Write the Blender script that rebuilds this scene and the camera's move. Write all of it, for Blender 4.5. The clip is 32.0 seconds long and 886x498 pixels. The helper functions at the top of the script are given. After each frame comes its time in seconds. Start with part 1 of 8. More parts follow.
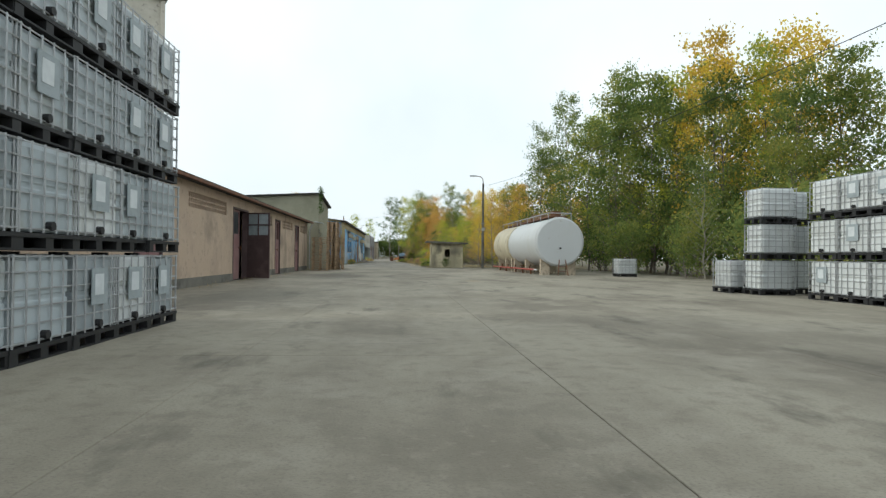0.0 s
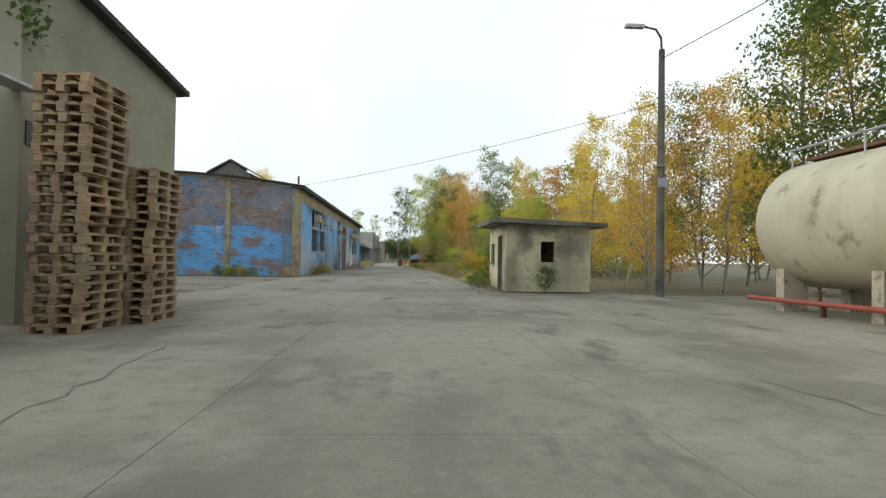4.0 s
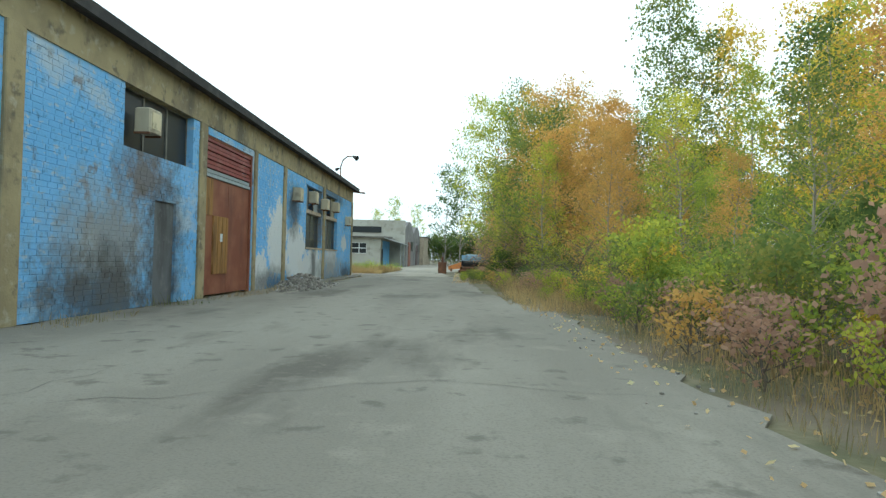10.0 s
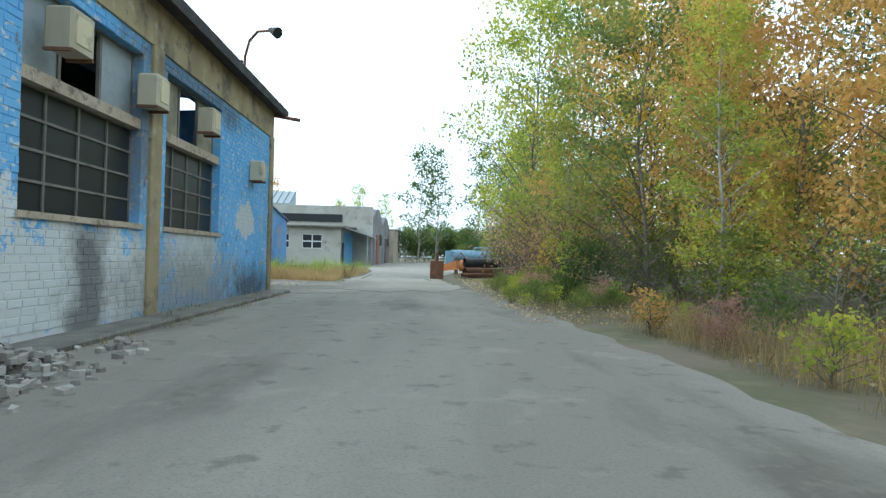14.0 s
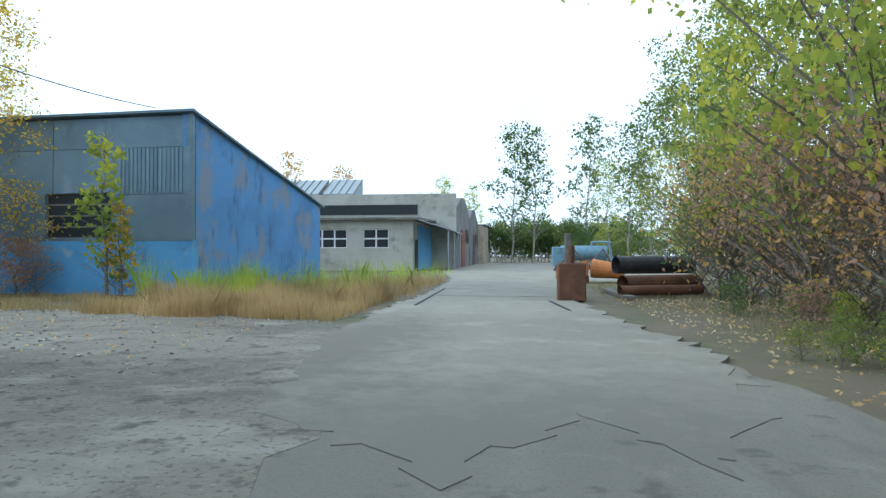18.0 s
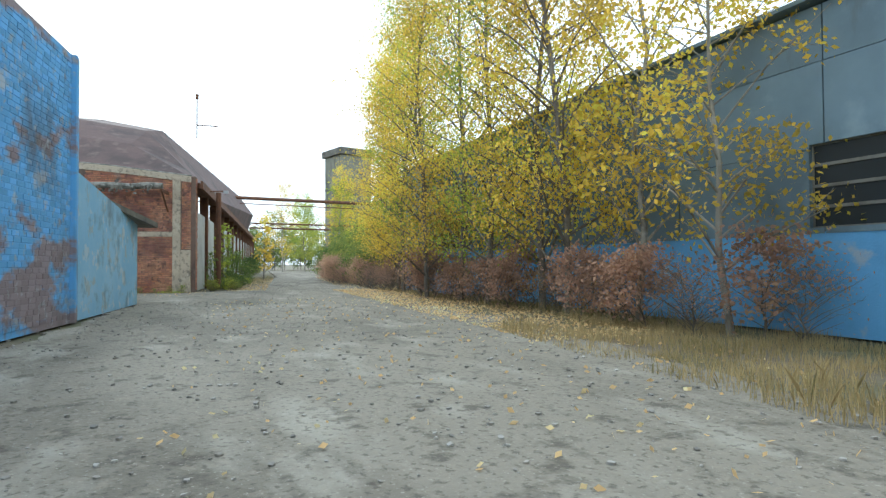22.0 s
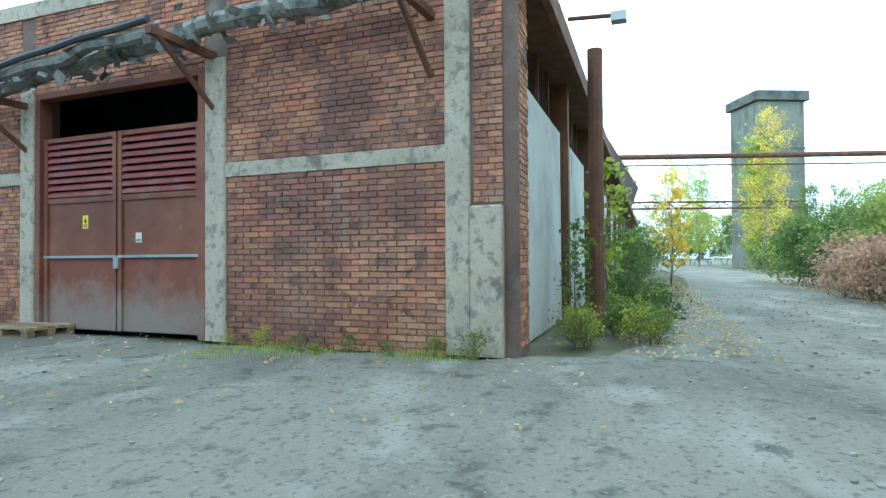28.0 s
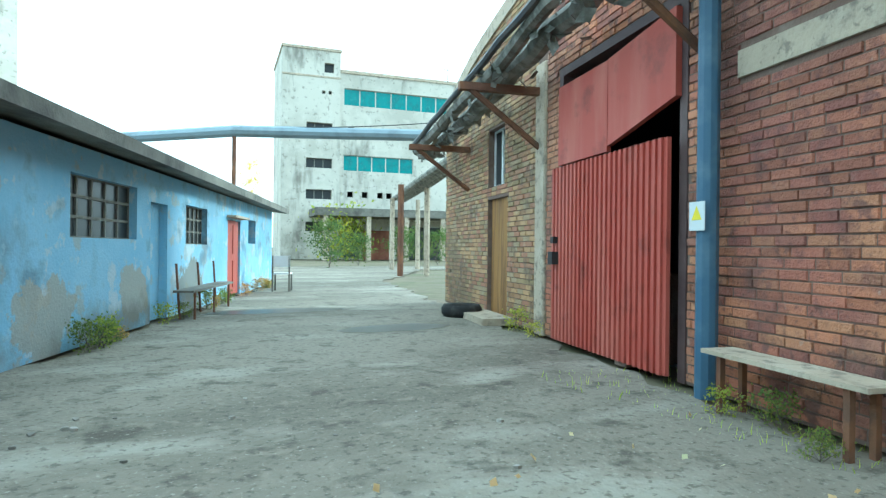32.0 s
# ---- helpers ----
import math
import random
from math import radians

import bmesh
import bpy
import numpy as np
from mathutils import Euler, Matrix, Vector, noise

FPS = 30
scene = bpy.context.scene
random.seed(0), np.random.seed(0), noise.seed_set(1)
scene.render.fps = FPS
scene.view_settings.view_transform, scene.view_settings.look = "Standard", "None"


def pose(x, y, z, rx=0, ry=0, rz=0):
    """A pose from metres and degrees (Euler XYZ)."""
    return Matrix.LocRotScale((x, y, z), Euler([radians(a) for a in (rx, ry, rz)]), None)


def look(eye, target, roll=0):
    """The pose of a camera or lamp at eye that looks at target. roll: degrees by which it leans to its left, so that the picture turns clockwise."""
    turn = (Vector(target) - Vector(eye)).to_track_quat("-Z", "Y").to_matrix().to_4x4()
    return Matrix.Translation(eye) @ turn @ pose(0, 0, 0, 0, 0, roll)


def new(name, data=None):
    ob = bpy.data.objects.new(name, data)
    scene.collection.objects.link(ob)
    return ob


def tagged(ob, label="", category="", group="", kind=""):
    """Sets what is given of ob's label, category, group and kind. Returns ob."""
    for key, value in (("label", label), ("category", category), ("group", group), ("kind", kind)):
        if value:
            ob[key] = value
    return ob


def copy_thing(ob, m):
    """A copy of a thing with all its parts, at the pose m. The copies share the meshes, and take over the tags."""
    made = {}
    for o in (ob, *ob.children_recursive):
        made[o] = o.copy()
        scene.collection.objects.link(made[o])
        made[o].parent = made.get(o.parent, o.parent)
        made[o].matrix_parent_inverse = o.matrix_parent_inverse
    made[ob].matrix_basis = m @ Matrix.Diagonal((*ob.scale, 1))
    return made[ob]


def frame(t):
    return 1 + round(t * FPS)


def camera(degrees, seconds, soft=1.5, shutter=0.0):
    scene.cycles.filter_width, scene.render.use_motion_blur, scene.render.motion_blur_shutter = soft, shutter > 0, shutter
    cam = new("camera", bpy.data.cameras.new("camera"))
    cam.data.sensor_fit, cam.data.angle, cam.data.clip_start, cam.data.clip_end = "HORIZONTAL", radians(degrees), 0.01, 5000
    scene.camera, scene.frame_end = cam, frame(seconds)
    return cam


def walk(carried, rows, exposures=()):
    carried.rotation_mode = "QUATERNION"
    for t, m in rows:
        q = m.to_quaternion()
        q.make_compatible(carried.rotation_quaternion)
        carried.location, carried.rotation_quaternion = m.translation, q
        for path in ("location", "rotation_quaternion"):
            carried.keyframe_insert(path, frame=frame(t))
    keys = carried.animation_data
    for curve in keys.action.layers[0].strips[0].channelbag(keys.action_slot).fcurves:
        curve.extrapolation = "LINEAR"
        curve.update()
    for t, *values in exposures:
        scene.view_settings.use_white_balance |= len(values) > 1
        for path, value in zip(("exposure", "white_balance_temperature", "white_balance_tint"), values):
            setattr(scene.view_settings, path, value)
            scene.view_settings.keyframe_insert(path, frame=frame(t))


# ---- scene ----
cam = camera(72.0, 32.0, soft=1.35)
# seconds, x, y, z, heading to the left of +y, pitch up, roll
PATH = [
    (0, -8.95, 12.41, 1.14, -4.10, 0.70, 0.58),
    (0.5, -9.07, 17.95, 1.13, -4.02, 0.50, 0.85),
    (1, -9.13, 23.19, 1.13, -3.92, 1.38, 0.88),
    (1.5, -9.12, 28.17, 1.13, -3.55, 0.83, 0.87),
    (2, -9.13, 33.01, 1.13, -3.23, 1.26, 0.61),
    (2.5, -9.19, 37.78, 1.13, -3.19, 0.98, 0.74),
    (3, -9.24, 42.46, 1.13, -2.91, 1.17, 0.82),
    (3.5, -9.35, 47.15, 1.14, -3.30, 1.07, 0.92),
    (5.5, -8.61, 65.89, 1.16, -2.58, 0.63, 0.57),
    (6, -8.62, 69.83, 1.14, -3.49, 0.37, -0.14),
    (6.5, -8.58, 73.65, 1.12, -4.23, 0.33, 0.16),
    (7, -8.51, 77.17, 1.12, -4.72, 0.51, 1.27),
    (7.5, -8.46, 80.54, 1.12, -4.31, 1.11, 2.72),
    (8, -8.49, 83.92, 1.12, -3.13, 1.43, 2.37),
    (8.5, -8.60, 87.20, 1.12, -1.73, 1.15, 1.51),
    (9, -8.75, 90.34, 1.13, -0.60, 0.81, 1.50),
    (9.5, -8.92, 93.30, 1.13, 0.60, 1.06, 0.81),
    (10, -9.12, 96.11, 1.14, 1.60, 1.02, 1.36),
    (10.5, -9.35, 98.80, 1.14, 2.72, 0.87, 1.56),
    (11, -9.65, 101.45, 1.14, 4.01, 0.68, 1.66),
    (11.5, -10.05, 104.11, 1.13, 5.42, 0.37, 1.61),
    (12, -10.48, 106.72, 1.12, 6.43, 0.31, 1.73),
    (12.5, -10.87, 109.15, 1.12, 6.44, 0.45, 0.98),
    (13, -11.13, 111.32, 1.12, 4.61, 1.24, 1.60),
    (13.5, -11.24, 113.32, 1.12, 1.29, 0.99, 0.48),
    (14, -11.26, 115.29, 1.13, -1.74, 0.80, 1.35),
    (14.5, -11.20, 117.19, 1.14, -4.92, 0.93, 0.88),
    (16.5, -11.48, 124.64, 1.13, -8.97, 0.77, 0.74),
    (17, -11.49, 126.96, 1.13, -5.09, 0.64, 0.71),
    (17.5, -11.64, 129.22, 1.13, 0.10, 0.51, 0.48),
    (18, -12.04, 131.37, 1.13, 6.73, 0.66, 0.00),
    (18.5, -12.75, 133.31, 1.13, 15.20, 0.68, -0.60),
    (19, -13.72, 134.85, 1.13, 23.07, 0.64, -1.21),
    (19.5, -14.79, 135.94, 1.13, 31.09, 1.06, -0.25),
    (20, -15.74, 136.69, 1.12, 38.86, -1.14, -1.45),
    (20.5, -16.62, 137.21, 1.12, 47.84, -0.43, -1.31),
    (21, -17.61, 137.62, 1.13, 54.96, 0.85, -3.51),
    (21.5, -18.72, 138.06, 1.13, 60.38, 1.20, -2.39),
    (22, -19.79, 138.53, 1.13, 64.03, 1.38, -0.30),
    (22.5, -20.93, 139.01, 1.13, 67.38, 1.56, -0.88),
    (23, -22.55, 139.54, 1.13, 70.66, 0.82, -0.65),
    (23.5, -24.60, 140.07, 1.13, 73.30, 0.26, -0.06),
    (24, -26.83, 140.46, 1.13, 75.55, 0.87, -0.53),
    (24.5, -29.13, 140.74, 1.13, 77.47, 1.18, -0.63),
    (26.5, -35.75, 141.33, 1.13, 82.83, 1.30, 1.44),
    (27, -37.17, 141.21, 1.12, 86.38, 1.26, 0.47),
    (27.5, -38.59, 140.92, 1.11, 91.32, 1.17, 0.64),
    (28, -39.96, 140.45, 1.12, 97.79, 1.02, -0.42),
    (28.5, -41.16, 139.88, 1.12, 105.04, 1.13, 1.30),
    (29, -42.18, 139.18, 1.12, 114.07, 0.90, 0.67),
    (29.5, -43.03, 138.27, 1.13, 121.35, 0.98, 0.89),
    (30, -43.71, 137.26, 1.12, 129.32, 0.96, 0.75),
    (30.5, -44.21, 136.23, 1.12, 136.88, 0.29, 0.29),
    (31, -44.60, 135.17, 1.11, 143.79, 0.12, 0.76),
    (31.5, -45.02, 134.03, 1.11, 148.39, -0.25, 0.33),
    (32, -45.51, 132.87, 1.12, 151.19, -0.02, 0.63),
]
walk(cam, [(t, pose(x, y, z, 90 + pitch, -roll, yaw)) for t, x, y, z, yaw, pitch, roll in PATH],
     exposures=[(0, -0.12, 6100, 2), (3.5, -0.1, 6150, 4), (6, 0.06, 5850, -6), (9, 0.26, 5700, -8), (13, 0.5, 5400, -4), (16.5, 0.36, 5080, 0), (19, 0.26, 5150, 0), (22, 0.55, 5450, 0), (24.5, 0.75, 5150, -8), (27.5, 0.95, 4650, -12), (30, 1.4, 4750, -14), (32, 1.3, 4900, -18)])

# ---- sky and sun: thin bright overcast, low veiled sun in the west ----
SUN_YAW, SUN_UP = 96.0, 22.0
world = bpy.data.worlds.new("overcast_sky")
scene.world = world
world.use_nodes = True
wn, wl = world.node_tree.nodes, world.node_tree.links
sky = wn.new("ShaderNodeTexSky")
sky.sky_type, sky.sun_disc = "NISHITA", False
sky.sun_elevation, sky.sun_rotation = radians(SUN_UP), radians(-SUN_YAW)
sky.air_density, sky.dust_density, sky.ozone_density = 1.0, 4.0, 1.0
sky_low = wn.new("ShaderNodeVectorMath")
sky_low.operation = "SCALE"
sky_low.inputs["Scale"].default_value = 0.12
wl.new(sky.outputs["Color"], sky_low.inputs[0])
sky_at = wn.new("ShaderNodeTexCoord")
clouds = wn.new("ShaderNodeTexNoise")
clouds.inputs["Scale"].default_value, clouds.inputs["Detail"].default_value = 2.2, 5.0
wl.new(sky_at.outputs["Generated"], clouds.inputs["Vector"])
cover = wn.new("ShaderNodeMapRange")
cover.inputs["From Min"].default_value, cover.inputs["From Max"].default_value = 0.3, 0.62
cover.inputs["To Min"].default_value, cover.inputs["To Max"].default_value = 0.8, 1.0
wl.new(clouds.outputs["Fac"], cover.inputs["Value"])
veil = wn.new("ShaderNodeMix")
veil.data_type = "RGBA"
veil.inputs["B"].default_value = (1.18, 1.2, 1.22, 1)
wl.new(cover.outputs["Result"], veil.inputs["Factor"])
wl.new(sky_low.outputs["Vector"], veil.inputs["A"])
wl.new(veil.outputs["Result"], wn["Background"].inputs["Color"])
wn["Background"].inputs["Strength"].default_value = 1.0
sun = new("veiled_sun", bpy.data.lights.new("veiled_sun", "SUN"))
sun.data.energy, sun.data.angle, sun.data.color = 1.4, radians(10), (1.0, 0.93, 0.82)
ax, az = radians(SUN_YAW), radians(SUN_UP)
sun.matrix_world = look((0, 0, 40), (Vector((0, 0, 40)) - Vector((-math.sin(ax) * math.cos(az), math.cos(ax) * math.cos(az), math.sin(az)))))


# ---- materials ----
def mix_node(nt, fac, a, b):
    m = nt.nodes.new("ShaderNodeMix")
    m.data_type = "RGBA"
    for key, v in (("Factor", fac), ("A", a), ("B", b)):
        if isinstance(v, (tuple, float, int)):
            m.inputs[key].default_value = (*v, 1) if isinstance(v, tuple) else v
        else:
            nt.links.new(v, m.inputs[key])
    return m.outputs["Result"]


def noise_node(nt, at, scale, detail=6.0, lo=0.4, hi=0.6, rough=0.6, stretch=None):
    """A noise mask from 0 to 1 between two thresholds, in metres."""
    if stretch:
        mp = nt.nodes.new("ShaderNodeMapping")
        mp.inputs["Scale"].default_value = stretch
        nt.links.new(at, mp.inputs["Vector"])
        at = mp.outputs["Vector"]
    n = nt.nodes.new("ShaderNodeTexNoise")
    n.inputs["Scale"].default_value, n.inputs["Detail"].default_value, n.inputs["Roughness"].default_value = scale, detail, rough
    nt.links.new(at, n.inputs["Vector"])
    r = nt.nodes.new("ShaderNodeMapRange")
    r.inputs["From Min"].default_value, r.inputs["From Max"].default_value = lo, hi
    nt.links.new(n.outputs["Fac"], r.inputs["Value"])
    return r.outputs["Result"]


def material(name, base, layers=(), rough=0.85, metal=0.0, bump=0.0, bump_scale=30.0, island=0.0, per_object=0.0, spec=0.3, stains=(), tones=()):
    """A surface: a base colour and layers (colour, scale, low, high, strength, stretch) that noise lays over it, with fine relief."""
    m = bpy.data.materials.new(name)
    m.use_nodes = True
    nt = m.node_tree
    p = nt.nodes["Principled BSDF"]
    at = nt.nodes.new("ShaderNodeNewGeometry").outputs["Position"]
    col = base
    if tones:
        pick = nt.nodes.new("ShaderNodeNewGeometry").outputs["Random Per Island"] if island else nt.nodes.new("ShaderNodeObjectInfo").outputs["Random"]
        ramp = nt.nodes.new("ShaderNodeValToRGB")
        ramp.color_ramp.interpolation = "CONSTANT"
        for k, tone in enumerate(tones):
            e = ramp.color_ramp.elements[0] if k == 0 else ramp.color_ramp.elements.new(k / len(tones))
            e.color = (*tone, 1)
        ramp.color_ramp.elements.remove(ramp.color_ramp.elements[len(tones)])
        nt.links.new(pick, ramp.inputs["Fac"])
        col = ramp.outputs["Color"]
    for colour, scale, lo, hi, strength, *stretch in layers:
        f = noise_node(nt, at, scale, lo=lo, hi=hi, stretch=stretch[0] if stretch else None)
        k = nt.nodes.new("ShaderNodeMath")
        k.operation = "MULTIPLY"
        k.inputs[1].default_value = strength
        nt.links.new(f, k.inputs[0])
        col = mix_node(nt, k.outputs[0], col, colour)
    for colour, (cx, cy, cz), (rx_, ry_, rz_), strength, *crisp in stains:
        off = nt.nodes.new("ShaderNodeVectorMath")
        off.operation = "SUBTRACT"
        off.inputs[1].default_value = (cx, cy, cz)
        nt.links.new(at, off.inputs[0])
        fit = nt.nodes.new("ShaderNodeVectorMath")
        fit.operation = "DIVIDE"
        fit.inputs[1].default_value = (rx_, ry_, rz_)
        nt.links.new(off.outputs["Vector"], fit.inputs[0])
        size = nt.nodes.new("ShaderNodeVectorMath")
        size.operation = "LENGTH"
        nt.links.new(fit.outputs["Vector"], size.inputs[0])
        rag = nt.nodes.new("ShaderNodeTexNoise")
        rag.inputs["Scale"].default_value, rag.inputs["Detail"].default_value, rag.inputs["Roughness"].default_value = 2.2, 8.0, 0.7
        nt.links.new(at, rag.inputs["Vector"])
        edge = nt.nodes.new("ShaderNodeMath")
        edge.operation = "MULTIPLY_ADD"
        edge.inputs[1].default_value = 2.2
        nt.links.new(rag.outputs["Fac"], edge.inputs[0])
        nt.links.new(size.outputs["Value"], edge.inputs[2])
        r = nt.nodes.new("ShaderNodeMapRange")
        r.inputs["From Min"].default_value, r.inputs["From Max"].default_value = (2.05, 1.97) if crisp else (2.45, 1.55)
        r.inputs["To Max"].default_value = strength
        nt.links.new(edge.outputs["Value"], r.inputs["Value"])
        col = mix_node(nt, r.outputs["Result"], col, colour)
    if island or per_object:
        src = nt.nodes.new("ShaderNodeNewGeometry").outputs["Random Per Island"] if island else nt.nodes.new("ShaderNodeObjectInfo").outputs["Random"]
        r = nt.nodes.new("ShaderNodeMapRange")
        amount = island or per_object
        r.inputs["To Min"].default_value, r.inputs["To Max"].default_value = 1 - amount, 1 + amount
        nt.links.new(src, r.inputs["Value"])
        s = nt.nodes.new("ShaderNodeVectorMath")
        s.operation = "SCALE"
        if isinstance(col, tuple):
            s.inputs[0].default_value = col
        else:
            nt.links.new(col, s.inputs[0])
        nt.links.new(r.outputs["Result"], s.inputs["Scale"])
        col = s.outputs["Vector"]
    if isinstance(col, tuple):
        p.inputs["Base Color"].default_value = (*col, 1)
    else:
        nt.links.new(col, p.inputs["Base Color"])
    p.inputs["Roughness"].default_value, p.inputs["Metallic"].default_value = rough, metal
    p.inputs["Specular IOR Level"].default_value = spec
    if bump:
        n = nt.nodes.new("ShaderNodeTexNoise")
        n.inputs["Scale"].default_value, n.inputs["Detail"].default_value = bump_scale, 5.0
        nt.links.new(at, n.inputs["Vector"])
        b = nt.nodes.new("ShaderNodeBump")
        b.inputs["Strength"].default_value, b.inputs["Distance"].default_value = bump, 0.02
        nt.links.new(n.outputs["Fac"], b.inputs["Height"])
        nt.links.new(b.outputs["Normal"], p.inputs["Normal"])
    return m


def leaves(name, a, b, c):
    """Foliage in three mixed tones, leaf by leaf, with light that passes through."""
    m = bpy.data.materials.new(name)
    m.use_nodes = True
    nt = m.node_tree
    nt.nodes.remove(nt.nodes["Principled BSDF"])
    geo = nt.nodes.new("ShaderNodeNewGeometry")
    ramp = nt.nodes.new("ShaderNodeValToRGB")
    # the small lift, mostly blue, paints a sky sheen into the leaf tones
    a, b, c = (tuple(min(v * 1.9 + e, 0.78) for v, e in zip(q, (0.005, 0.005, 0.016))) for q in (a, b, c))
    ramp.color_ramp.elements[0].color, ramp.color_ramp.elements[1].color = (*a, 1), (*c, 1)
    ramp.color_ramp.elements.new(0.5).color = (*b, 1)
    patch = noise_node(nt, geo.outputs["Position"], 0.35, lo=0.35, hi=0.65)
    add = nt.nodes.new("ShaderNodeMix")
    add.inputs["Factor"].default_value = 0.55
    nt.links.new(geo.outputs["Random Per Island"], add.inputs["A"])
    nt.links.new(patch, add.inputs["B"])
    nt.links.new(add.outputs["Result"], ramp.inputs["Fac"])
    d, t, x = nt.nodes.new("ShaderNodeBsdfDiffuse"), nt.nodes.new("ShaderNodeBsdfTranslucent"), nt.nodes.new("ShaderNodeMixShader")
    x.inputs[0].default_value = 0.6
    for s in (d, t):
        nt.links.new(ramp.outputs["Color"], s.inputs["Color"])
    nt.links.new(d.outputs[0], x.inputs[1])
    nt.links.new(t.outputs[0], x.inputs[2])
    nt.links.new(x.outputs[0], nt.nodes["Material Output"].inputs["Surface"])
    return m


M = {}
M["soil"] = material("weedy_soil", (0.16, 0.13, 0.09), [((0.09, 0.10, 0.045), 0.5, 0.42, 0.6, 0.8), ((0.25, 0.2, 0.13), 2.0, 0.5, 0.7, 0.6)], bump=0.6, bump_scale=12)
M["concrete_yard"] = material("worn_concrete_yard", (0.3, 0.272, 0.212), [((0.145, 0.125, 0.095), 0.3, 0.44, 0.6, 0.75, (1.0, 0.45, 1.0)), ((0.33, 0.3, 0.24), 0.7, 0.52, 0.66, 0.65), ((0.09, 0.08, 0.062), 1.1, 0.57, 0.67, 0.65, (1.0, 0.4, 1.0)), ((0.19, 0.165, 0.13), 4.0, 0.5, 0.64, 0.5), ((0.3, 0.27, 0.22), 9.0, 0.58, 0.66, 0.4), ((0.14, 0.122, 0.096), 40.0, 0.5, 0.66, 0.4)], rough=0.88, bump=0.3, bump_scale=50, per_object=0.035, stains=[((0.34, 0.19, 0.07), (-5.5, 40.9, 0.0), (0.35, 0.3, 1.0), 0.6), ((0.09, 0.08, 0.065), (-12.5, 47.0, 0.0), (1.6, 5.0, 1.0), 0.6), ((0.1, 0.09, 0.072), (-13.0, 30.0, 0.0), (2.0, 4.0, 1.0), 0.6)])
M["asphalt"] = material("dusty_asphalt", (0.215, 0.197, 0.162), [((0.295, 0.272, 0.225), 0.35, 0.42, 0.6, 0.75, (1.0, 0.22, 1.0)), ((0.085, 0.075, 0.06), 0.5, 0.54, 0.66, 0.7, (1.0, 0.3, 1.0)), ((0.3, 0.275, 0.225), 1.3, 0.57, 0.68, 0.55), ((0.1, 0.09, 0.073), 2.4, 0.58, 0.66, 0.6), ((0.22, 0.2, 0.16), 8.0, 0.54, 0.64, 0.45), ((0.13, 0.117, 0.095), 45.0, 0.5, 0.66, 0.4)], rough=0.92, bump=0.35, bump_scale=50)
M["lane"] = material("pale_concrete_lane", (0.3, 0.274, 0.225), [((0.23, 0.21, 0.17), 0.4, 0.45, 0.62, 0.7, (1.0, 0.4, 1.0)), ((0.38, 0.35, 0.295), 1.0, 0.52, 0.66, 0.6), ((0.18, 0.16, 0.13), 2.2, 0.58, 0.68, 0.6), ((0.32, 0.29, 0.24), 12.0, 0.5, 0.64, 0.4)], rough=0.9, bump=0.35, bump_scale=40, stains=[((0.2, 0.183, 0.15), (-11.9, 134.2, 0.0), (4.0, 3.6, 1.0), 0.9), ((0.15, 0.135, 0.108), (-14.2, 139.5, 0.0), (1.1, 3.5, 1.0), 0.7)])
M["dark_pipe"] = material("dark_oiled_pipe", (0.05, 0.05, 0.055), [((0.11, 0.085, 0.07), 3.0, 0.5, 0.66, 0.7)], rough=0.5)
M["hall_wall"] = material("soot_grey_hall_render", (0.21, 0.2, 0.195), [((0.13, 0.125, 0.125), 0.4, 0.44, 0.62, 0.8), ((0.3, 0.285, 0.27), 1.2, 0.55, 0.68, 0.6)], bump=0.3)
M["gravel"] = material("gravel_dirt_road", (0.235, 0.21, 0.168), [((0.13, 0.115, 0.09), 0.45, 0.46, 0.62, 0.75, (0.4, 1.0, 1.0)), ((0.35, 0.325, 0.27), 0.9, 0.53, 0.65, 0.75, (0.5, 1.0, 1.0)), ((0.07, 0.06, 0.047), 2.8, 0.55, 0.65, 0.7), ((0.26, 0.23, 0.18), 7.0, 0.54, 0.64, 0.6), ((0.08, 0.07, 0.055), 16.0, 0.55, 0.63, 0.65), ((0.36, 0.335, 0.285), 30.0, 0.6, 0.66, 0.65)], rough=0.95, bump=1.0, bump_scale=22)
M["pink_plaster"] = material("stained_beige_plaster", (0.50, 0.385, 0.29), [((0.36, 0.28, 0.215), 0.7, 0.45, 0.7, 0.6), ((0.58, 0.47, 0.37), 1.8, 0.55, 0.7, 0.4), ((0.22, 0.18, 0.14), 0.9, 0.57, 0.7, 0.65, (1.0, 1.0, 0.3)), ((0.19, 0.16, 0.125), 0.45, 0.54, 0.68, 0.6), ((0.27, 0.225, 0.175), 5.0, 0.56, 0.66, 0.5)], bump=0.3)
M["maroon"] = material("faded_maroon_paint", (0.235, 0.125, 0.125), [((0.30, 0.2, 0.19), 1.5, 0.45, 0.65, 0.7), ((0.13, 0.08, 0.075), 3.0, 0.55, 0.7, 0.6)], rough=0.6)
M["dark_maroon"] = material("dark_brown_paint", (0.085, 0.055, 0.055), [((0.13, 0.09, 0.085), 2.0, 0.45, 0.65, 0.7)], rough=0.6)
M["tar"] = material("tarred_roof_edge", (0.045, 0.043, 0.042), [((0.1, 0.095, 0.085), 2.0, 0.5, 0.7, 0.6)], rough=0.9, bump=0.4)
M["green_plaster"] = material("greenish_grey_plaster", (0.30, 0.29, 0.215), [((0.20, 0.2, 0.145), 0.5, 0.45, 0.7, 0.7), ((0.36, 0.34, 0.265), 1.5, 0.5, 0.7, 0.5)], bump=0.25)
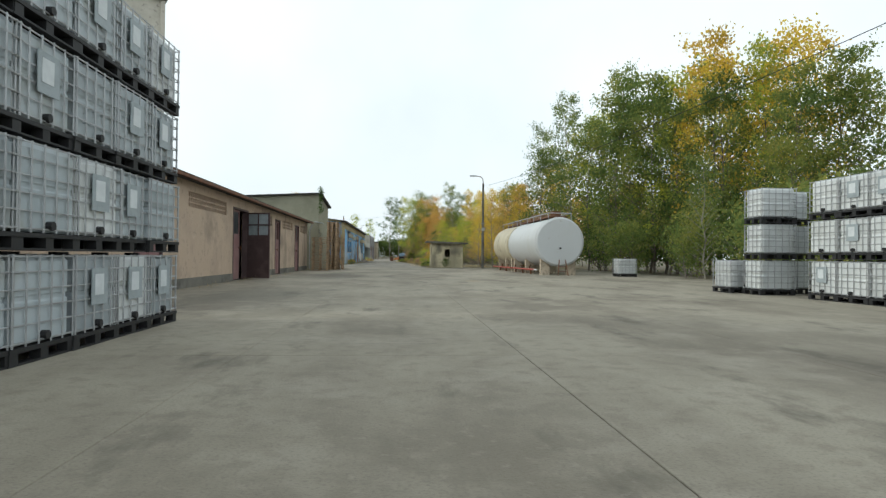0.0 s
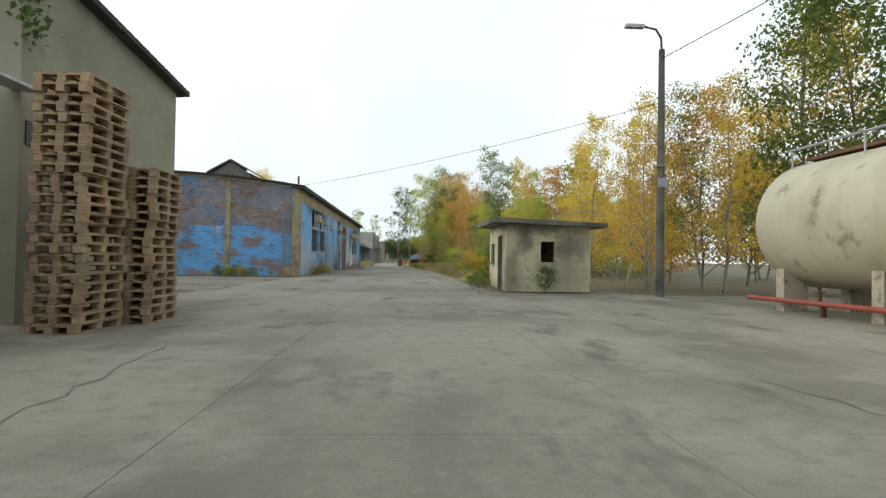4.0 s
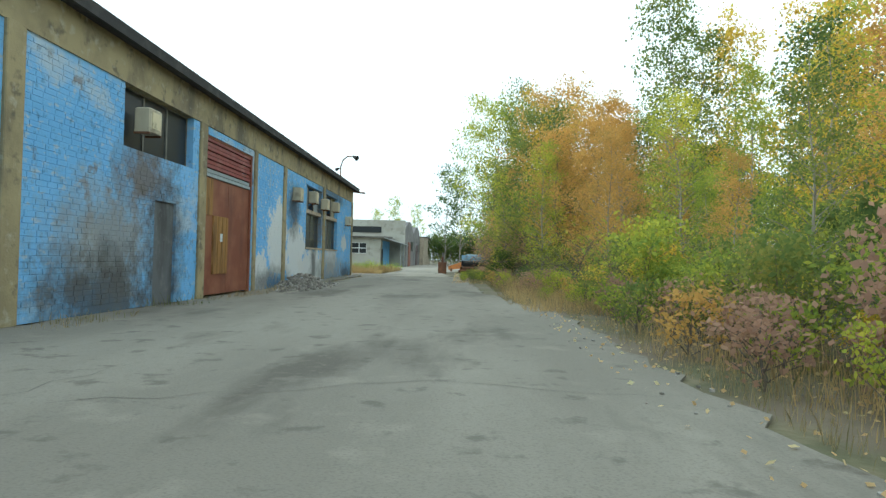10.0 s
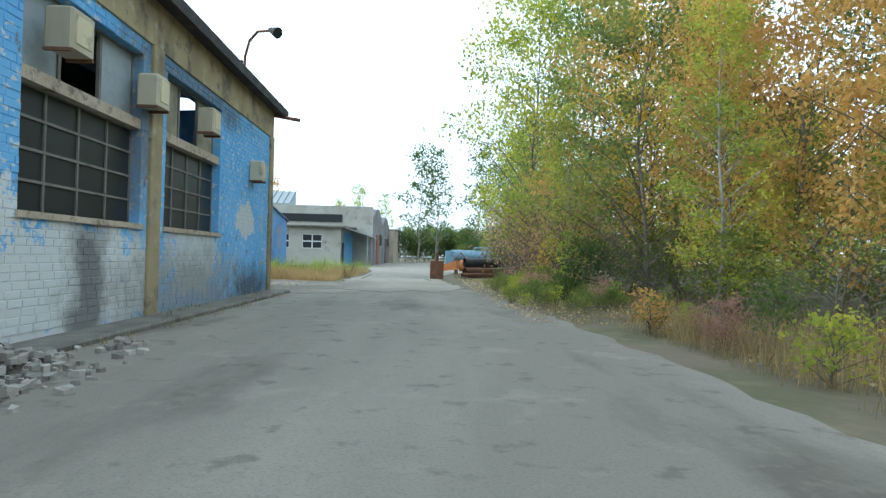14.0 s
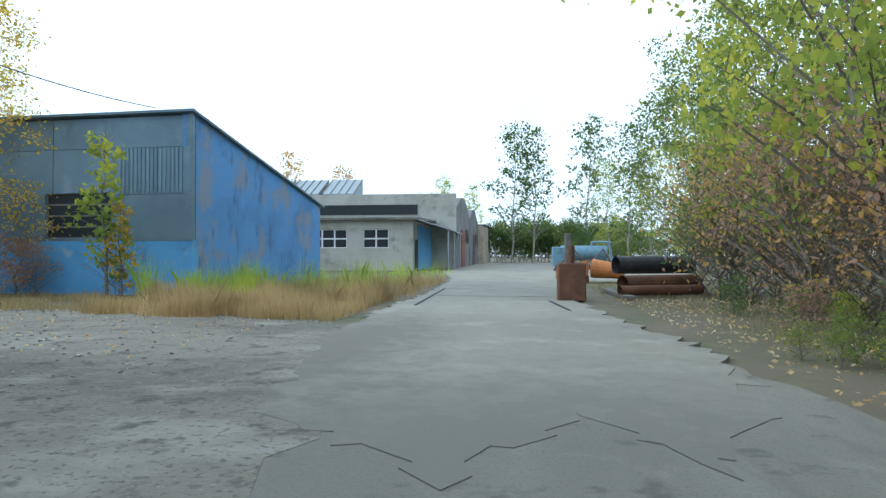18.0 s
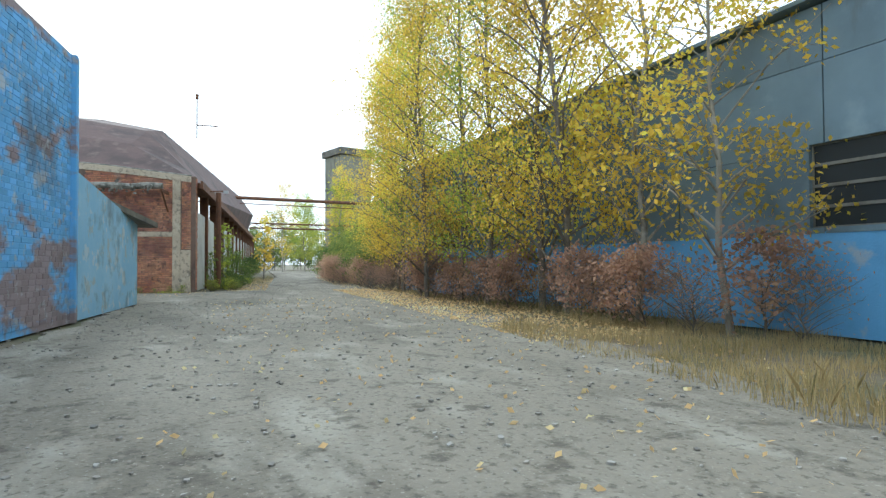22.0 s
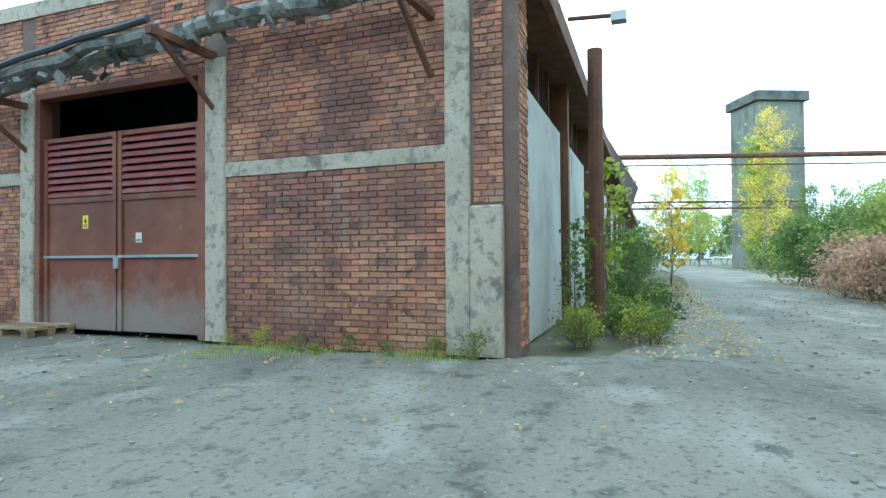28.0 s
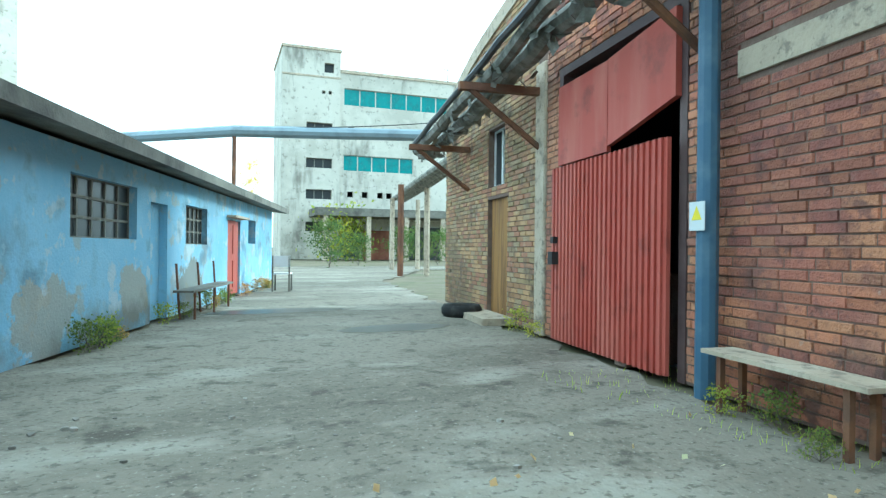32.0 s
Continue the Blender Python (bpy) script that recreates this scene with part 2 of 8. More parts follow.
M["hut_plaster"] = material("stained_yellowish_plaster", (0.62, 0.55, 0.37), [((0.42, 0.37, 0.25), 0.5, 0.48, 0.68, 0.5), ((0.12, 0.11, 0.09), 0.7, 0.55, 0.7, 0.8, (1.0, 1.0, 0.5)), ((0.2, 0.175, 0.13), 2.2, 0.57, 0.67, 0.6), ((0.3, 0.265, 0.19), 1.6, 0.56, 0.66, 0.3, (1, 1, 0.12)), ((0.52, 0.47, 0.35), 2.0, 0.56, 0.7, 0.4)], bump=0.4, stains=[((0.12, 0.11, 0.09), (-5.5, 74.45, 0.5), (0.5, 0.5, 1.1), 0.6), ((0.14, 0.125, 0.1), (-4.9, 74.45, 1.9), (0.3, 0.5, 0.5), 0.8), ((0.3, 0.27, 0.19), (-3.6, 74.45, 0.8), (0.9, 0.5, 0.9), 0.7), ((0.1, 0.095, 0.08), (-3.2, 74.45, 1.7), (0.7, 0.5, 0.5), 0.6), ((0.11, 0.1, 0.085), (-4.6, 74.45, 2.5), (1.3, 0.5, 0.35), 0.7), ((0.14, 0.125, 0.1), (-5.62, 75.3, 2.5), (0.5, 1.0, 0.25), 0.6), ((0.15, 0.14, 0.11), (-5.62, 77.5, 0.0), (0.5, 1.8, 0.3), 0.5)])
M["dark_concrete"] = material("weathered_dark_concrete", (0.18, 0.17, 0.145), [((0.07, 0.065, 0.06), 0.9, 0.45, 0.65, 0.8), ((0.26, 0.25, 0.215), 2.5, 0.52, 0.7, 0.5)], bump=0.5)
M["concrete"] = material("weathered_light_concrete", (0.49, 0.41, 0.31), [((0.34, 0.285, 0.215), 1.1, 0.44, 0.64, 0.7), ((0.55, 0.49, 0.39), 2.2, 0.53, 0.68, 0.6), ((0.13, 0.108, 0.088), 2.4, 0.6, 0.69, 0.75), ((0.17, 0.15, 0.125), 7.0, 0.54, 0.64, 0.7), ((0.09, 0.08, 0.07), 18.0, 0.6, 0.68, 0.5)], bump=0.7, bump_scale=22)
# near-black colour that stands in for shade inside rooms, bays and gaps
M["interior"] = material("painted_room_shade", (0.07, 0.072, 0.075), [((0.03, 0.03, 0.03), 0.8, 0.45, 0.65, 0.8)], rough=0.95)
M["tank_white"] = material("white_tank_paint", (0.5, 0.515, 0.52), [((0.47, 0.47, 0.45), 0.6, 0.5, 0.72, 0.6, (1.0, 1.0, 0.5)), ((0.28, 0.24, 0.19), 2.5, 0.64, 0.74, 0.6)], rough=0.45)
M["tank_cream"] = material("rusty_cream_tank_paint", (0.50, 0.45, 0.33), [((0.33, 0.28, 0.19), 0.7, 0.45, 0.66, 0.8, (1.0, 1.0, 0.4)), ((0.14, 0.11, 0.08), 1.6, 0.58, 0.7, 0.7)], rough=0.55)
M["rust"] = material("rusty_steel", (0.14, 0.07, 0.045), [((0.25, 0.12, 0.06), 3.0, 0.45, 0.62, 0.8), ((0.06, 0.045, 0.04), 6.0, 0.5, 0.65, 0.6)], rough=0.85, bump=0.3)
M["red_pipe"] = material("faded_red_pipe_paint", (0.36, 0.085, 0.06), [((0.2, 0.08, 0.055), 4.0, 0.5, 0.65, 0.7)], rough=0.6)
M["steel"] = material("galvanised_steel", (0.42, 0.43, 0.44), [((0.28, 0.28, 0.28), 4.0, 0.45, 0.65, 0.6)], rough=0.45, metal=0.6)
M["black"] = material("black_plastic", (0.025, 0.025, 0.026), rough=0.6)
M["ibc_white"] = material("translucent_white_plastic", (0.62, 0.64, 0.64), [((0.47, 0.49, 0.49), 1.2, 0.42, 0.66, 0.7), ((0.42, 0.43, 0.4), 0.8, 0.55, 0.72, 0.6)], rough=0.45, per_object=0.14)
M["ibc_grey"] = material("milky_grey_plastic", (0.40, 0.44, 0.46), [((0.31, 0.35, 0.37), 1.2, 0.42, 0.66, 0.7), ((0.28, 0.27, 0.21), 0.9, 0.56, 0.72, 0.6)], rough=0.45, per_object=0.15)
M["paper"] = material("white_paper_label", (0.62, 0.65, 0.66), [((0.5, 0.53, 0.55), 5.0, 0.45, 0.65, 0.6)], rough=0.7)
M["plate"] = material("grey_label_plate", (0.33, 0.37, 0.39), [((0.25, 0.28, 0.29), 5.0, 0.45, 0.65, 0.6)], rough=0.5)
M["yellow"] = material("yellow_plastic", (0.75, 0.62, 0.03), rough=0.5)
M["pallet_wood"] = material("weathered_pallet_wood", (0.34, 0.235, 0.145), [((0.2, 0.145, 0.095), 2.0, 0.44, 0.64, 0.7), ((0.42, 0.32, 0.21), 7.0, 0.55, 0.7, 0.6)], bump=0.3, per_object=0.25)
M["bark"] = material("grey_brown_bark", (0.16, 0.135, 0.11), [((0.28, 0.26, 0.22), 3.0, 0.48, 0.66, 0.7, (1, 1, 0.3)), ((0.07, 0.06, 0.05), 8.0, 0.52, 0.66, 0.6)], bump=0.5)
M["pale_bark"] = material("pale_grey_bark", (0.3, 0.275, 0.23), [((0.14, 0.12, 0.095), 4.0, 0.5, 0.62, 0.8, (1, 1, 0.4)), ((0.42, 0.4, 0.35), 3.0, 0.52, 0.66, 0.6)], bump=0.4)
M["roof_sheet"] = material("rusty_red_roof", (0.14, 0.095, 0.088), [((0.075, 0.06, 0.058), 0.6, 0.45, 0.63, 0.8), ((0.2, 0.15, 0.135), 2.0, 0.55, 0.68, 0.6)], rough=0.85, bump=0.4)
M["blue_paint"] = material("peeling_blue_paint_on_brick", (0.19, 0.43, 0.74), [((0.26, 0.5, 0.79), 0.5, 0.42, 0.62, 0.8), ((0.5, 0.55, 0.58), 0.5, 0.53, 0.63, 0.7, (1, 1, 1.6)), ((0.48, 0.52, 0.55), 4.5, 0.57, 0.65, 0.65, (1, 1, 2.0)), ((0.12, 0.125, 0.13), 0.35, 0.56, 0.7, 0.75, (1, 1, 0.6)), ((0.2, 0.165, 0.14), 1.8, 0.6, 0.68, 0.75), ((0.09, 0.17, 0.3), 6.0, 0.58, 0.66, 0.5)], rough=0.8, bump=0.4, stains=[((0.44, 0.46, 0.46), (-15.8, 91.2, 1.0), (1.0, 3.2, 1.1), 0.75), ((0.27, 0.275, 0.27), (-15.8, 107.5, 1.3), (1.0, 1.7, 1.1), 0.9), ((0.07, 0.068, 0.065), (-15.8, 107.3, 0.3), (1.0, 1.9, 0.9), 0.85), ((0.17, 0.14, 0.115), (-15.8, 108.8, 2.8), (1.0, 1.1, 0.7), 0.9), ((0.07, 0.068, 0.065), (-15.8, 109.7, 1.2), (1.0, 0.9, 1.6), 0.8), ((0.27, 0.275, 0.27), (-15.8, 95.1, 0.3), (1.0, 4.5, 0.7), 0.85), ((0.07, 0.068, 0.065), (-15.8, 98.2, 0.4), (1.0, 1.6, 1.0), 0.7), ((0.27, 0.275, 0.27), (-15.8, 102.6, 0.3), (1.0, 2.0, 0.6), 0.8), ((0.07, 0.068, 0.065), (-15.8, 95.6, 4.4), (1.0, 4.0, 0.5), 0.8), ((0.07, 0.068, 0.065), (-15.8, 100.6, 1.4), (1.0, 0.8, 1.2), 0.6)])
M["blue_white"] = material("blue_paint_flaked_to_white", (0.18, 0.43, 0.76), [((0.25, 0.5, 0.8), 0.6, 0.44, 0.62, 0.8), ((0.62, 0.64, 0.65), 5.0, 0.585, 0.61, 0.85, (1, 1, 2.0)), ((0.4, 0.5, 0.6), 1.6, 0.58, 0.64, 0.6), ((0.2, 0.16, 0.14), 3.5, 0.63, 0.68, 0.7)], rough=0.8, bump=0.4, stains=[((0.68, 0.69, 0.68), (-15.8, 118.2, 1.7), (1.0, 1.2, 1.5), 0.95, 1), ((0.66, 0.67, 0.66), (-15.8, 116.4, 0.5), (1.0, 0.9, 0.8), 0.95, 1), ((0.68, 0.69, 0.68), (-15.8, 120.6, 1.3), (1.0, 1.6, 1.3), 0.95, 1), ((0.64, 0.65, 0.64), (-15.8, 123.6, 0.7), (1.0, 2.6, 0.9), 0.95, 1), ((0.6, 0.61, 0.6), (-15.8, 127.5, 1.0), (1.0, 1.5, 0.8), 0.9, 1), ((0.62, 0.63, 0.62), (-15.8, 130.8, 1.9), (1.0, 0.8, 0.5), 0.9, 1), ((0.07, 0.068, 0.065), (-15.8, 120.2, 3.0), (1.0, 0.9, 1.0), 0.8), ((0.07, 0.068, 0.065), (-15.8, 123.7, 0.6), (1.0, 0.5, 1.2), 0.8), ((0.27, 0.275, 0.27), (-15.8, 127.1, 0.4), (1.0, 3.2, 0.8), 0.8), ((0.07, 0.068, 0.065), (-15.8, 131.4, 0.2), (1.0, 1.6, 0.6), 0.8), ((0.17, 0.14, 0.115), (-15.8, 125.0, 3.0), (1.0, 0.7, 1.4), 0.7), ((0.07, 0.068, 0.065), (-15.8, 117.6, 0.2), (1.0, 2.2, 0.5), 0.7), ((0.07, 0.068, 0.065), (-15.8, 127.6, 4.4), (1.0, 3.0, 0.5), 0.7)])
M["blue_end"] = material("blue_paint_on_bare_brick", (0.16, 0.39, 0.7), [((0.27, 0.19, 0.17), 0.45, 0.5, 0.56, 0.9, (1, 1, 2.2)), ((0.5, 0.49, 0.46), 0.8, 0.62, 0.68, 0.7), ((0.19, 0.13, 0.115), 2.5, 0.58, 0.68, 0.7), ((0.1, 0.1, 0.1), 0.5, 0.57, 0.7, 0.7, (1, 1, 0.5)), ((0.4, 0.43, 0.45), 5.0, 0.58, 0.66, 0.6)], rough=0.8, bump=0.4, island=0.16)
M["bare_end"] = material("bare_weathered_brick", (0.25, 0.19, 0.165), [((0.33, 0.26, 0.22), 0.6, 0.45, 0.6, 0.8), ((0.14, 0.26, 0.44), 0.5, 0.58, 0.64, 0.7), ((0.5, 0.48, 0.44), 1.2, 0.62, 0.68, 0.8), ((0.11, 0.09, 0.08), 3.0, 0.56, 0.64, 0.7)], rough=0.85, bump=0.5, island=0.22)
M["yellow_pier"] = material("dirty_ochre_plaster", (0.36, 0.30, 0.17), [((0.24, 0.2, 0.12), 1.2, 0.45, 0.65, 0.8), ((0.11, 0.097, 0.078), 0.7, 0.52, 0.66, 0.8, (1, 1, 0.5)), ((0.1, 0.09, 0.075), 3.0, 0.56, 0.66, 0.7), ((0.45, 0.42, 0.33), 4.0, 0.57, 0.68, 0.6)], bump=0.4)
M["brown_gate"] = material("red_brown_gate_paint", (0.2, 0.07, 0.042), [((0.3, 0.13, 0.075), 1.2, 0.45, 0.66, 0.7), ((0.09, 0.04, 0.035), 1.0, 0.52, 0.7, 0.7, (1, 1, 0.25)), ((0.36, 0.24, 0.14), 2.0, 0.66, 0.74, 0.6)], rough=0.65, bump=0.15, stains=[((0.3, 0.25, 0.21), (-48.5, 134.2, 0.1), (2.6, 2.6, 0.6), 0.75), ((0.27, 0.13, 0.06), (-15.9, 112.2, 2.6), (1.0, 0.5, 1.4), 0.7), ((0.1, 0.045, 0.035), (-48.4, 134.0, 1.9), (2.0, 2.0, 0.5), 0.5)])
M["red_gate"] = material("faded_red_sheet_paint", (0.38, 0.075, 0.055), [((0.45, 0.15, 0.115), 2.0, 0.45, 0.66, 0.7, (1, 1, 0.2)), ((0.17, 0.05, 0.04), 2.5, 0.56, 0.7, 0.7)], rough=0.6)
M["red_slats"] = material("dull_red_slat_paint", (0.24, 0.06, 0.055), [((0.34, 0.17, 0.16), 2.0, 0.5, 0.68, 0.6), ((0.12, 0.05, 0.05), 3.0, 0.52, 0.68, 0.7)], rough=0.5)
BRICK_DIRT = [((0.19, 0.075, 0.066), (-49.5, 130.4, 2.0), (0.8, 0.9, 1.6), 0.6), ((0.14, 0.075, 0.065), (-47.3, 139.0, 1.8), (0.25, 0.35, 0.3), 0.7), ((0.13, 0.072, 0.062), (-47.7, 137.2, 1.3), (0.2, 0.3, 0.25), 0.65), ((0.14, 0.075, 0.065), (-47.5, 138.2, 3.2), (0.3, 0.5, 0.3), 0.6)]
M["brick"] = material("old_red_brick", (0.37, 0.17, 0.12), [((0.46, 0.28, 0.18), 0.7, 0.46, 0.64, 0.6), ((0.2, 0.1, 0.088), 0.45, 0.5, 0.66, 0.65), ((0.17, 0.085, 0.07), 1.7, 0.52, 0.63, 0.75), ((0.1, 0.065, 0.058), 5.5, 0.55, 0.64, 0.75), ((0.12, 0.07, 0.06), 22.0, 0.56, 0.64, 0.5), ((0.34, 0.27, 0.22), 1.1, 0.6, 0.68, 0.5, (1, 1, 0.4)), ((0.42, 0.34, 0.28), 9.0, 0.64, 0.71, 0.5)], bump=0.7, bump_scale=50, per_object=0.2, tones=((0.5, 0.215, 0.11), (0.44, 0.185, 0.105), (0.52, 0.255, 0.135), (0.3, 0.125, 0.09), (0.48, 0.205, 0.11), (0.4, 0.16, 0.098)), stains=BRICK_DIRT)
M["brick_rows"] = material("old_red_brick_rows", (0.37, 0.17, 0.12), [((0.46, 0.28, 0.18), 0.7, 0.46, 0.64, 0.6), ((0.2, 0.1, 0.088), 0.45, 0.5, 0.66, 0.65), ((0.17, 0.085, 0.07), 1.7, 0.52, 0.63, 0.75), ((0.1, 0.065, 0.058), 5.5, 0.55, 0.64, 0.75), ((0.12, 0.07, 0.06), 22.0, 0.56, 0.64, 0.5), ((0.34, 0.27, 0.22), 1.1, 0.6, 0.68, 0.5, (1, 1, 0.4)), ((0.42, 0.34, 0.28), 9.0, 0.64, 0.71, 0.5)], bump=0.7, bump_scale=50, island=0.2, tones=((0.5, 0.215, 0.11), (0.44, 0.185, 0.105), (0.52, 0.255, 0.135), (0.3, 0.125, 0.09), (0.48, 0.205, 0.11), (0.4, 0.16, 0.098)), stains=BRICK_DIRT)
M["brick_ochre"] = material("yellowed_old_brick", (0.36, 0.26, 0.13), [((0.2, 0.15, 0.09), 0.6, 0.48, 0.64, 0.7), ((0.12, 0.09, 0.07), 2.0, 0.55, 0.65, 0.7), ((0.42, 0.37, 0.25), 5.0, 0.58, 0.68, 0.5)], bump=0.7, bump_scale=50, island=0.25, tones=((0.4, 0.3, 0.16), (0.37, 0.22, 0.12), (0.37, 0.28, 0.17), (0.42, 0.27, 0.14), (0.31, 0.16, 0.1)))
M["mortar"] = material("dark_dirty_mortar", (0.17, 0.115, 0.09), [((0.25, 0.2, 0.165), 2.0, 0.5, 0.66, 0.7), ((0.09, 0.065, 0.055), 1.2, 0.54, 0.66, 0.7)], bump=0.5)
M["white_panel"] = material("flaking_white_panel", (0.50, 0.49, 0.45), [((0.34, 0.33, 0.29), 0.9, 0.48, 0.68, 0.8), ((0.14, 0.12, 0.1), 1.8, 0.6, 0.68, 0.9, (1, 1, 0.4))], bump=0.3)
M["low_blue"] = material("faded_blue_plaster", (0.25, 0.45, 0.63), [((0.36, 0.54, 0.68), 0.8, 0.42, 0.62, 0.7), ((0.38, 0.36, 0.3), 1.9, 0.58, 0.62, 0.6), ((0.5, 0.55, 0.58), 2.2, 0.58, 0.62, 0.7), ((0.13, 0.2, 0.26), 1.6, 0.54, 0.68, 0.7), ((0.13, 0.135, 0.125), 0.6, 0.58, 0.7, 0.7, (1, 1, 0.6)), ((0.38, 0.5, 0.58), 6.0, 0.58, 0.66, 0.5)], rough=0.85, bump=0.4, stains=[((0.36, 0.34, 0.28), (-40.86, 135.53, 0.3), (0.7, 0.7, 0.5), 0.7), ((0.38, 0.35, 0.28), (-43.38, 129.54, 0.3), (0.6, 0.6, 0.4), 0.8, 1), ((0.36, 0.34, 0.28), (-44.96, 125.76, 0.35), (0.6, 0.6, 0.45), 0.8, 1), ((0.36, 0.32, 0.25), (-44.42, 127.05, 1.6), (0.5, 0.5, 0.5), 0.9, 1), ((0.38, 0.35, 0.28), (-45.82, 123.73, 0.5), (0.5, 0.5, 0.4), 0.8, 1), ((0.22, 0.21, 0.18), (-46.78, 121.43, 0.35), (0.7, 0.7, 0.6), 0.85, 1), ((0.2, 0.19, 0.16), (-42.22, 132.31, 0.15), (1.6, 1.6, 0.3), 0.85), ((0.17, 0.17, 0.15), (-44.2, 127.6, 0.1), (1.4, 1.4, 0.3), 0.85), ((0.17, 0.17, 0.15), (-45.6, 124.2, 0.1), (1.2, 1.2, 0.3), 0.8)])
M["bare_plaster"] = material("bare_grey_brown_plaster", (0.27, 0.25, 0.2), [((0.17, 0.155, 0.125), 1.2, 0.45, 0.65, 0.7), ((0.36, 0.34, 0.29), 3.0, 0.53, 0.66, 0.6), ((0.1, 0.1, 0.085), 0.8, 0.58, 0.7, 0.6)], bump=0.6)
M["tower_wall"] = material("mossy_grey_concrete", (0.25, 0.245, 0.2), [((0.15, 0.15, 0.115), 0.3, 0.44, 0.62, 0.75), ((0.09, 0.09, 0.07), 0.6, 0.56, 0.68, 0.7, (1, 1, 0.3)), ((0.34, 0.33, 0.28), 1.2, 0.56, 0.68, 0.5)], bump=0.4)
M["sooty_door"] = material("soot_grey_paint", (0.13, 0.135, 0.14), [((0.06, 0.06, 0.06), 1.5, 0.45, 0.62, 0.8, (1, 1, 0.3)), ((0.2, 0.2, 0.2), 4.0, 0.55, 0.68, 0.5)], rough=0.8)
M["shed_blue"] = material("blue_plaster_shed", (0.15, 0.31, 0.59), [((0.11, 0.22, 0.43), 0.6, 0.45, 0.66, 0.8), ((0.29, 0.28, 0.27), 0.5, 0.53, 0.61, 0.7), ((0.09, 0.12, 0.2), 2.2, 0.57, 0.67, 0.6, (1, 1, 0.4)), ((0.27, 0.35, 0.45), 4.0, 0.6, 0.68, 0.5)], rough=0.85, bump=0.3)
M["shed_low"] = material("light_blue_plinth_paint", (0.17, 0.4, 0.69), [((0.13, 0.31, 0.55), 1.0, 0.45, 0.66, 0.7), ((0.42, 0.45, 0.47), 1.3, 0.6, 0.68, 0.7), ((0.12, 0.15, 0.19), 0.9, 0.58, 0.7, 0.6)], rough=0.8, bump=0.25)
M["sheet"] = material("grey_blue_metal_sheet", (0.2, 0.27, 0.32), [((0.14, 0.19, 0.23), 0.4, 0.42, 0.62, 0.8), ((0.29, 0.37, 0.42), 1.2, 0.55, 0.7, 0.5), ((0.12, 0.12, 0.12), 1.6, 0.6, 0.7, 0.5, (1, 1, 0.25))], rough=0.55, metal=0.2, per_object=0.25)
M["wh_plaster"] = material("dirty_white_plaster", (0.43, 0.42, 0.37), [((0.29, 0.27, 0.22), 0.5, 0.45, 0.66, 0.7), ((0.15, 0.14, 0.12), 1.1, 0.58, 0.7, 0.6)], bump=0.25)
M["block_wall"] = material("dirty_pale_render", (0.56, 0.53, 0.46), [((0.4, 0.375, 0.32), 0.3, 0.44, 0.64, 0.75), ((0.13, 0.12, 0.1), 0.6, 0.54, 0.68, 0.75, (1, 1, 0.25)), ((0.62, 0.59, 0.53), 1.0, 0.54, 0.68, 0.5), ((0.2, 0.18, 0.155), 2.5, 0.58, 0.66, 0.6)], bump=0.2)
M["teal"] = material("teal_glass_panel", (0.03, 0.22, 0.22), [((0.02, 0.13, 0.14), 1.5, 0.45, 0.6, 0.7), ((0.08, 0.33, 0.31), 3.0, 0.55, 0.7, 0.6)], rough=0.3)
M["ground_blue"] = material("grey_blue_steel_pipe", (0.26, 0.32, 0.36), [((0.16, 0.19, 0.21), 1.5, 0.5, 0.68, 0.7)], rough=0.5, metal=0.3)
M["blue_pipe"] = material("dark_blue_pipe_paint", (0.065, 0.12, 0.19), [((0.12, 0.18, 0.24), 3.0, 0.48, 0.66, 0.7)], rough=0.5)
M["lagging"] = material("torn_pipe_lagging", (0.26, 0.245, 0.215), [((0.08, 0.08, 0.065), 3.0, 0.44, 0.62, 0.85), ((0.34, 0.33, 0.31), 5.0, 0.54, 0.68, 0.7)], bump=1.0, bump_scale=10)
M["frame_wood"] = material("greyed_window_wood", (0.2, 0.19, 0.165), [((0.1, 0.095, 0.085), 3.0, 0.48, 0.66, 0.7)], rough=0.8)
M["white_frame"] = material("white_window_frame", (0.7, 0.71, 0.71), [((0.55, 0.55, 0.54), 3.0, 0.5, 0.7, 0.5)], rough=0.5)
M["ochre_wood"] = material("ochre_plank_door", (0.31, 0.165, 0.05), [((0.14, 0.075, 0.03), 1.5, 0.45, 0.6, 0.85, (6, 6, 0.5)), ((0.38, 0.24, 0.1), 3.0, 0.56, 0.66, 0.6, (5, 5, 0.4))], rough=0.75)
M["orange"] = material("orange_machine_paint", (0.52, 0.2, 0.06), [((0.25, 0.12, 0.06), 3.0, 0.5, 0.66, 0.7)], rough=0.55)
M["machine_blue"] = material("pale_blue_machine_paint", (0.17, 0.28, 0.36), [((0.12, 0.14, 0.15), 3.0, 0.5, 0.66, 0.7)], rough=0.5)
M["rubble"] = material("broken_rubble", (0.30, 0.28, 0.25), [((0.42, 0.4, 0.37), 3.0, 0.5, 0.66, 0.7), ((0.15, 0.13, 0.11), 5.0, 0.5, 0.66, 0.6)], bump=0.4, island=0.4)
M["water"] = material("shallow_puddle", (0.06, 0.054, 0.044), [((0.1, 0.09, 0.072), 3.0, 0.45, 0.65, 0.7)], rough=0.3, spec=0.25)
M["dusty_board"] = material("dusty_yellowed_board", (0.3, 0.28, 0.2), [((0.16, 0.145, 0.11), 1.5, 0.46, 0.64, 0.8), ((0.4, 0.38, 0.3), 4.0, 0.55, 0.68, 0.5)], rough=0.8)
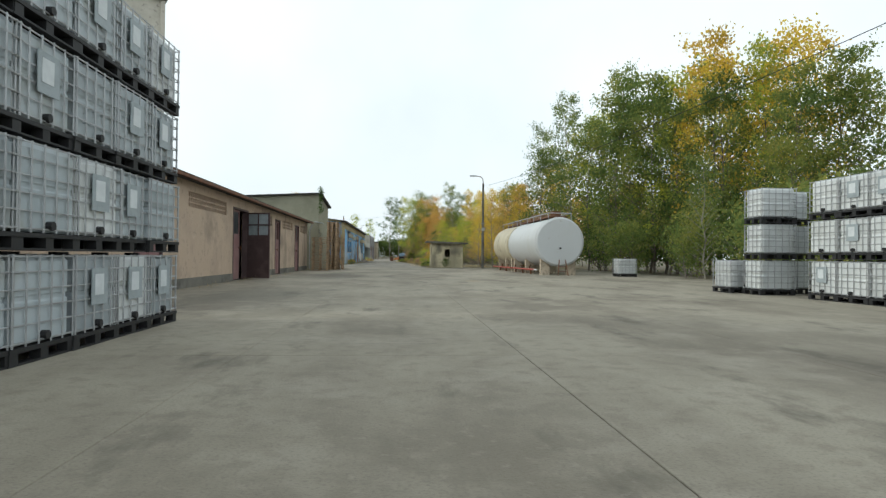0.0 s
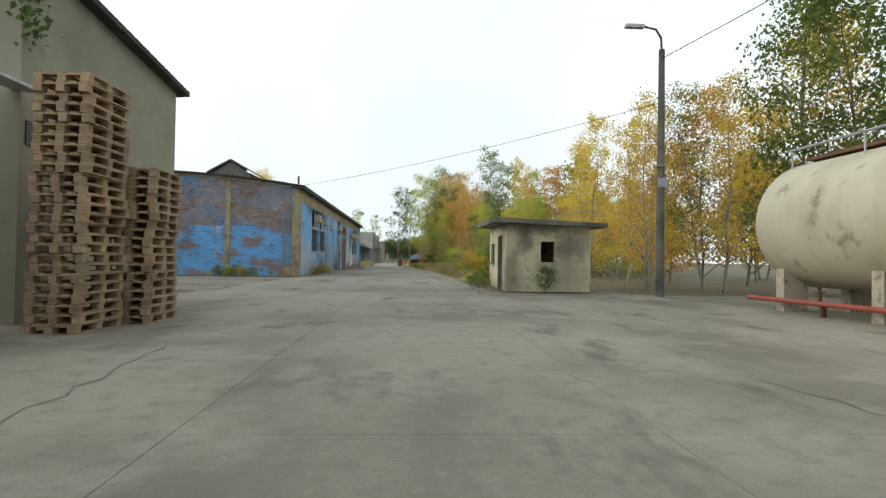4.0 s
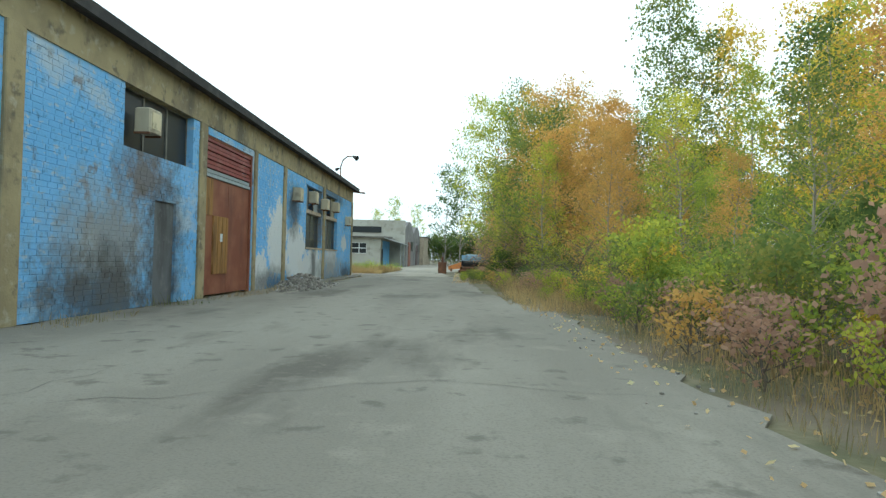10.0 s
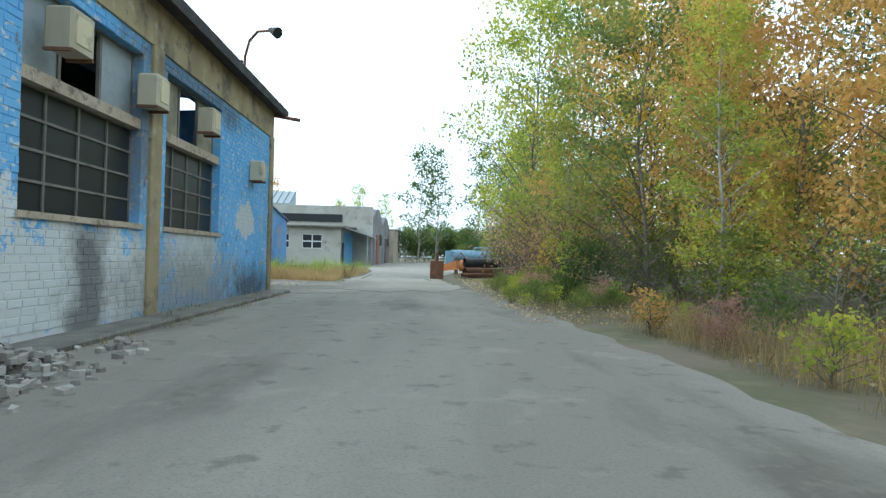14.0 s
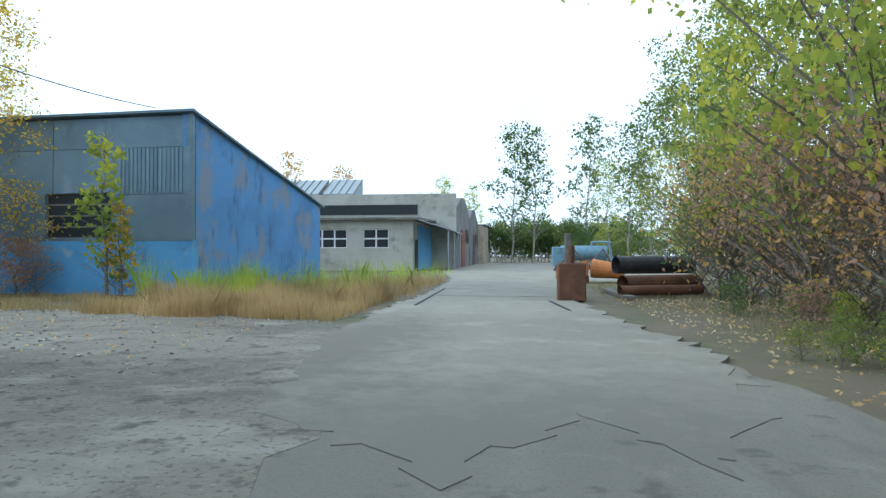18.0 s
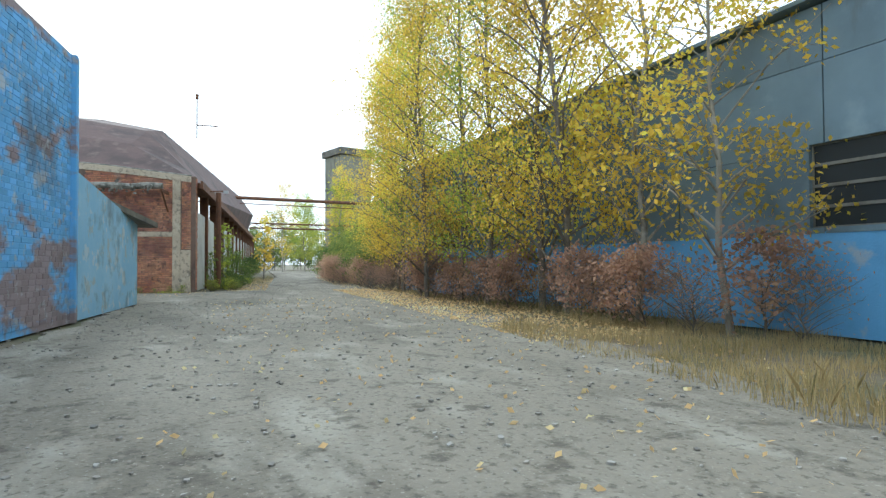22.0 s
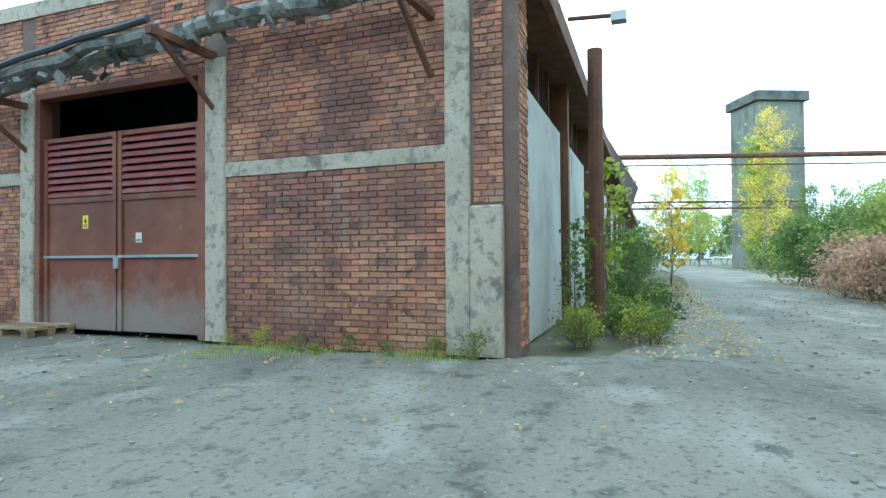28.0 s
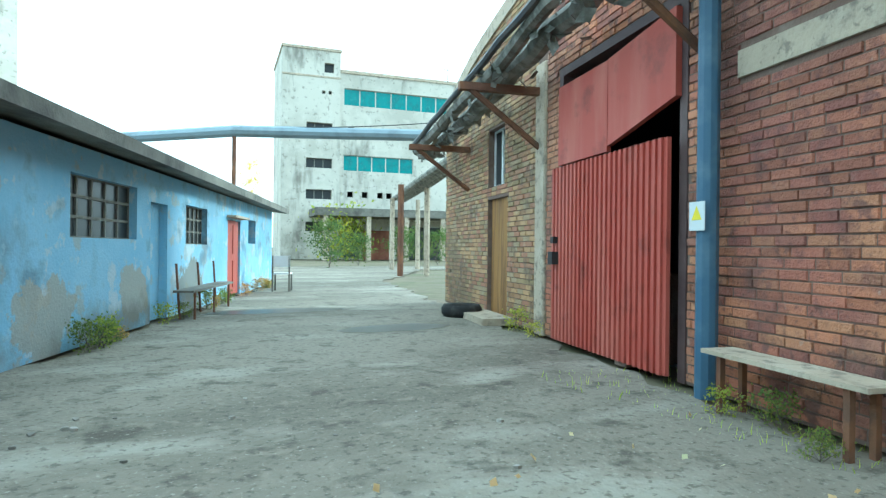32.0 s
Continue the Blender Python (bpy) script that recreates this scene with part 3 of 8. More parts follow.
M["rubber"] = material("old_tyre_rubber", (0.025, 0.025, 0.025), [((0.07, 0.065, 0.06), 5.0, 0.5, 0.66, 0.7)], rough=0.9)
glass = bpy.data.materials.new("dusty_window_glass")
glass.use_nodes = True
gp = glass.node_tree.nodes["Principled BSDF"]
gp.inputs["Base Color"].default_value, gp.inputs["Roughness"].default_value = (0.03, 0.034, 0.036, 1), 0.3
gp.inputs["Specular IOR Level"].default_value = 0.22
M["glass"] = glass
M["leaf_green"] = leaves("olive_green_leaves", (0.042, 0.07, 0.02), (0.105, 0.137, 0.034), (0.235, 0.21, 0.045))
M["leaf_lime"] = leaves("yellow_green_leaves", (0.09, 0.14, 0.028), (0.21, 0.235, 0.036), (0.46, 0.36, 0.045))
M["leaf_gold"] = leaves("golden_yellow_leaves", (0.15, 0.125, 0.028), (0.41, 0.28, 0.038), (0.58, 0.4, 0.058))
M["leaf_red"] = leaves("reddish_brown_leaves", (0.15, 0.1, 0.07), (0.25, 0.155, 0.105), (0.33, 0.23, 0.135))
M["leaf_orange"] = leaves("orange_brown_leaves", (0.16, 0.135, 0.04), (0.34, 0.21, 0.06), (0.46, 0.27, 0.08))
M["leaf_bush"] = leaves("dark_bush_leaves", (0.028, 0.05, 0.015), (0.06, 0.09, 0.022), (0.12, 0.125, 0.032))
M["leaf_fallen"] = leaves("fallen_brown_leaves", (0.24, 0.165, 0.08), (0.42, 0.29, 0.14), (0.56, 0.43, 0.25))
M["dry_grass"] = leaves("dry_tan_grass", (0.15, 0.115, 0.055), (0.3, 0.22, 0.1), (0.42, 0.315, 0.15))
M["green_grass"] = leaves("yellow_green_grass", (0.119, 0.187, 0.034), (0.255, 0.323, 0.043), (0.476, 0.476, 0.051))
M["short_grass"] = leaves("trampled_brown_green_grass", (0.1, 0.1, 0.04), (0.22, 0.17, 0.08), (0.3, 0.24, 0.12))
M["weeds"] = leaves("brown_and_green_weeds", (0.09, 0.115, 0.038), (0.19, 0.16, 0.085), (0.3, 0.23, 0.13))


# ---- mesh helpers ----
class Geo:
    """Faces gathered for one mesh. frame: (origin, along, out): points are given as (along, out, up) from there."""

    def __init__(self, place=None):
        self.v, self.f, self.place = [], [], place

    def put(self, pts):
        if self.place:
            (ox, oy, oz), (ax_, ay_), (nx, ny) = self.place
            pts = [(ox + ax_ * u + nx * w, oy + ay_ * u + ny * w, oz + z) for u, w, z in pts]
        i = len(self.v)
        self.v += pts
        return i

    def box(self, x0, x1, y0, y1, z0, z1):
        i = self.put([(x, y, z) for z in (z0, z1) for x, y in ((x0, y0), (x1, y0), (x1, y1), (x0, y1))])
        self.f += [(i, i + 3, i + 2, i + 1), (i + 4, i + 5, i + 6, i + 7), (i, i + 1, i + 5, i + 4), (i + 1, i + 2, i + 6, i + 5), (i + 2, i + 3, i + 7, i + 6), (i + 3, i, i + 4, i + 7)]
        return self

    def soft(self, x0, x1, y0, y1, z0, z1, c=0.02):
        """A box with chamfered upright and top edges."""
        rings = []
        for z, k in ((z0, 0.0), (z1 - c, 0.0), (z1, c)):
            a, b, d, e = x0 + k, x1 - k, y0 + k, y1 - k
            rings.append(self.put([(a + c, d, z), (b - c, d, z), (b, d + c, z), (b, e - c, z), (b - c, e, z), (a + c, e, z), (a, e - c, z), (a, d + c, z)]))
        for r, s in zip(rings, rings[1:]):
            self.f += [(r + k, r + (k + 1) % 8, s + (k + 1) % 8, s + k) for k in range(8)]
        self.f += [tuple(range(rings[0] + 7, rings[0] - 1, -1)), tuple(range(rings[-1], rings[-1] + 8))]
        return self

    def tube(self, p, q, r, n=10, r2=None, caps=True):
        p, q = Vector(p), Vector(q)
        d = (q - p).normalized()
        a = d.orthogonal().normalized()
        b = d.cross(a)
        r2 = r if r2 is None else r2
        i = self.put([tuple(c + (a * math.cos(6.2832 * k / n) + b * math.sin(6.2832 * k / n)) * s) for c, s in ((p, r), (q, r2)) for k in range(n)])
        self.f += [(i + k, i + (k + 1) % n, i + n + (k + 1) % n, i + n + k) for k in range(n)]
        if caps:
            self.f += [tuple(range(i + n - 1, i - 1, -1)), tuple(range(i + n, i + 2 * n))]
        return self

    def path(self, pts, r, n=8):
        """One bent round bar through all points."""
        pts = [Vector(p) for p in pts]
        a, last = None, None
        for k, p in enumerate(pts):
            d = ((pts[min(k + 1, len(pts) - 1)] - p).normalized() + (p - pts[max(k - 1, 0)]).normalized())
            d = d.normalized() if d.length > 1e-6 else (p - pts[k - 1]).normalized()
            a = d.orthogonal() if a is None else a - d * a.dot(d)
            a = a.normalized() if a.length > 1e-6 else d.orthogonal().normalized()
            b = d.cross(a)
            i = self.put([tuple(p + (a * math.cos(6.2832 * q / n) + b * math.sin(6.2832 * q / n)) * r) for q in range(n)])
            if last is None:
                self.f.append(tuple(range(i + n - 1, i - 1, -1)))
            else:
                self.f += [(last + q, last + (q + 1) % n, i + (q + 1) % n, i + q) for q in range(n)]
            last = i
        self.f.append(tuple(range(last, last + n)))
        return self

    def prism(self, ring, z0, z1):
        """An upright prism on a plan ring; heights may be lists."""
        n = len(ring)
        za = z0 if isinstance(z0, (list, tuple)) else [z0] * n
        zb = z1 if isinstance(z1, (list, tuple)) else [z1] * n
        i = self.put([(x, y, z) for (x, y), z in zip(ring, za)] + [(x, y, z) for (x, y), z in zip(ring, zb)])
        self.f += [(i + k, i + (k + 1) % n, i + n + (k + 1) % n, i + n + k) for k in range(n)]
        self.f += [tuple(range(i + n - 1, i - 1, -1)), tuple(range(i + n, i + 2 * n))]
        return self

    def face(self, pts):
        i = self.put(pts)
        self.f.append(tuple(range(i, i + len(pts))))
        return self

    def wall(self, u0, u1, z0, z1, w0, w1, holes=()):
        """One connected wall from w0 to w1 with openings (ua, ub, za, zb) that go through it."""
        us = sorted({u0, u1, *(min(max(h[k], u0), u1) for h in holes for k in (0, 1))})
        zs = sorted({z0, z1, *(min(max(h[k], z0), z1) for h in holes for k in (2, 3))})
        full = lambda i, j: 0 <= i < len(us) - 1 and 0 <= j < len(zs) - 1 and not any(h[0] < (us[i] + us[i + 1]) / 2 < h[1] and h[2] < (zs[j] + zs[j + 1]) / 2 < h[3] for h in holes)
        ids = {}

        def at(i, j, w):
            if (i, j, w) not in ids:
                ids[i, j, w] = self.put([(us[i], w, zs[j])])
            return ids[i, j, w]

        for i in range(len(us) - 1):
            for j in range(len(zs) - 1):
                if not full(i, j):
                    continue
                self.f += [(at(i, j, w1), at(i + 1, j, w1), at(i + 1, j + 1, w1), at(i, j + 1, w1)), (at(i, j + 1, w0), at(i + 1, j + 1, w0), at(i + 1, j, w0), at(i, j, w0))]
                for di, dj, p, q in ((-1, 0, (i, j), (i, j + 1)), (1, 0, (i + 1, j), (i + 1, j + 1)), (0, -1, (i, j), (i + 1, j)), (0, 1, (i, j + 1), (i + 1, j + 1))):
                    if not full(i + di, j + dj):
                        self.f.append((at(*p, w0), at(*q, w0), at(*q, w1), at(*p, w1)))
        return self

    def plate(self, ring, w0, w1):
        """A slab from w0 to w1 whose outline is a ring of (along, up)."""
        n = len(ring)
        i = self.put([(u, w0, z) for u, z in ring] + [(u, w1, z) for u, z in ring])
        self.f += [(i + k, i + (k + 1) % n, i + n + (k + 1) % n, i + n + k) for k in range(n)]
        self.f += [tuple(range(i + n - 1, i - 1, -1)), tuple(range(i + n, i + 2 * n))]
        return self

    def bricks(self, u0, u1, z0, z1, w, holes=(), long=0.27, high=0.1, gap=0.012, proud=0.008, rng=None, top=None):
        """Rows of bricks in bond, proud of the plane w."""
        rng = rng or random.Random(3)
        row, z = 0, z0
        while z + high <= z1 + 1e-6:
            u = u0 - (long / 2 if row % 2 else 0)
            while u < u1 - 0.02:
                step = long * rng.uniform(0.9, 1.08)
                a, b = max(u, u0), min(u + step, u1)
                for h in holes:
                    if h[0] < b and a < h[1] and h[2] < z + high - 0.01 and z + 0.01 < h[3]:
                        if h[0] - a >= b - h[1]:
                            b = min(b, h[0])
                        else:
                            a = max(a, h[1])
                mid = (a + b) / 2
                if b - a > 0.05 and (top is None or z + high < top(mid)):
                    p = proud * rng.uniform(0.4, 1.5)
                    j = rng.uniform(-0.003, 0.003)
                    i = self.put([(a + gap / 2, w, z + gap / 2), (b - gap / 2, w, z + gap / 2), (b - gap / 2, w, z + high - gap / 2), (a + gap / 2, w, z + high - gap / 2), (a + gap / 2 + 0.004, w + p, z + gap / 2 + 0.004), (b - gap / 2 - 0.004, w + p + j, z + gap / 2 + 0.004), (b - gap / 2 - 0.004, w + p + j, z + high - gap / 2 - 0.004), (a + gap / 2 + 0.004, w + p, z + high - gap / 2 - 0.004)])
                    self.f += [(i + 4, i + 5, i + 6, i + 7), (i, i + 1, i + 5, i + 4), (i + 1, i + 2, i + 6, i + 5), (i + 2, i + 3, i + 7, i + 6), (i + 3, i, i + 4, i + 7)]
                u += step
            row, z = row + 1, z + high
        return self

    def mesh(self, name, mat, smooth=False):
        me = bpy.data.meshes.new(name)
        me.from_pydata([tuple(p) for p in self.v], [], self.f)
        me.materials.append(M[mat] if isinstance(mat, str) else mat)
        if smooth:
            me.polygons.foreach_set("use_smooth", [True] * len(me.polygons))
        return me


def thing(name, label, category, at=(0, 0, 0), group="", kind=""):
    ob = new(name)
    ob.location = at
    ob.empty_display_size = 0.2
    return tagged(ob, label, category, group, kind)


def part(name, geo, mat, parent=None, label="", smooth=False, kind=""):
    """One mesh object, under a thing or a part, made of points in the world."""
    me = geo if isinstance(geo, bpy.types.Mesh) else geo.mesh(name, mat, smooth)
    ob = new(name, me)
    if parent is not None:
        ob.parent = parent
        m = parent.matrix_basis.copy() if parent.parent is None else parent.parent.matrix_basis @ parent.matrix_parent_inverse @ parent.matrix_basis
        ob.matrix_parent_inverse = m.inverted()
    return tagged(ob, label, kind=kind)


def flat(name, ring, z, mat, label, category, rough_edge=0.0, seed=1, step=1.5):
    """A level sheet on a plan ring, its edge broken up."""
    rng, pts = random.Random(seed), []
    for (xa, ya), (xb, yb) in zip(ring, ring[1:] + ring[:1]):
        n = max(1, int(math.hypot(xb - xa, yb - ya) / step)) if rough_edge else 1
        for k in range(n):
            s = k / n
            j = rough_edge if k else 0
            pts.append((xa + (xb - xa) * s + rng.uniform(-j, j), ya + (yb - ya) * s + rng.uniform(-j, j), z))
    g, n = Geo().face(pts), len(pts)
    i = g.put([(x, y, z - 0.03) for x, y, z in pts])
    g.f += [(k, (k + 1) % n, i + (k + 1) % n, i + k) for k in range(n)]
    return tagged(part(name, g, mat), label, category, kind="structure")


def window(parent, place, ua, ub, za, zb, w, nx, nz, frame_mat="frame_wood", pane="glass", bar=0.05, missing=()):
    """A window with its frame, bars and single panes, set in an opening."""
    h, us, zs = bar / 2, [ua + (ub - ua) * k / nx for k in range(nx + 1)], [za + (zb - za) * k / nz for k in range(nz + 1)]
    g = Geo(place).wall(ua, ub, za, zb, w - 0.05, w, [(a + h, b - h, c + h, d - h) for a, b in zip(us, us[1:]) for c, d in zip(zs, zs[1:])])
    win = part("window", g, frame_mat, parent)
    for i in range(nx):
        for j in range(nz):
            if (i, j) in missing:
                continue
            a, b = ua + (ub - ua) * i / nx, ua + (ub - ua) * (i + 1) / nx
            c, d = za + (zb - za) * j / nz, za + (zb - za) * (j + 1) / nz
            part("pane", Geo(place).box(a + bar / 2, b - bar / 2, w - 0.03, w - 0.024, c + bar / 2, d - bar / 2), pane, win)
    return win


# ---- ground ----
tagged(part("ground", Geo().face([(-2500, -2500, -0.04), (2500, -2500, -0.04), (2500, 2500, -0.04), (-2500, 2500, -0.04)]), "soil"), "weedy brown soil under and round the whole site", "ground", kind="structure")
flat("road", [(-15.9, 72.8), (-15.75, 133.4), (-14.6, 144), (-11, 146), (-9.6, 137), (-8.6, 126), (-8.3, 118), (-6.9, 110), (-6.6, 85), (-6.5, 80), (-6.8, 72.8)], -0.004, "asphalt", "dusty grey worn asphalt road with cracks", "road", 0.14, 2, 0.45)
flat("road_concrete", [(-13.9, 135.6), (-14.6, 139), (-14.9, 143.5), (-14.7, 150), (-15.2, 162), (-17.3, 176), (-18, 240), (4, 240), (-2, 162), (-9, 158), (-10.8, 150), (-10.3, 143.5), (-9.7, 139), (-10.1, 136.4), (-10.9, 134.6), (-11.6, 135.9), (-12.4, 134.3), (-13.2, 135.2)], 0.004, "lane", "pale worn concrete lane with cracked edges", "road", 0.16, 3, 0.22)
flat("road_gravel", [(-14.4, 141.2), (-17.2, 142.2), (-20.4, 142.9), (-29, 145), (-38.6, 146.1), (-43.4, 147.2), (-60, 150.5), (-75, 154.5), (-130, 165), (-130, 158), (-75, 149), (-63.6, 146), (-52, 143.4), (-47.2, 141.4), (-46.8, 140), (-53.6, 114), (-60, 104), (-100, 104), (-100, 98), (-52, 98), (-50, 114), (-39.8, 138.3), (-31.3, 137.0), (-15.6, 133.0), (-13.4, 133.4), (-13.2, 141)], 0.0, "gravel", "rutted gravel and dirt track with loose stones", "road", 0.2, 4, 0.4)
flat("forecourt", [(-40, 70), (-16.0, 72.9), (-15.85, 88.4), (-40, 88.4)], -0.02, "gravel", "broken dark hardstanding before the workshop", "ground", 0.3, 6)
flat("hut_apron", [(-7.2, 72.8), (-6.9, 82), (-1.5, 82), (-0.5, 72.8)], -0.034, "gravel", "stony ground round the hut", "ground", 0.3, 7)
yard = tagged(part("yard_bed", Geo().face([(-16.2, -30, -0.01), (9, -30, -0.01), (9, 72.9, -0.01), (-16.2, 72.9, -0.01)]), "dark_concrete"), "dark joints between worn concrete yard slabs", "pavement", kind="structure")
rng = random.Random(11)
slab_x = [-16.15, -14.05, -10.75, -7.5, -4.2, -0.9, 2.4, 5.7, 9.0]
slab_y = [-30, -23.5, -17, -10.5, -4, 2.5, 8.2, 13.6, 19.45, 23.1, 29.4, 36.2, 43.0, 49.5, 56.0, 62.3, 68.2, 72.9]
for xa, xb in zip(slab_x, slab_x[1:]):
    for ya, yb in zip(slab_y, slab_y[1:]):
        part("slab", Geo().soft(xa + 0.003, xb - 0.003, ya + 0.003, yb - 0.003, -0.2, rng.uniform(-0.0015, 0.0015), 0.004), "concrete_yard", yard)

def crack(parent, ends, wide, z, seed, stray=0.09, mat="dark_concrete"):
    """A thin ragged crack along a broken line, laid just above the surface."""
    r, g = random.Random(seed), Geo()
    pts = []
    for (xa, ya), (xb, yb) in zip(ends, ends[1:]):
        n = max(2, int(math.hypot(xb - xa, yb - ya) / 0.35))
        dx, dy = (yb - ya), -(xb - xa)
        l = math.hypot(dx, dy)
        for k in range(n):
            j = r.uniform(-stray, stray) if k else 0
            pts.append((xa + (xb - xa) * k / n + dx / l * j, ya + (yb - ya) * k / n + dy / l * j))
    pts.append(ends[-1])
    left, right = [], []
    for k, (x, y) in enumerate(pts):
        p, q = pts[max(k - 1, 0)], pts[min(k + 1, len(pts) - 1)]
        dx, dy = q[1] - p[1], p[0] - q[0]
        l = math.hypot(dx, dy) or 1
        w = wide * r.uniform(0.4 if stray else 0.9, 1.0) * (0.25 if k in (0, len(pts) - 1) else 1)
        left.append((x + dx / l * w, y + dy / l * w, z))
        right.append((x - dx / l * w, y - dy / l * w, z))
    i, j = g.put(left), g.put(right)
    g.f += [(i + k, j + k, j + k + 1, i + k + 1) for k in range(len(pts) - 1)]
    return part("crack", g, mat, parent)


road, lane = bpy.data.objects["road"], bpy.data.objects["road_concrete"]
for k, ends in enumerate((((-15.5, 84.2), (-12.8, 85.0), (-10.4, 84.4)), ((-14.8, 91.5), (-12.2, 92.6), (-9.9, 93.2), (-7.0, 92.8)), ((-15.2, 97.6), (-13.0, 99.2), (-12.4, 102.4)), ((-12.2, 100.6), (-9.4, 101.9), (-7.2, 101.4)), ((-11.6, 104.8), (-9.2, 106.2), (-7.4, 107.6)), ((-14.7, 108.4), (-12.6, 110.5), (-12.9, 114.0)), ((-10.6, 112.4), (-8.6, 113.0), (-7.4, 112.5)), ((-12.6, 75.0), (-11.8, 79.5), (-12.4, 83.0)))):
    crack(road, ends, 0.007, 0.0, 300 + k)
for k, ends in enumerate((((-14.3, 145.0), (-14.45, 152.3), (-12.6, 152.3)), ((-14.4, 148.6), (-10.9, 148.4)), ((-10.9, 144.0), (-11.2, 147.0)))):
    crack(lane, ends, 0.05, 0.008, 330 + k, 0.0, "tar")
for k, ends in enumerate((((-12.5, 35.0), (-11.6, 39.5), (-12.2, 43.5), (-11.3, 48.0)), ((-14.8, 38.0), (-12.9, 38.9), (-11.8, 38.5)), ((-9.8, 29.5), (-7.9, 29.9)), ((-9.9, 20.2), (-8.2, 20.4)), ((-13.4, 52.5), (-11.9, 55.6), (-12.3, 60.0)), ((-4.6, 36.0), (-2.4, 37.5), (-1.0, 37.2)), ((-6.5, 50.0), (-5.2, 54.5), (-5.8, 58.0)))):
    crack(yard, ends, 0.012, 0.007, 350 + k)
tagged(part("apron", Geo().soft(-15.78, -15.18, 119.0, 133.4, -0.05, 0.08, 0.03), "dark_concrete"), "low concrete apron along the foot of the workshop wall", "kerb", kind="structure")

# ---- long pink garage beside the yard ----
garage = thing("garage_row", "long low beige plastered garage row with maroon doors", "garage", (-19, 42, 0))
gf = ((-16.1, 60.4, 0), (0, -1), (1, 0))
gdoors = [(4.0, 5.7), (10.8, 12.3), (18.6, 21.2), (29.0, 31.0)]
vents = [(0.9, 3.4), (6.6, 10.1), (13.2, 17.2), (22.2, 26.8)]
holes = [(a, b, 0, 3.2) for a, b in gdoors] + [(a, b, 2.75, 3.28) for a, b in vents]
part("wall", Geo(gf).wall(0, 36, 0, 3.62, -0.3, 0, holes), "pink_plaster", garage)
for u in (0, 35.7):
    part("end_wall", Geo(gf).box(u, u + 0.3, -7, -0.3, 0, 3.62), "pink_plaster", garage)
part("back_wall", Geo(gf).box(0, 36, -7.3, -7, 0, 4.2), "pink_plaster", garage)
# dark back and floor sheets put room shade behind the open doors
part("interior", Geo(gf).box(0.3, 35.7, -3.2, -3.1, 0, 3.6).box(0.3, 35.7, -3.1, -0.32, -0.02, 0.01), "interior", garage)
part("plinth", Geo(gf).wall(0, 36, 0, 0.32, 0.0, 0.03, [(a, b, 0, 3.2) for a, b in gdoors]), "dark_concrete", garage)
part("roof", Geo(gf).prism([(-0.2, 0.38), (36.2, 0.38), (36.2, -7.5), (-0.2, -7.5)], [3.6, 3.6, 4.1, 4.1], [3.74, 3.74, 4.25, 4.25]), "tar", garage)
part("gutter", Geo(gf).box(-0.2, 36.2, 0.38, 0.46, 3.58, 3.68), "rust", garage)
for k, (a, b) in enumerate(vents):
    vg = Geo(gf)
    nx, nz = int((b - a) / 0.2), 3
    for i in range(nx + 1):
        vg.box(a + (b - a) * i / nx - 0.02, a + (b - a) * i / nx + 0.02, -0.2, -0.06, 2.75, 3.28)
    for j in range(nz + 1):
        vg.box(a, b, -0.2, -0.065, 2.75 + 0.53 * j / nz - 0.02, 2.75 + 0.53 * j / nz + 0.02)
    part("vent_lattice", vg, "pink_plaster", garage, "pierced plaster vent grille")


def garage_door(a, b, half_open=False):
    """A two-leaf door with a glazed top, in its frame."""
    fr = part("door_frame", Geo(gf).box(a, a + 0.08, -0.25, 0.02, 0, 3.2).box(b - 0.08, b, -0.25, 0.02, 0, 3.2).box(a, b, -0.25, 0.02, 3.12, 3.2), "dark_maroon", garage)
    m = (a + b) / 2
    for side, (p, q) in enumerate(((a + 0.08, m - 0.01), (m + 0.01, b - 0.08))):
        if half_open and side == 0:
            continue
        leaf = part("door_leaf", Geo(gf).box(p, q, -0.12, -0.06, 0.04, 2.05).box(p, p + 0.07, -0.12, -0.06, 2.05, 3.1).box(q - 0.07, q, -0.12, -0.06, 2.05, 3.1).box(p, q, -0.12, -0.062, 3.03, 3.1).box(p + 0.1, q - 0.1, -0.06, -0.045, 0.25, 1.85), "maroon", fr)
        if (a, side) != (gdoors[1][0], 0):
            part("pane", Geo(gf).box(p + 0.07, q - 0.07, -0.1, -0.094, 2.05, 3.03), "glass", leaf)
    part("latch", Geo(gf).box(m - 0.22, m + 0.22, -0.06, -0.02, 1.42, 1.47).box(m - 0.03, m + 0.03, -0.02, 0.02, 1.36, 1.5), "rust", fr, "rusty latch")


for a, b in gdoors:
    garage_door(a, b, a == gdoors[2][0])
# the open leaf stands out from the wall
ol = ((-16.1, 60.4 - 18.66, 0), (0.93, -0.36), (0.36, 0.93))
leaf = part("door_leaf", Geo(ol).box(0, 1.2, -0.03, 0.03, 0.04, 2.05).box(0, 0.07, -0.03, 0.03, 2.05, 3.1).box(1.13, 1.2, -0.03, 0.03, 2.05, 3.1).box(0, 1.2, -0.03, 0.03, 3.03, 3.1).box(0.57, 0.63, -0.03, 0.03, 2.05, 3.1).box(0, 1.2, -0.03, 0.03, 2.5, 2.56), "dark_maroon", garage, "dark brown open door leaf")
part("pane", Geo(ol).box(0.07, 1.13, -0.004, 0.004, 2.05, 3.03), "plate", leaf, "dusty pale pane")
part("downpipe", Geo().path([(-15.7, 60.3, 3.5), (-15.9, 60.3, 3.1), (-15.9, 60.3, 0.1)], 0.05), "steel", garage)

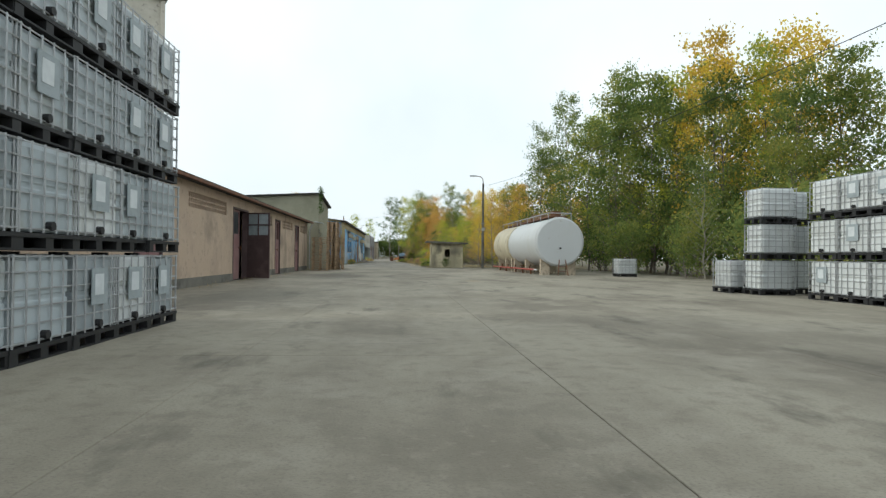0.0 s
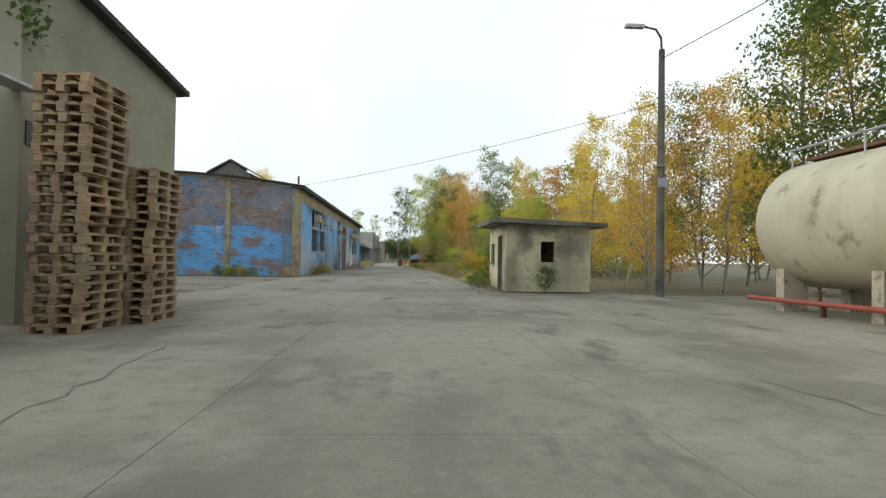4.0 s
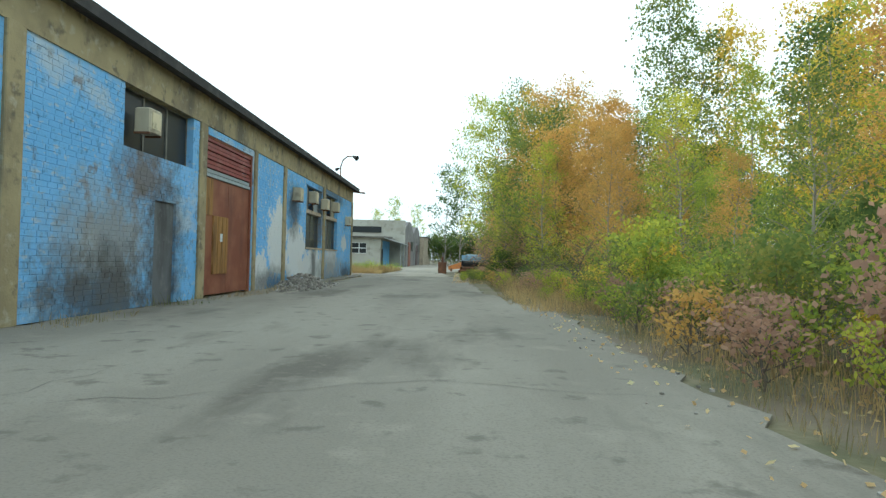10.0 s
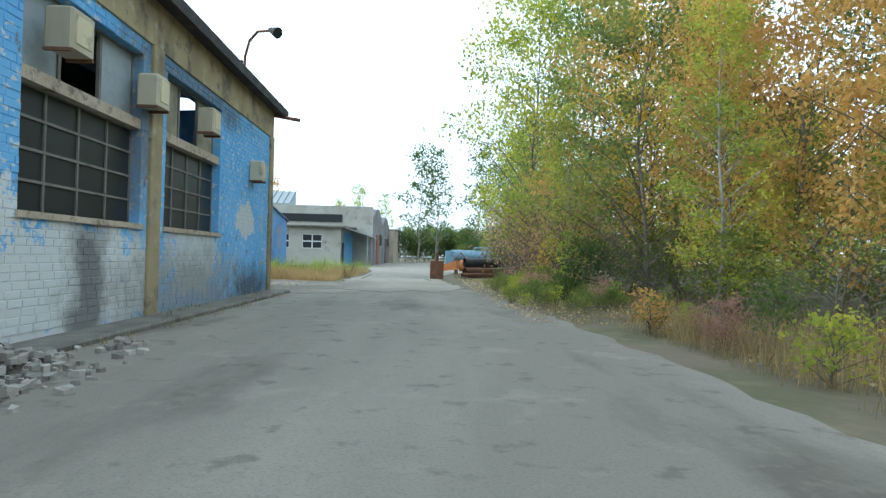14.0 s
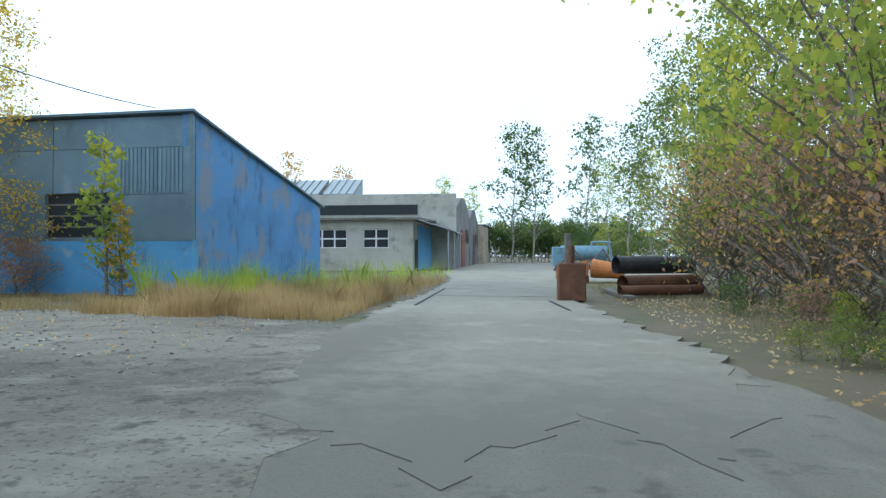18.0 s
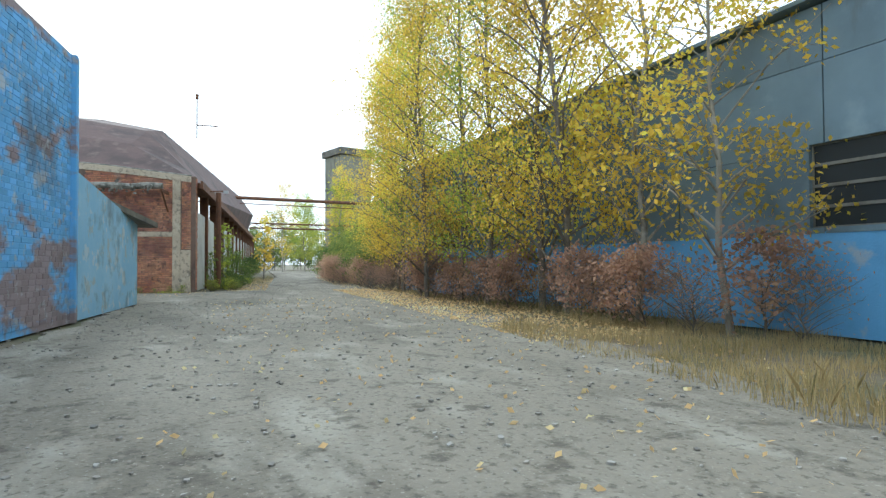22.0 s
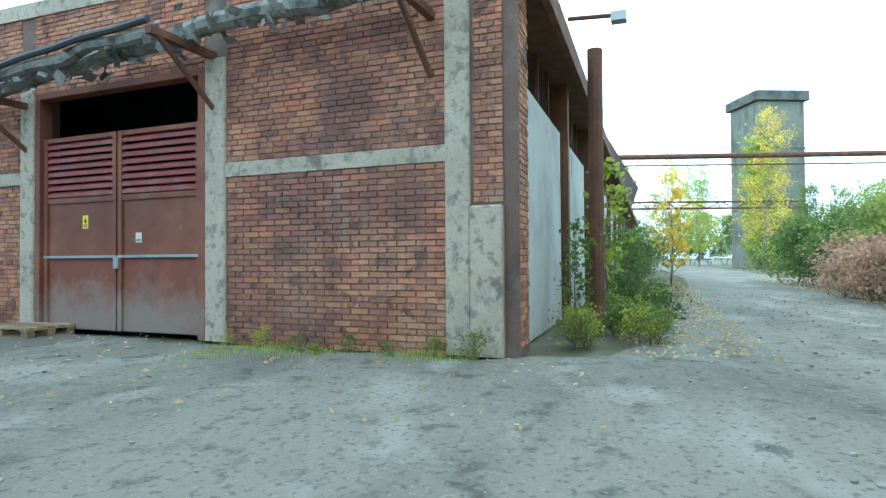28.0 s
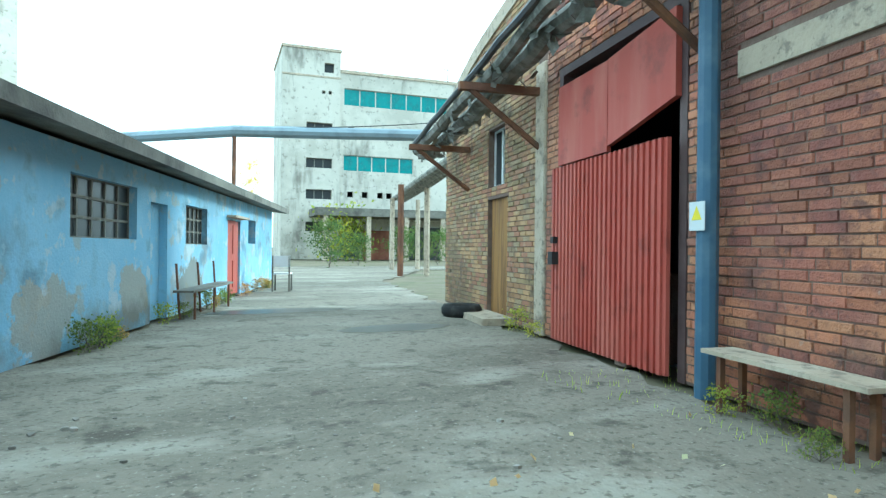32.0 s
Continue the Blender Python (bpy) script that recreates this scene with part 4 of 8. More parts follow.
# ---- grey-green gabled hall behind the garage ----
hall = thing("gable_hall", "grey-green plastered hall with ivy on its corner", "building", (-22, 65, 0))
part("wall", Geo().prism([(-15.45, 62), (-15.45, 68.4), (-32, 68.4), (-32, 62)], 0, [6.05, 5.45, 4.2, 5.2]), "green_plaster", hall)
part("roof", Geo().prism([(-15.2, 61.75), (-15.2, 68.7), (-32.2, 68.7), (-32.2, 61.75)], [6.05, 5.42, 4.2, 5.2], [6.17, 5.54, 4.32, 5.32]), "tar", hall)
part("meter_box", Geo().box(-15.45, -15.25, 62.7, 63.2, 1.4, 2.0).path([(-15.4, 62.9, 2.0), (-15.4, 62.9, 3.0), (-15.4, 64.4, 2.9)], 0.03), "green_plaster", hall, "small grey meter box with conduit")
part("window", Geo().box(-15.47, -15.43, 62.15, 62.75, 2.9, 3.3), "glass", hall)
part("porch_roof", Geo().prism([(-15.6, 60.6), (-15.0, 60.6), (-15.0, 62.0), (-15.6, 62.0)], [3.75, 3.65, 3.65, 3.75], [3.8, 3.7, 3.7, 3.8]), "steel", hall)

# ---- concrete block far behind the garage, and its tall wing ----
def office_wing():
    b = thing("office_wing", "tall pale rendered office wing with teal glazing", "building", (-38, 75, 0))
    fr = ((-30.5, 69, 0), (-0.86, -0.51), (0.51, -0.86))
    bands = [(2.2, 6.2, 4 + 3.1 * k, 5.5 + 3.1 * k) for k in range(6)]
    part("wall", Geo(fr).wall(0, 6.5, 0, 24, -0.4, 0, bands), "block_wall", b)
    part("core", Geo(fr).box(0.05, 6.5, -5, -0.6, 0, 23.9), "block_wall", b)
    part("corner_rib", Geo(fr).box(-0.15, 0.25, -0.4, 0.15, 0, 24), "block_wall", b)
    for a, c, z0, z1 in bands:
        window(b, fr, a, c, z0, z1, -0.1, 4, 1, "block_wall", "teal", 0.08)
    part("cornice", Geo(fr).box(-0.3, 6.8, -5.3, 0.3, 24, 24.35), "dark_concrete", b)


office_wing()

# ---- long blue brick workshop ----
shop = thing("blue_workshop", "long low brick workshop with peeling blue paint", "building", (-24, 110, 0))
bf = ((-15.8, 88.6, 0), (0, 1), (1, 0))
BL = 44.7
bw = [(4.85, 7.9, 1.6, 4.4), (8.4, 11.4, 1.6, 4.4), (19.3, 22.4, 3.25, 4.5), (23.2, 26.8, 0, 4.3), (33.6, 36.5, 1.55, 4.25), (37.4, 40.2, 1.55, 4.25), (20.6, 21.6, 0, 2.3)]
part("wall", Geo(bf).wall(0, 27.0, 0, 4.5, -0.35, 0, bw), "blue_paint", shop)
part("wall", Geo(bf).wall(27.0, BL, 0, 4.5, -0.35, 0, bw), "blue_white", shop, "brick wall flaked from blue to white")
piers = [(0.0, 0.45), (12.2, 12.55), (16.1, 16.5), (22.75, 23.15), (26.85, 27.1), (30.1, 30.45), (36.75, 37.15), (44.35, BL)]
solid = [(a, b, 0, 5) for a, b in piers] + bw
part("brickwork", Geo(bf).bricks(0, 27.0, 0.15, 4.45, 0.0, solid, rng=random.Random(5)), "blue_paint", shop, kind="stuff")
part("brickwork", Geo(bf).bricks(27.0, BL, 0.15, 4.45, 0.0, solid, rng=random.Random(6)), "blue_white", shop, kind="stuff")
for a, b in piers:
    part("pier", Geo(bf).soft(a, b, -0.05, 0.06, 0, 4.52, 0.015), "yellow_pier", shop, "ochre plaster pier")
part("ring_beam", Geo(bf).box(0, BL, -0.35, 0.03, 4.5, 5.25), "yellow_pier", shop, "dirty ochre concrete ring beam")
part("roof_edge", Geo(bf).box(-0.3, BL + 0.5, -0.4, 0.32, 5.25, 5.38).box(-0.3, BL + 0.5, 0.26, 0.33, 5.2, 5.42), "tar", shop)
# north end wall, set askew
NW = (-34.0, 137.25)
nd = Vector((NW[0] + 15.8, NW[1] - 133.3)).normalized()
nf = ((-15.8, 133.3, 0), (nd.x, nd.y), (nd.y, -nd.x))
arc = lambda s, n: 5.25 + 0.75 * (1 - (2 * s / n - 1) ** 2)
NL = math.hypot(NW[0] + 15.8, NW[1] - 133.3)
part("wall", Geo().prism([(-15.8, 133.3), NW, (NW[0], NW[1] - 0.4), (-15.8, 132.9)], 0, 5.3), "blue_end", shop)
part("brickwork", Geo(nf).bricks(0.4, NL - 0.1, 0.1, 5.2, 0.0, rng=random.Random(7)), "blue_end", shop, kind="stuff")
part("pier", Geo().soft(NW[0] - 0.05, NW[0] + 0.3, NW[1] - 0.4, NW[1] + 0.05, 0, 5.3, 0.02), "blue_end", shop)
# south end wall under a shallow vault
SL = 19.0
sf = ((-15.8, 88.6, 0), (-1, 0), (0, -1))
part("wall", Geo(sf).plate([(0, 0), (SL, 0)] + [(SL * (1 - k / 16), arc(SL * (1 - k / 16), SL)) for k in range(17)], -0.35, 0), "blue_end", shop, "brick end wall half painted blue")
spiers = [(0, 0.4), (4.0, 4.3), (8.4, 8.7), (12.8, 13.1)]
sp = [(a, b, 0, 7) for a, b in spiers]
part("brickwork", Geo(sf).bricks(0.4, SL, 0.15, 2.95, 0.0, sp, proud=0.02, gap=0.02, rng=random.Random(8)), "blue_end", shop, kind="stuff")
part("brickwork", Geo(sf).bricks(0.4, SL, 2.95, 5.9, 0.0, sp, proud=0.02, gap=0.02, rng=random.Random(9), top=lambda u: arc(u, SL) - 0.12), "bare_end", shop, "bare brick courses above the paint", kind="stuff")
for a, b in spiers:
    part("pier", Geo(sf).soft(a, b, -0.02, 0.06, 0, arc(a, SL) - 0.05, 0.015), "yellow_pier", shop)
part("cornice", Geo(sf).path([(SL * k / 16, 0.05, arc(SL * k / 16, SL)) for k in range(17)], 0.1, 6), "yellow_pier", shop)
prof = [(SL * k / 14 - 0.25 + 0.03 * k, arc(SL * k / 14, SL) + 0.06) for k in range(15)]
g = Geo(sf).plate(prof + [(u, z + 0.1) for u, z in prof[::-1]], -45.0, 0.3)
part("roof", g, "tar", shop)
# dark floor and back sheet: the workshop's shade put into colour
part("interior", Geo().box(-34, -16.6, 89.2, 132.6, 0.02, 0.05).box(-18.7, -18.6, 89, 132, 0, 5), "interior", shop)
part("roof_vent", Geo().prism([(-19.6, 92), (-22.0, 92), (-22.0, 96), (-19.6, 96)], 5.9, 6.55).prism([(-19.3, 91.8), (-20.8, 91.8), (-20.8, 96.2), (-19.3, 96.2)], [6.5, 7.35, 7.35, 6.5], [6.58, 7.43, 7.43, 6.58]).prism([(-20.8, 91.8), (-22.3, 91.8), (-22.3, 96.2), (-20.8, 96.2)], [7.35, 6.5, 6.5, 7.35], [7.43, 6.58, 6.58, 7.43]).prism([(-19.6, 92), (-22.0, 92), (-20.8, 92.01)], 6.5, [6.5, 6.5, 7.3]), "frame_wood", shop, "weathered roof monitor")
part("chimney_pipe", Geo().tube((-15.9, 88.8, 4.9), (-15.9, 88.8, 6.0), 0.06), "rust", shop)
for k in range(4):
    part("conduit", Geo().path([(-16.35 - 0.13 * k, 88.5, 0.1), (-16.35 - 0.13 * k, 88.5, 3.6 + 0.15 * k), (-16.1 - 0.05 * k, 88.5, 3.8 + 0.15 * k), (-16.1, 88.5, 5.2 if k == 0 else 3.9 + 0.15 * k)], 0.03, 6), "ground_blue", shop, "painted conduit")
for a, b, z0, z1 in bw[:2] + bw[4:6]:
    window(shop, bf, a, b, z0, z0 + 1.5, -0.16, 4, 4, "frame_wood", "glass", 0.035)
    window(shop, bf, a, b, z0 + 1.66, z1, -0.16, 3, 1, "frame_wood", "dusty_board" if a < 8 or a > 37 else "plate", 0.06, missing=((1, 0),))
    part("lintel", Geo(bf).box(a, b, -0.3, -0.02, z0 + 1.5, z0 + 1.66), "concrete", shop)
    part("sill", Geo(bf).box(a - 0.05, b + 0.05, -0.3, 0.05, z0 - 0.08, z0), "concrete", shop)
window(shop, bf, 19.3, 22.4, 3.25, 4.5, -0.16, 3, 1, "frame_wood", "glass", 0.06)
part("door", Geo(bf).box(20.6, 21.6, -0.12, -0.06, 0, 2.3), "sooty_door", shop, "narrow soot-grey door")
# big sheet gate with slatted top
gate = part("gate", Geo(bf).wall(23.2, 26.8, 0, 4.3, -0.16, -0.03, [(23.3, 26.7, -1, 4.24)]), "brown_gate", shop, "rust-brown sheet steel gate")
for a, b in ((23.3, 24.99), (25.01, 26.7)):
    part("gate_leaf", Geo(bf).box(a, b, -0.14, -0.08, 0.05, 3.2), "brown_gate", gate)
part("wicket", Geo(bf).box(23.9, 24.95, -0.08, -0.05, 0.6, 2.2), "ochre_wood", gate, "yellowed wicket door")
for k in range(7):
    part("board", Geo(bf).box(23.92 + 0.147 * k, 24.05 + 0.147 * k, -0.05, -0.035 - 0.004 * (k % 2), 0.62, 2.18), "ochre_wood", gate)
part("warning_sign", Geo(bf).box(24.36, 24.52, -0.034, -0.03, 1.5, 1.72), "paper", gate, "small white and yellow warning sign")
part("batten", Geo(bf).box(23.3, 23.86, -0.08, -0.06, 2.2, 3.18), "ochre_wood", gate, "yellowed plank panel")
for k in range(9):
    part("slat", Geo(bf).box(23.3, 26.7, -0.13, -0.05 - 0.03 * (k % 2), 3.22 + 0.118 * k, 3.31 + 0.118 * k), "red_slats" if k > 1 else "plate", gate, "" if k > 1 else "pale grey slat")


def wall_unit(u, z, w=0.75, h=0.6):
    """A boxy outdoor unit on the workshop wall."""
    t = thing("wall_unit", "weathered boxed ventilation unit on the wall", "wall unit", (-15.5, 88.6 + u, z), "units on the workshop")
    part("case", Geo(bf).soft(u - w / 2, u + w / 2, 0.0, 0.34, z, z + h, 0.03), "tank_cream", t)
    part("grille", Geo(bf).box(u - w / 2 + 0.08, u + w / 2 - 0.08, 0.34, 0.352, z + 0.08, z + h - 0.08), "hut_plaster", t)
    for e in (u - w / 2, u + w / 2 - 0.04):
        part("bracket", Geo(bf).box(e, e + 0.04, 0, 0.33, z - 0.04, z), "rust", t)


for u, z, w, h in ((31.6, 3.35, 0.5, 0.52), (34.2, 3.5, 0.5, 0.5), (36.5, 3.4, 0.45, 0.5), (39.0, 3.5, 0.45, 0.48), (42.6, 3.0, 0.4, 0.5), (14.0, 3.4, 0.45, 0.45), (6.6, 3.6, 0.5, 0.5), (10.2, 3.6, 0.5, 0.5), (19.9, 3.6, 0.5, 0.5)):
    wall_unit(u, z, w, h)
ml = thing("roof_floodlight", "bent floodlight mast on the workshop roof corner", "floodlight", (-16.4, 132.4, 5.3))
part("mast", Geo().path([(-16.4, 132.4, 5.2), (-16.4, 132.4, 6.6), (-16.2, 132.1, 6.95), (-15.9, 131.8, 7.1), (-15.5, 131.55, 7.05)], 0.035), "rust", ml)
part("lamp_head", Geo().tube((-15.52, 131.55, 7.08), (-15.25, 131.35, 6.92), 0.05, 10, 0.15), "black", ml)
part("lamp_head", Geo().tube((-16.5, 132.5, 6.5), (-16.72, 132.6, 6.42), 0.05, 8, 0.1), "black", ml)
part("roof_spout", Geo().tube((-16.0, 133.2, 5.2), (-15.1, 133.7, 5.15), 0.05), "rust", shop)

# ---- plastered gate hut ----
hut = thing("gate_hut", "small abandoned plastered hut with slab roof and open doorway", "hut", (-4, 77, 0))
hw = ((-5.62, 74.45, 0), (0, 1), (-1, 0))
hs = ((-5.62, 74.45, 0), (1, 0), (0, -1))
part("wall", Geo(hw).wall(0.22, 4.7, 0, 2.5, -0.22, 0, [(1.05, 2.1, 0, 2.1), (3.2, 4.3, 1.03, 1.86)]), "hut_plaster", hut)
part("wall", Geo(hs).wall(0, 3.15, 0, 2.5, -0.22, 0, [(1.28, 1.8, 1.1, 1.87)]), "hut_plaster", hut, "south wall with dark damp stains")
part("wall", Geo().box(-5.4, -2.47, 78.95, 79.15, 0, 2.5).box(-2.69, -2.47, 74.67, 78.95, 0, 2.5), "hut_plaster", hut)
part("floor", Geo().box(-5.5, -2.6, 74.6, 79, -0.02, 0.03), "dark_concrete", hut)
part("roof", Geo().prism([(-6.15, 73.9), (-2.0, 73.9), (-2.0, 79.7), (-6.15, 79.7)], [2.55, 2.4, 2.45, 2.6], [2.72, 2.56, 2.6, 2.78]), "dark_concrete", hut, "dark weathered concrete slab roof")
for a, b, c, d in ((1.0, 1.06, 0, 2.09), (2.09, 2.15, 0, 2.09), (1.0, 2.15, 2.09, 2.15)):
    part("door_reveal", Geo(hw).box(a, b, -0.22, 0.02, c, d), "bare_plaster", hut, "broken rough door surround")
window(hut, hw, 3.2, 4.3, 1.03, 1.86, -0.06, 2, 1, "frame_wood", "glass", 0.07)
part("sill", Geo(hw).box(3.1, 4.4, -0.02, 0.06, 0.97, 1.03), "dark_concrete", hut)
part("hook", Geo(hw).path([(3.0, 0.02, 2.4), (3.0, 0.12, 2.3), (3.05, 0.05, 2.2)], 0.012, 5), "rust", hut)

# ---- street lamp pole ----
pole = thing("street_lamp", "tall concrete lamp pole with a bent steel arm", "street lamp", (-0.75, 72.2, 0))
part("pole", Geo().tube((-0.75, 72.2, 0), (-0.75, 72.2, 8.4), 0.15, 10, 0.1), "dark_concrete", pole)
part("arm", Geo().path([(-0.75, 72.2, 8.3), (-0.78, 72.2, 8.8), (-1.0, 72.1, 9.05), (-1.5, 72.0, 9.1)], 0.04), "rust", pole)
part("lamp_head", Geo().soft(-2.1, -1.45, 71.9, 72.12, 9.04, 9.16, 0.03), "steel", pole)
part("box", Geo().box(-0.9, -0.6, 72.0, 72.06, 3.7, 4.0).box(-0.95, -0.55, 72.02, 72.4, 4.4, 4.44), "steel", pole)

# ---- overhead cables ----
cab = thing("overhead_cable", "thin black overhead cable", "cable", (-0.75, 72.2, 8.0))
def sag(p, q, drop, n=14):
    return [tuple(Vector(p).lerp(Vector(q), k / n) - Vector((0, 0, drop * 4 * (k / n) * (1 - k / n)))) for k in range(n + 1)]
part("wire", Geo().path(sag((-0.75, 72.2, 8.1), (4.6, 10, 7.6), 0.8), 0.013, 5), "black", cab)
cab2 = thing("overhead_cable", "thin black overhead cable across the gravel track", "cable", (-22.2, 147.6, 5.3))
part("wire", Geo().path(sag((-22.2, 147.6, 5.35), (-22.6, 134.9, 5.5), 0.45), 0.012, 5), "black", cab2)

cab3 = thing("overhead_cable", "thin black cable from the lamp pole to the workshop", "cable", (-16, 90.2, 5.6))
part("wire", Geo().path(sag((-0.75, 72.2, 6.6), (-16, 90.2, 5.6), 0.25), 0.01, 5), "black", cab3)

# ---- twin storage tank on concrete saddles ----
tank = thing("storage_tank", "large twin horizontal storage tank on concrete saddles", "storage tank", (1.4, 58.5, 0))
TX0, TX1, TZ, TR = 1.38, 1.12, 2.16, 1.58
tx = lambda y: TX0 + (TX1 - TX0) * (y - 51.2) / 16
def shell(y0, y1, mat, name, label, near_dish):
    g = Geo()
    prof = [(y0 - 0.10, TR * 0.92), (y0 - 0.07, TR * 0.97), (y0, TR)] + [(y0 + (y1 - y0) * k / 6, TR) for k in range(1, 6)] + [(y1, TR), (y1 + 0.07, TR * 0.97), (y1 + 0.1, TR * 0.92)]
    n = 40
    rings = [g.put([(tx(y) + r * math.cos(6.2832 * k / n), y, TZ + r * math.sin(6.2832 * k / n)) for k in range(n)]) for y, r in prof]
    for a, b in zip(rings, rings[1:]):
        g.f += [(a + k, a + (k + 1) % n, b + (k + 1) % n, b + k) for k in range(n)]
    part("tank_end", Geo().tube((tx(y0), y0 - 0.1, TZ), (tx(y0), y0 - 0.05, TZ), TR * 0.93, 48), mat, tank)
    part("tank_end", Geo().tube((tx(y1), y1 + 0.05, TZ), (tx(y1), y1 + 0.1, TZ), TR * 0.93, 48), mat, tank)
    return part(name, g, mat, tank, label, smooth=True)
shell(51.2, 60.2, "tank_white", "tank_shell", "white painted front tank", True)
shell(60.5, 67.0, "tank_cream", "tank_shell", "rust-streaked cream rear tank", True)
for y in (51.25, 60.1, 60.6):
    g = Geo()
    pts = [(tx(y) + (TR + 0.01) * math.cos(6.2832 * k / 40), y, TZ + (TR + 0.01) * math.sin(6.2832 * k / 40)) for k in range(41)]
    part("weld_ring", g.path(pts, 0.025, 5), "tank_cream" if y > 60.3 else "tank_white", tank)
for y in (51.5, 55.9, 59.8, 60.9, 63.4, 66.5):
    for s in (-1, 1):
        part("saddle", Geo().prism([(tx(y) + s * 0.55, y), (tx(y) + s * 1.15, y), (tx(y) + s * 1.15, y + 0.32), (tx(y) + s * 0.55, y + 0.32)], -0.05, [0.7, 1.05, 1.05, 0.7]), "concrete", tank)
rail = Geo().path([(tx(y) - 0.75, y, TZ + TR + 0.28) for y in (51.2, 55, 60, 67)], 0.03, 6).path([(tx(y) + 0.75, y, TZ + TR + 0.28) for y in (51.2, 60, 67)], 0.03, 6).path([(tx(51.2) - 0.75, 51.2, TZ + TR + 0.28), (tx(51.2) + 0.75, 51.2, TZ + TR + 0.28)], 0.03, 6)
for y in (51.2, 53.2, 55.2, 57.2, 59.6, 60.8, 62.6, 64.4, 66.8):
    rail.tube((tx(y) - 0.75, y, TZ + TR - 0.25), (tx(y) - 0.75, y, TZ + TR + 0.28), 0.025, 6)
    rail.tube((tx(y) + 0.75, y, TZ + TR - 0.25), (tx(y) + 0.75, y, TZ + TR + 0.28), 0.025, 6)
part("walkway_rail", rail, "steel", tank)
part("walkway", Geo().box(tx(54) - 0.6, tx(54) + 0.6, 51.4, 66.8, TZ + TR + 0.02, TZ + TR + 0.1), "rust", tank)
part("manhole", Geo().tube((tx(52), 52.2, TZ + TR), (tx(52), 52.2, TZ + TR + 0.45), 0.35, 14), "rust", tank)
part("manhole", Geo().tube((tx(58), 58.5, TZ + TR), (tx(58), 58.5, TZ + TR + 0.35), 0.32, 14), "rust", tank)
part("ladder", Geo().path([(tx(51) - 0.2, 50.75, 0), (tx(51) - 0.05, 51.05, 1.0)], 0.035, 6).path([(tx(51) + 0.45, 50.75, 0), (tx(51) + 0.35, 51.05, 1.0)], 0.035, 6).path([(tx(51) - 0.18, 50.8, 0.25), (tx(51) + 0.43, 50.8, 0.25)], 0.025, 6).path([(tx(51) - 0.12, 50.9, 0.55), (tx(51) + 0.4, 50.9, 0.55)], 0.025, 6), "rust", tank)
part("valve", Geo().tube((tx(51) + 0.0, 51.05, 1.75), (tx(51), 50.9, 1.75), 0.06, 10), "black", tank)
pipe = thing("feed_pipe", "faded red steel feed pipe beside the tank", "pipe", (-0.1, 58, 0.2))
part("pipe_run", Geo().path([(0.05, 52.6, 0.32), (-0.1, 60.2, 0.3)], 0.06).path([(-0.1, 60.6, 0.3), (-0.4, 67.4, 0.3)], 0.06), "red_pipe", pipe)
part("stub", Geo().tube((0.06, 51.9, 0.32), (0.05, 52.6, 0.32), 0.05), "paper", pipe)
for y in (53.5, 56.2, 58.8, 62, 64.8):
    part("pipe_stand", Geo().box(-0.13 + (0.1 if y < 60 else -0.1), -0.03 + (0.1 if y < 60 else -0.1), y, y + 0.1, 0, 0.28), "rust", pipe)
    part("valve", Geo().tube((0.05, y + 0.5, 0.3), (0.05, y + 0.5, 0.55), 0.05, 8).tube((0.05, y + 0.5, 0.52), (0.05, y + 0.5, 0.56), 0.12, 10), "rust", pipe)
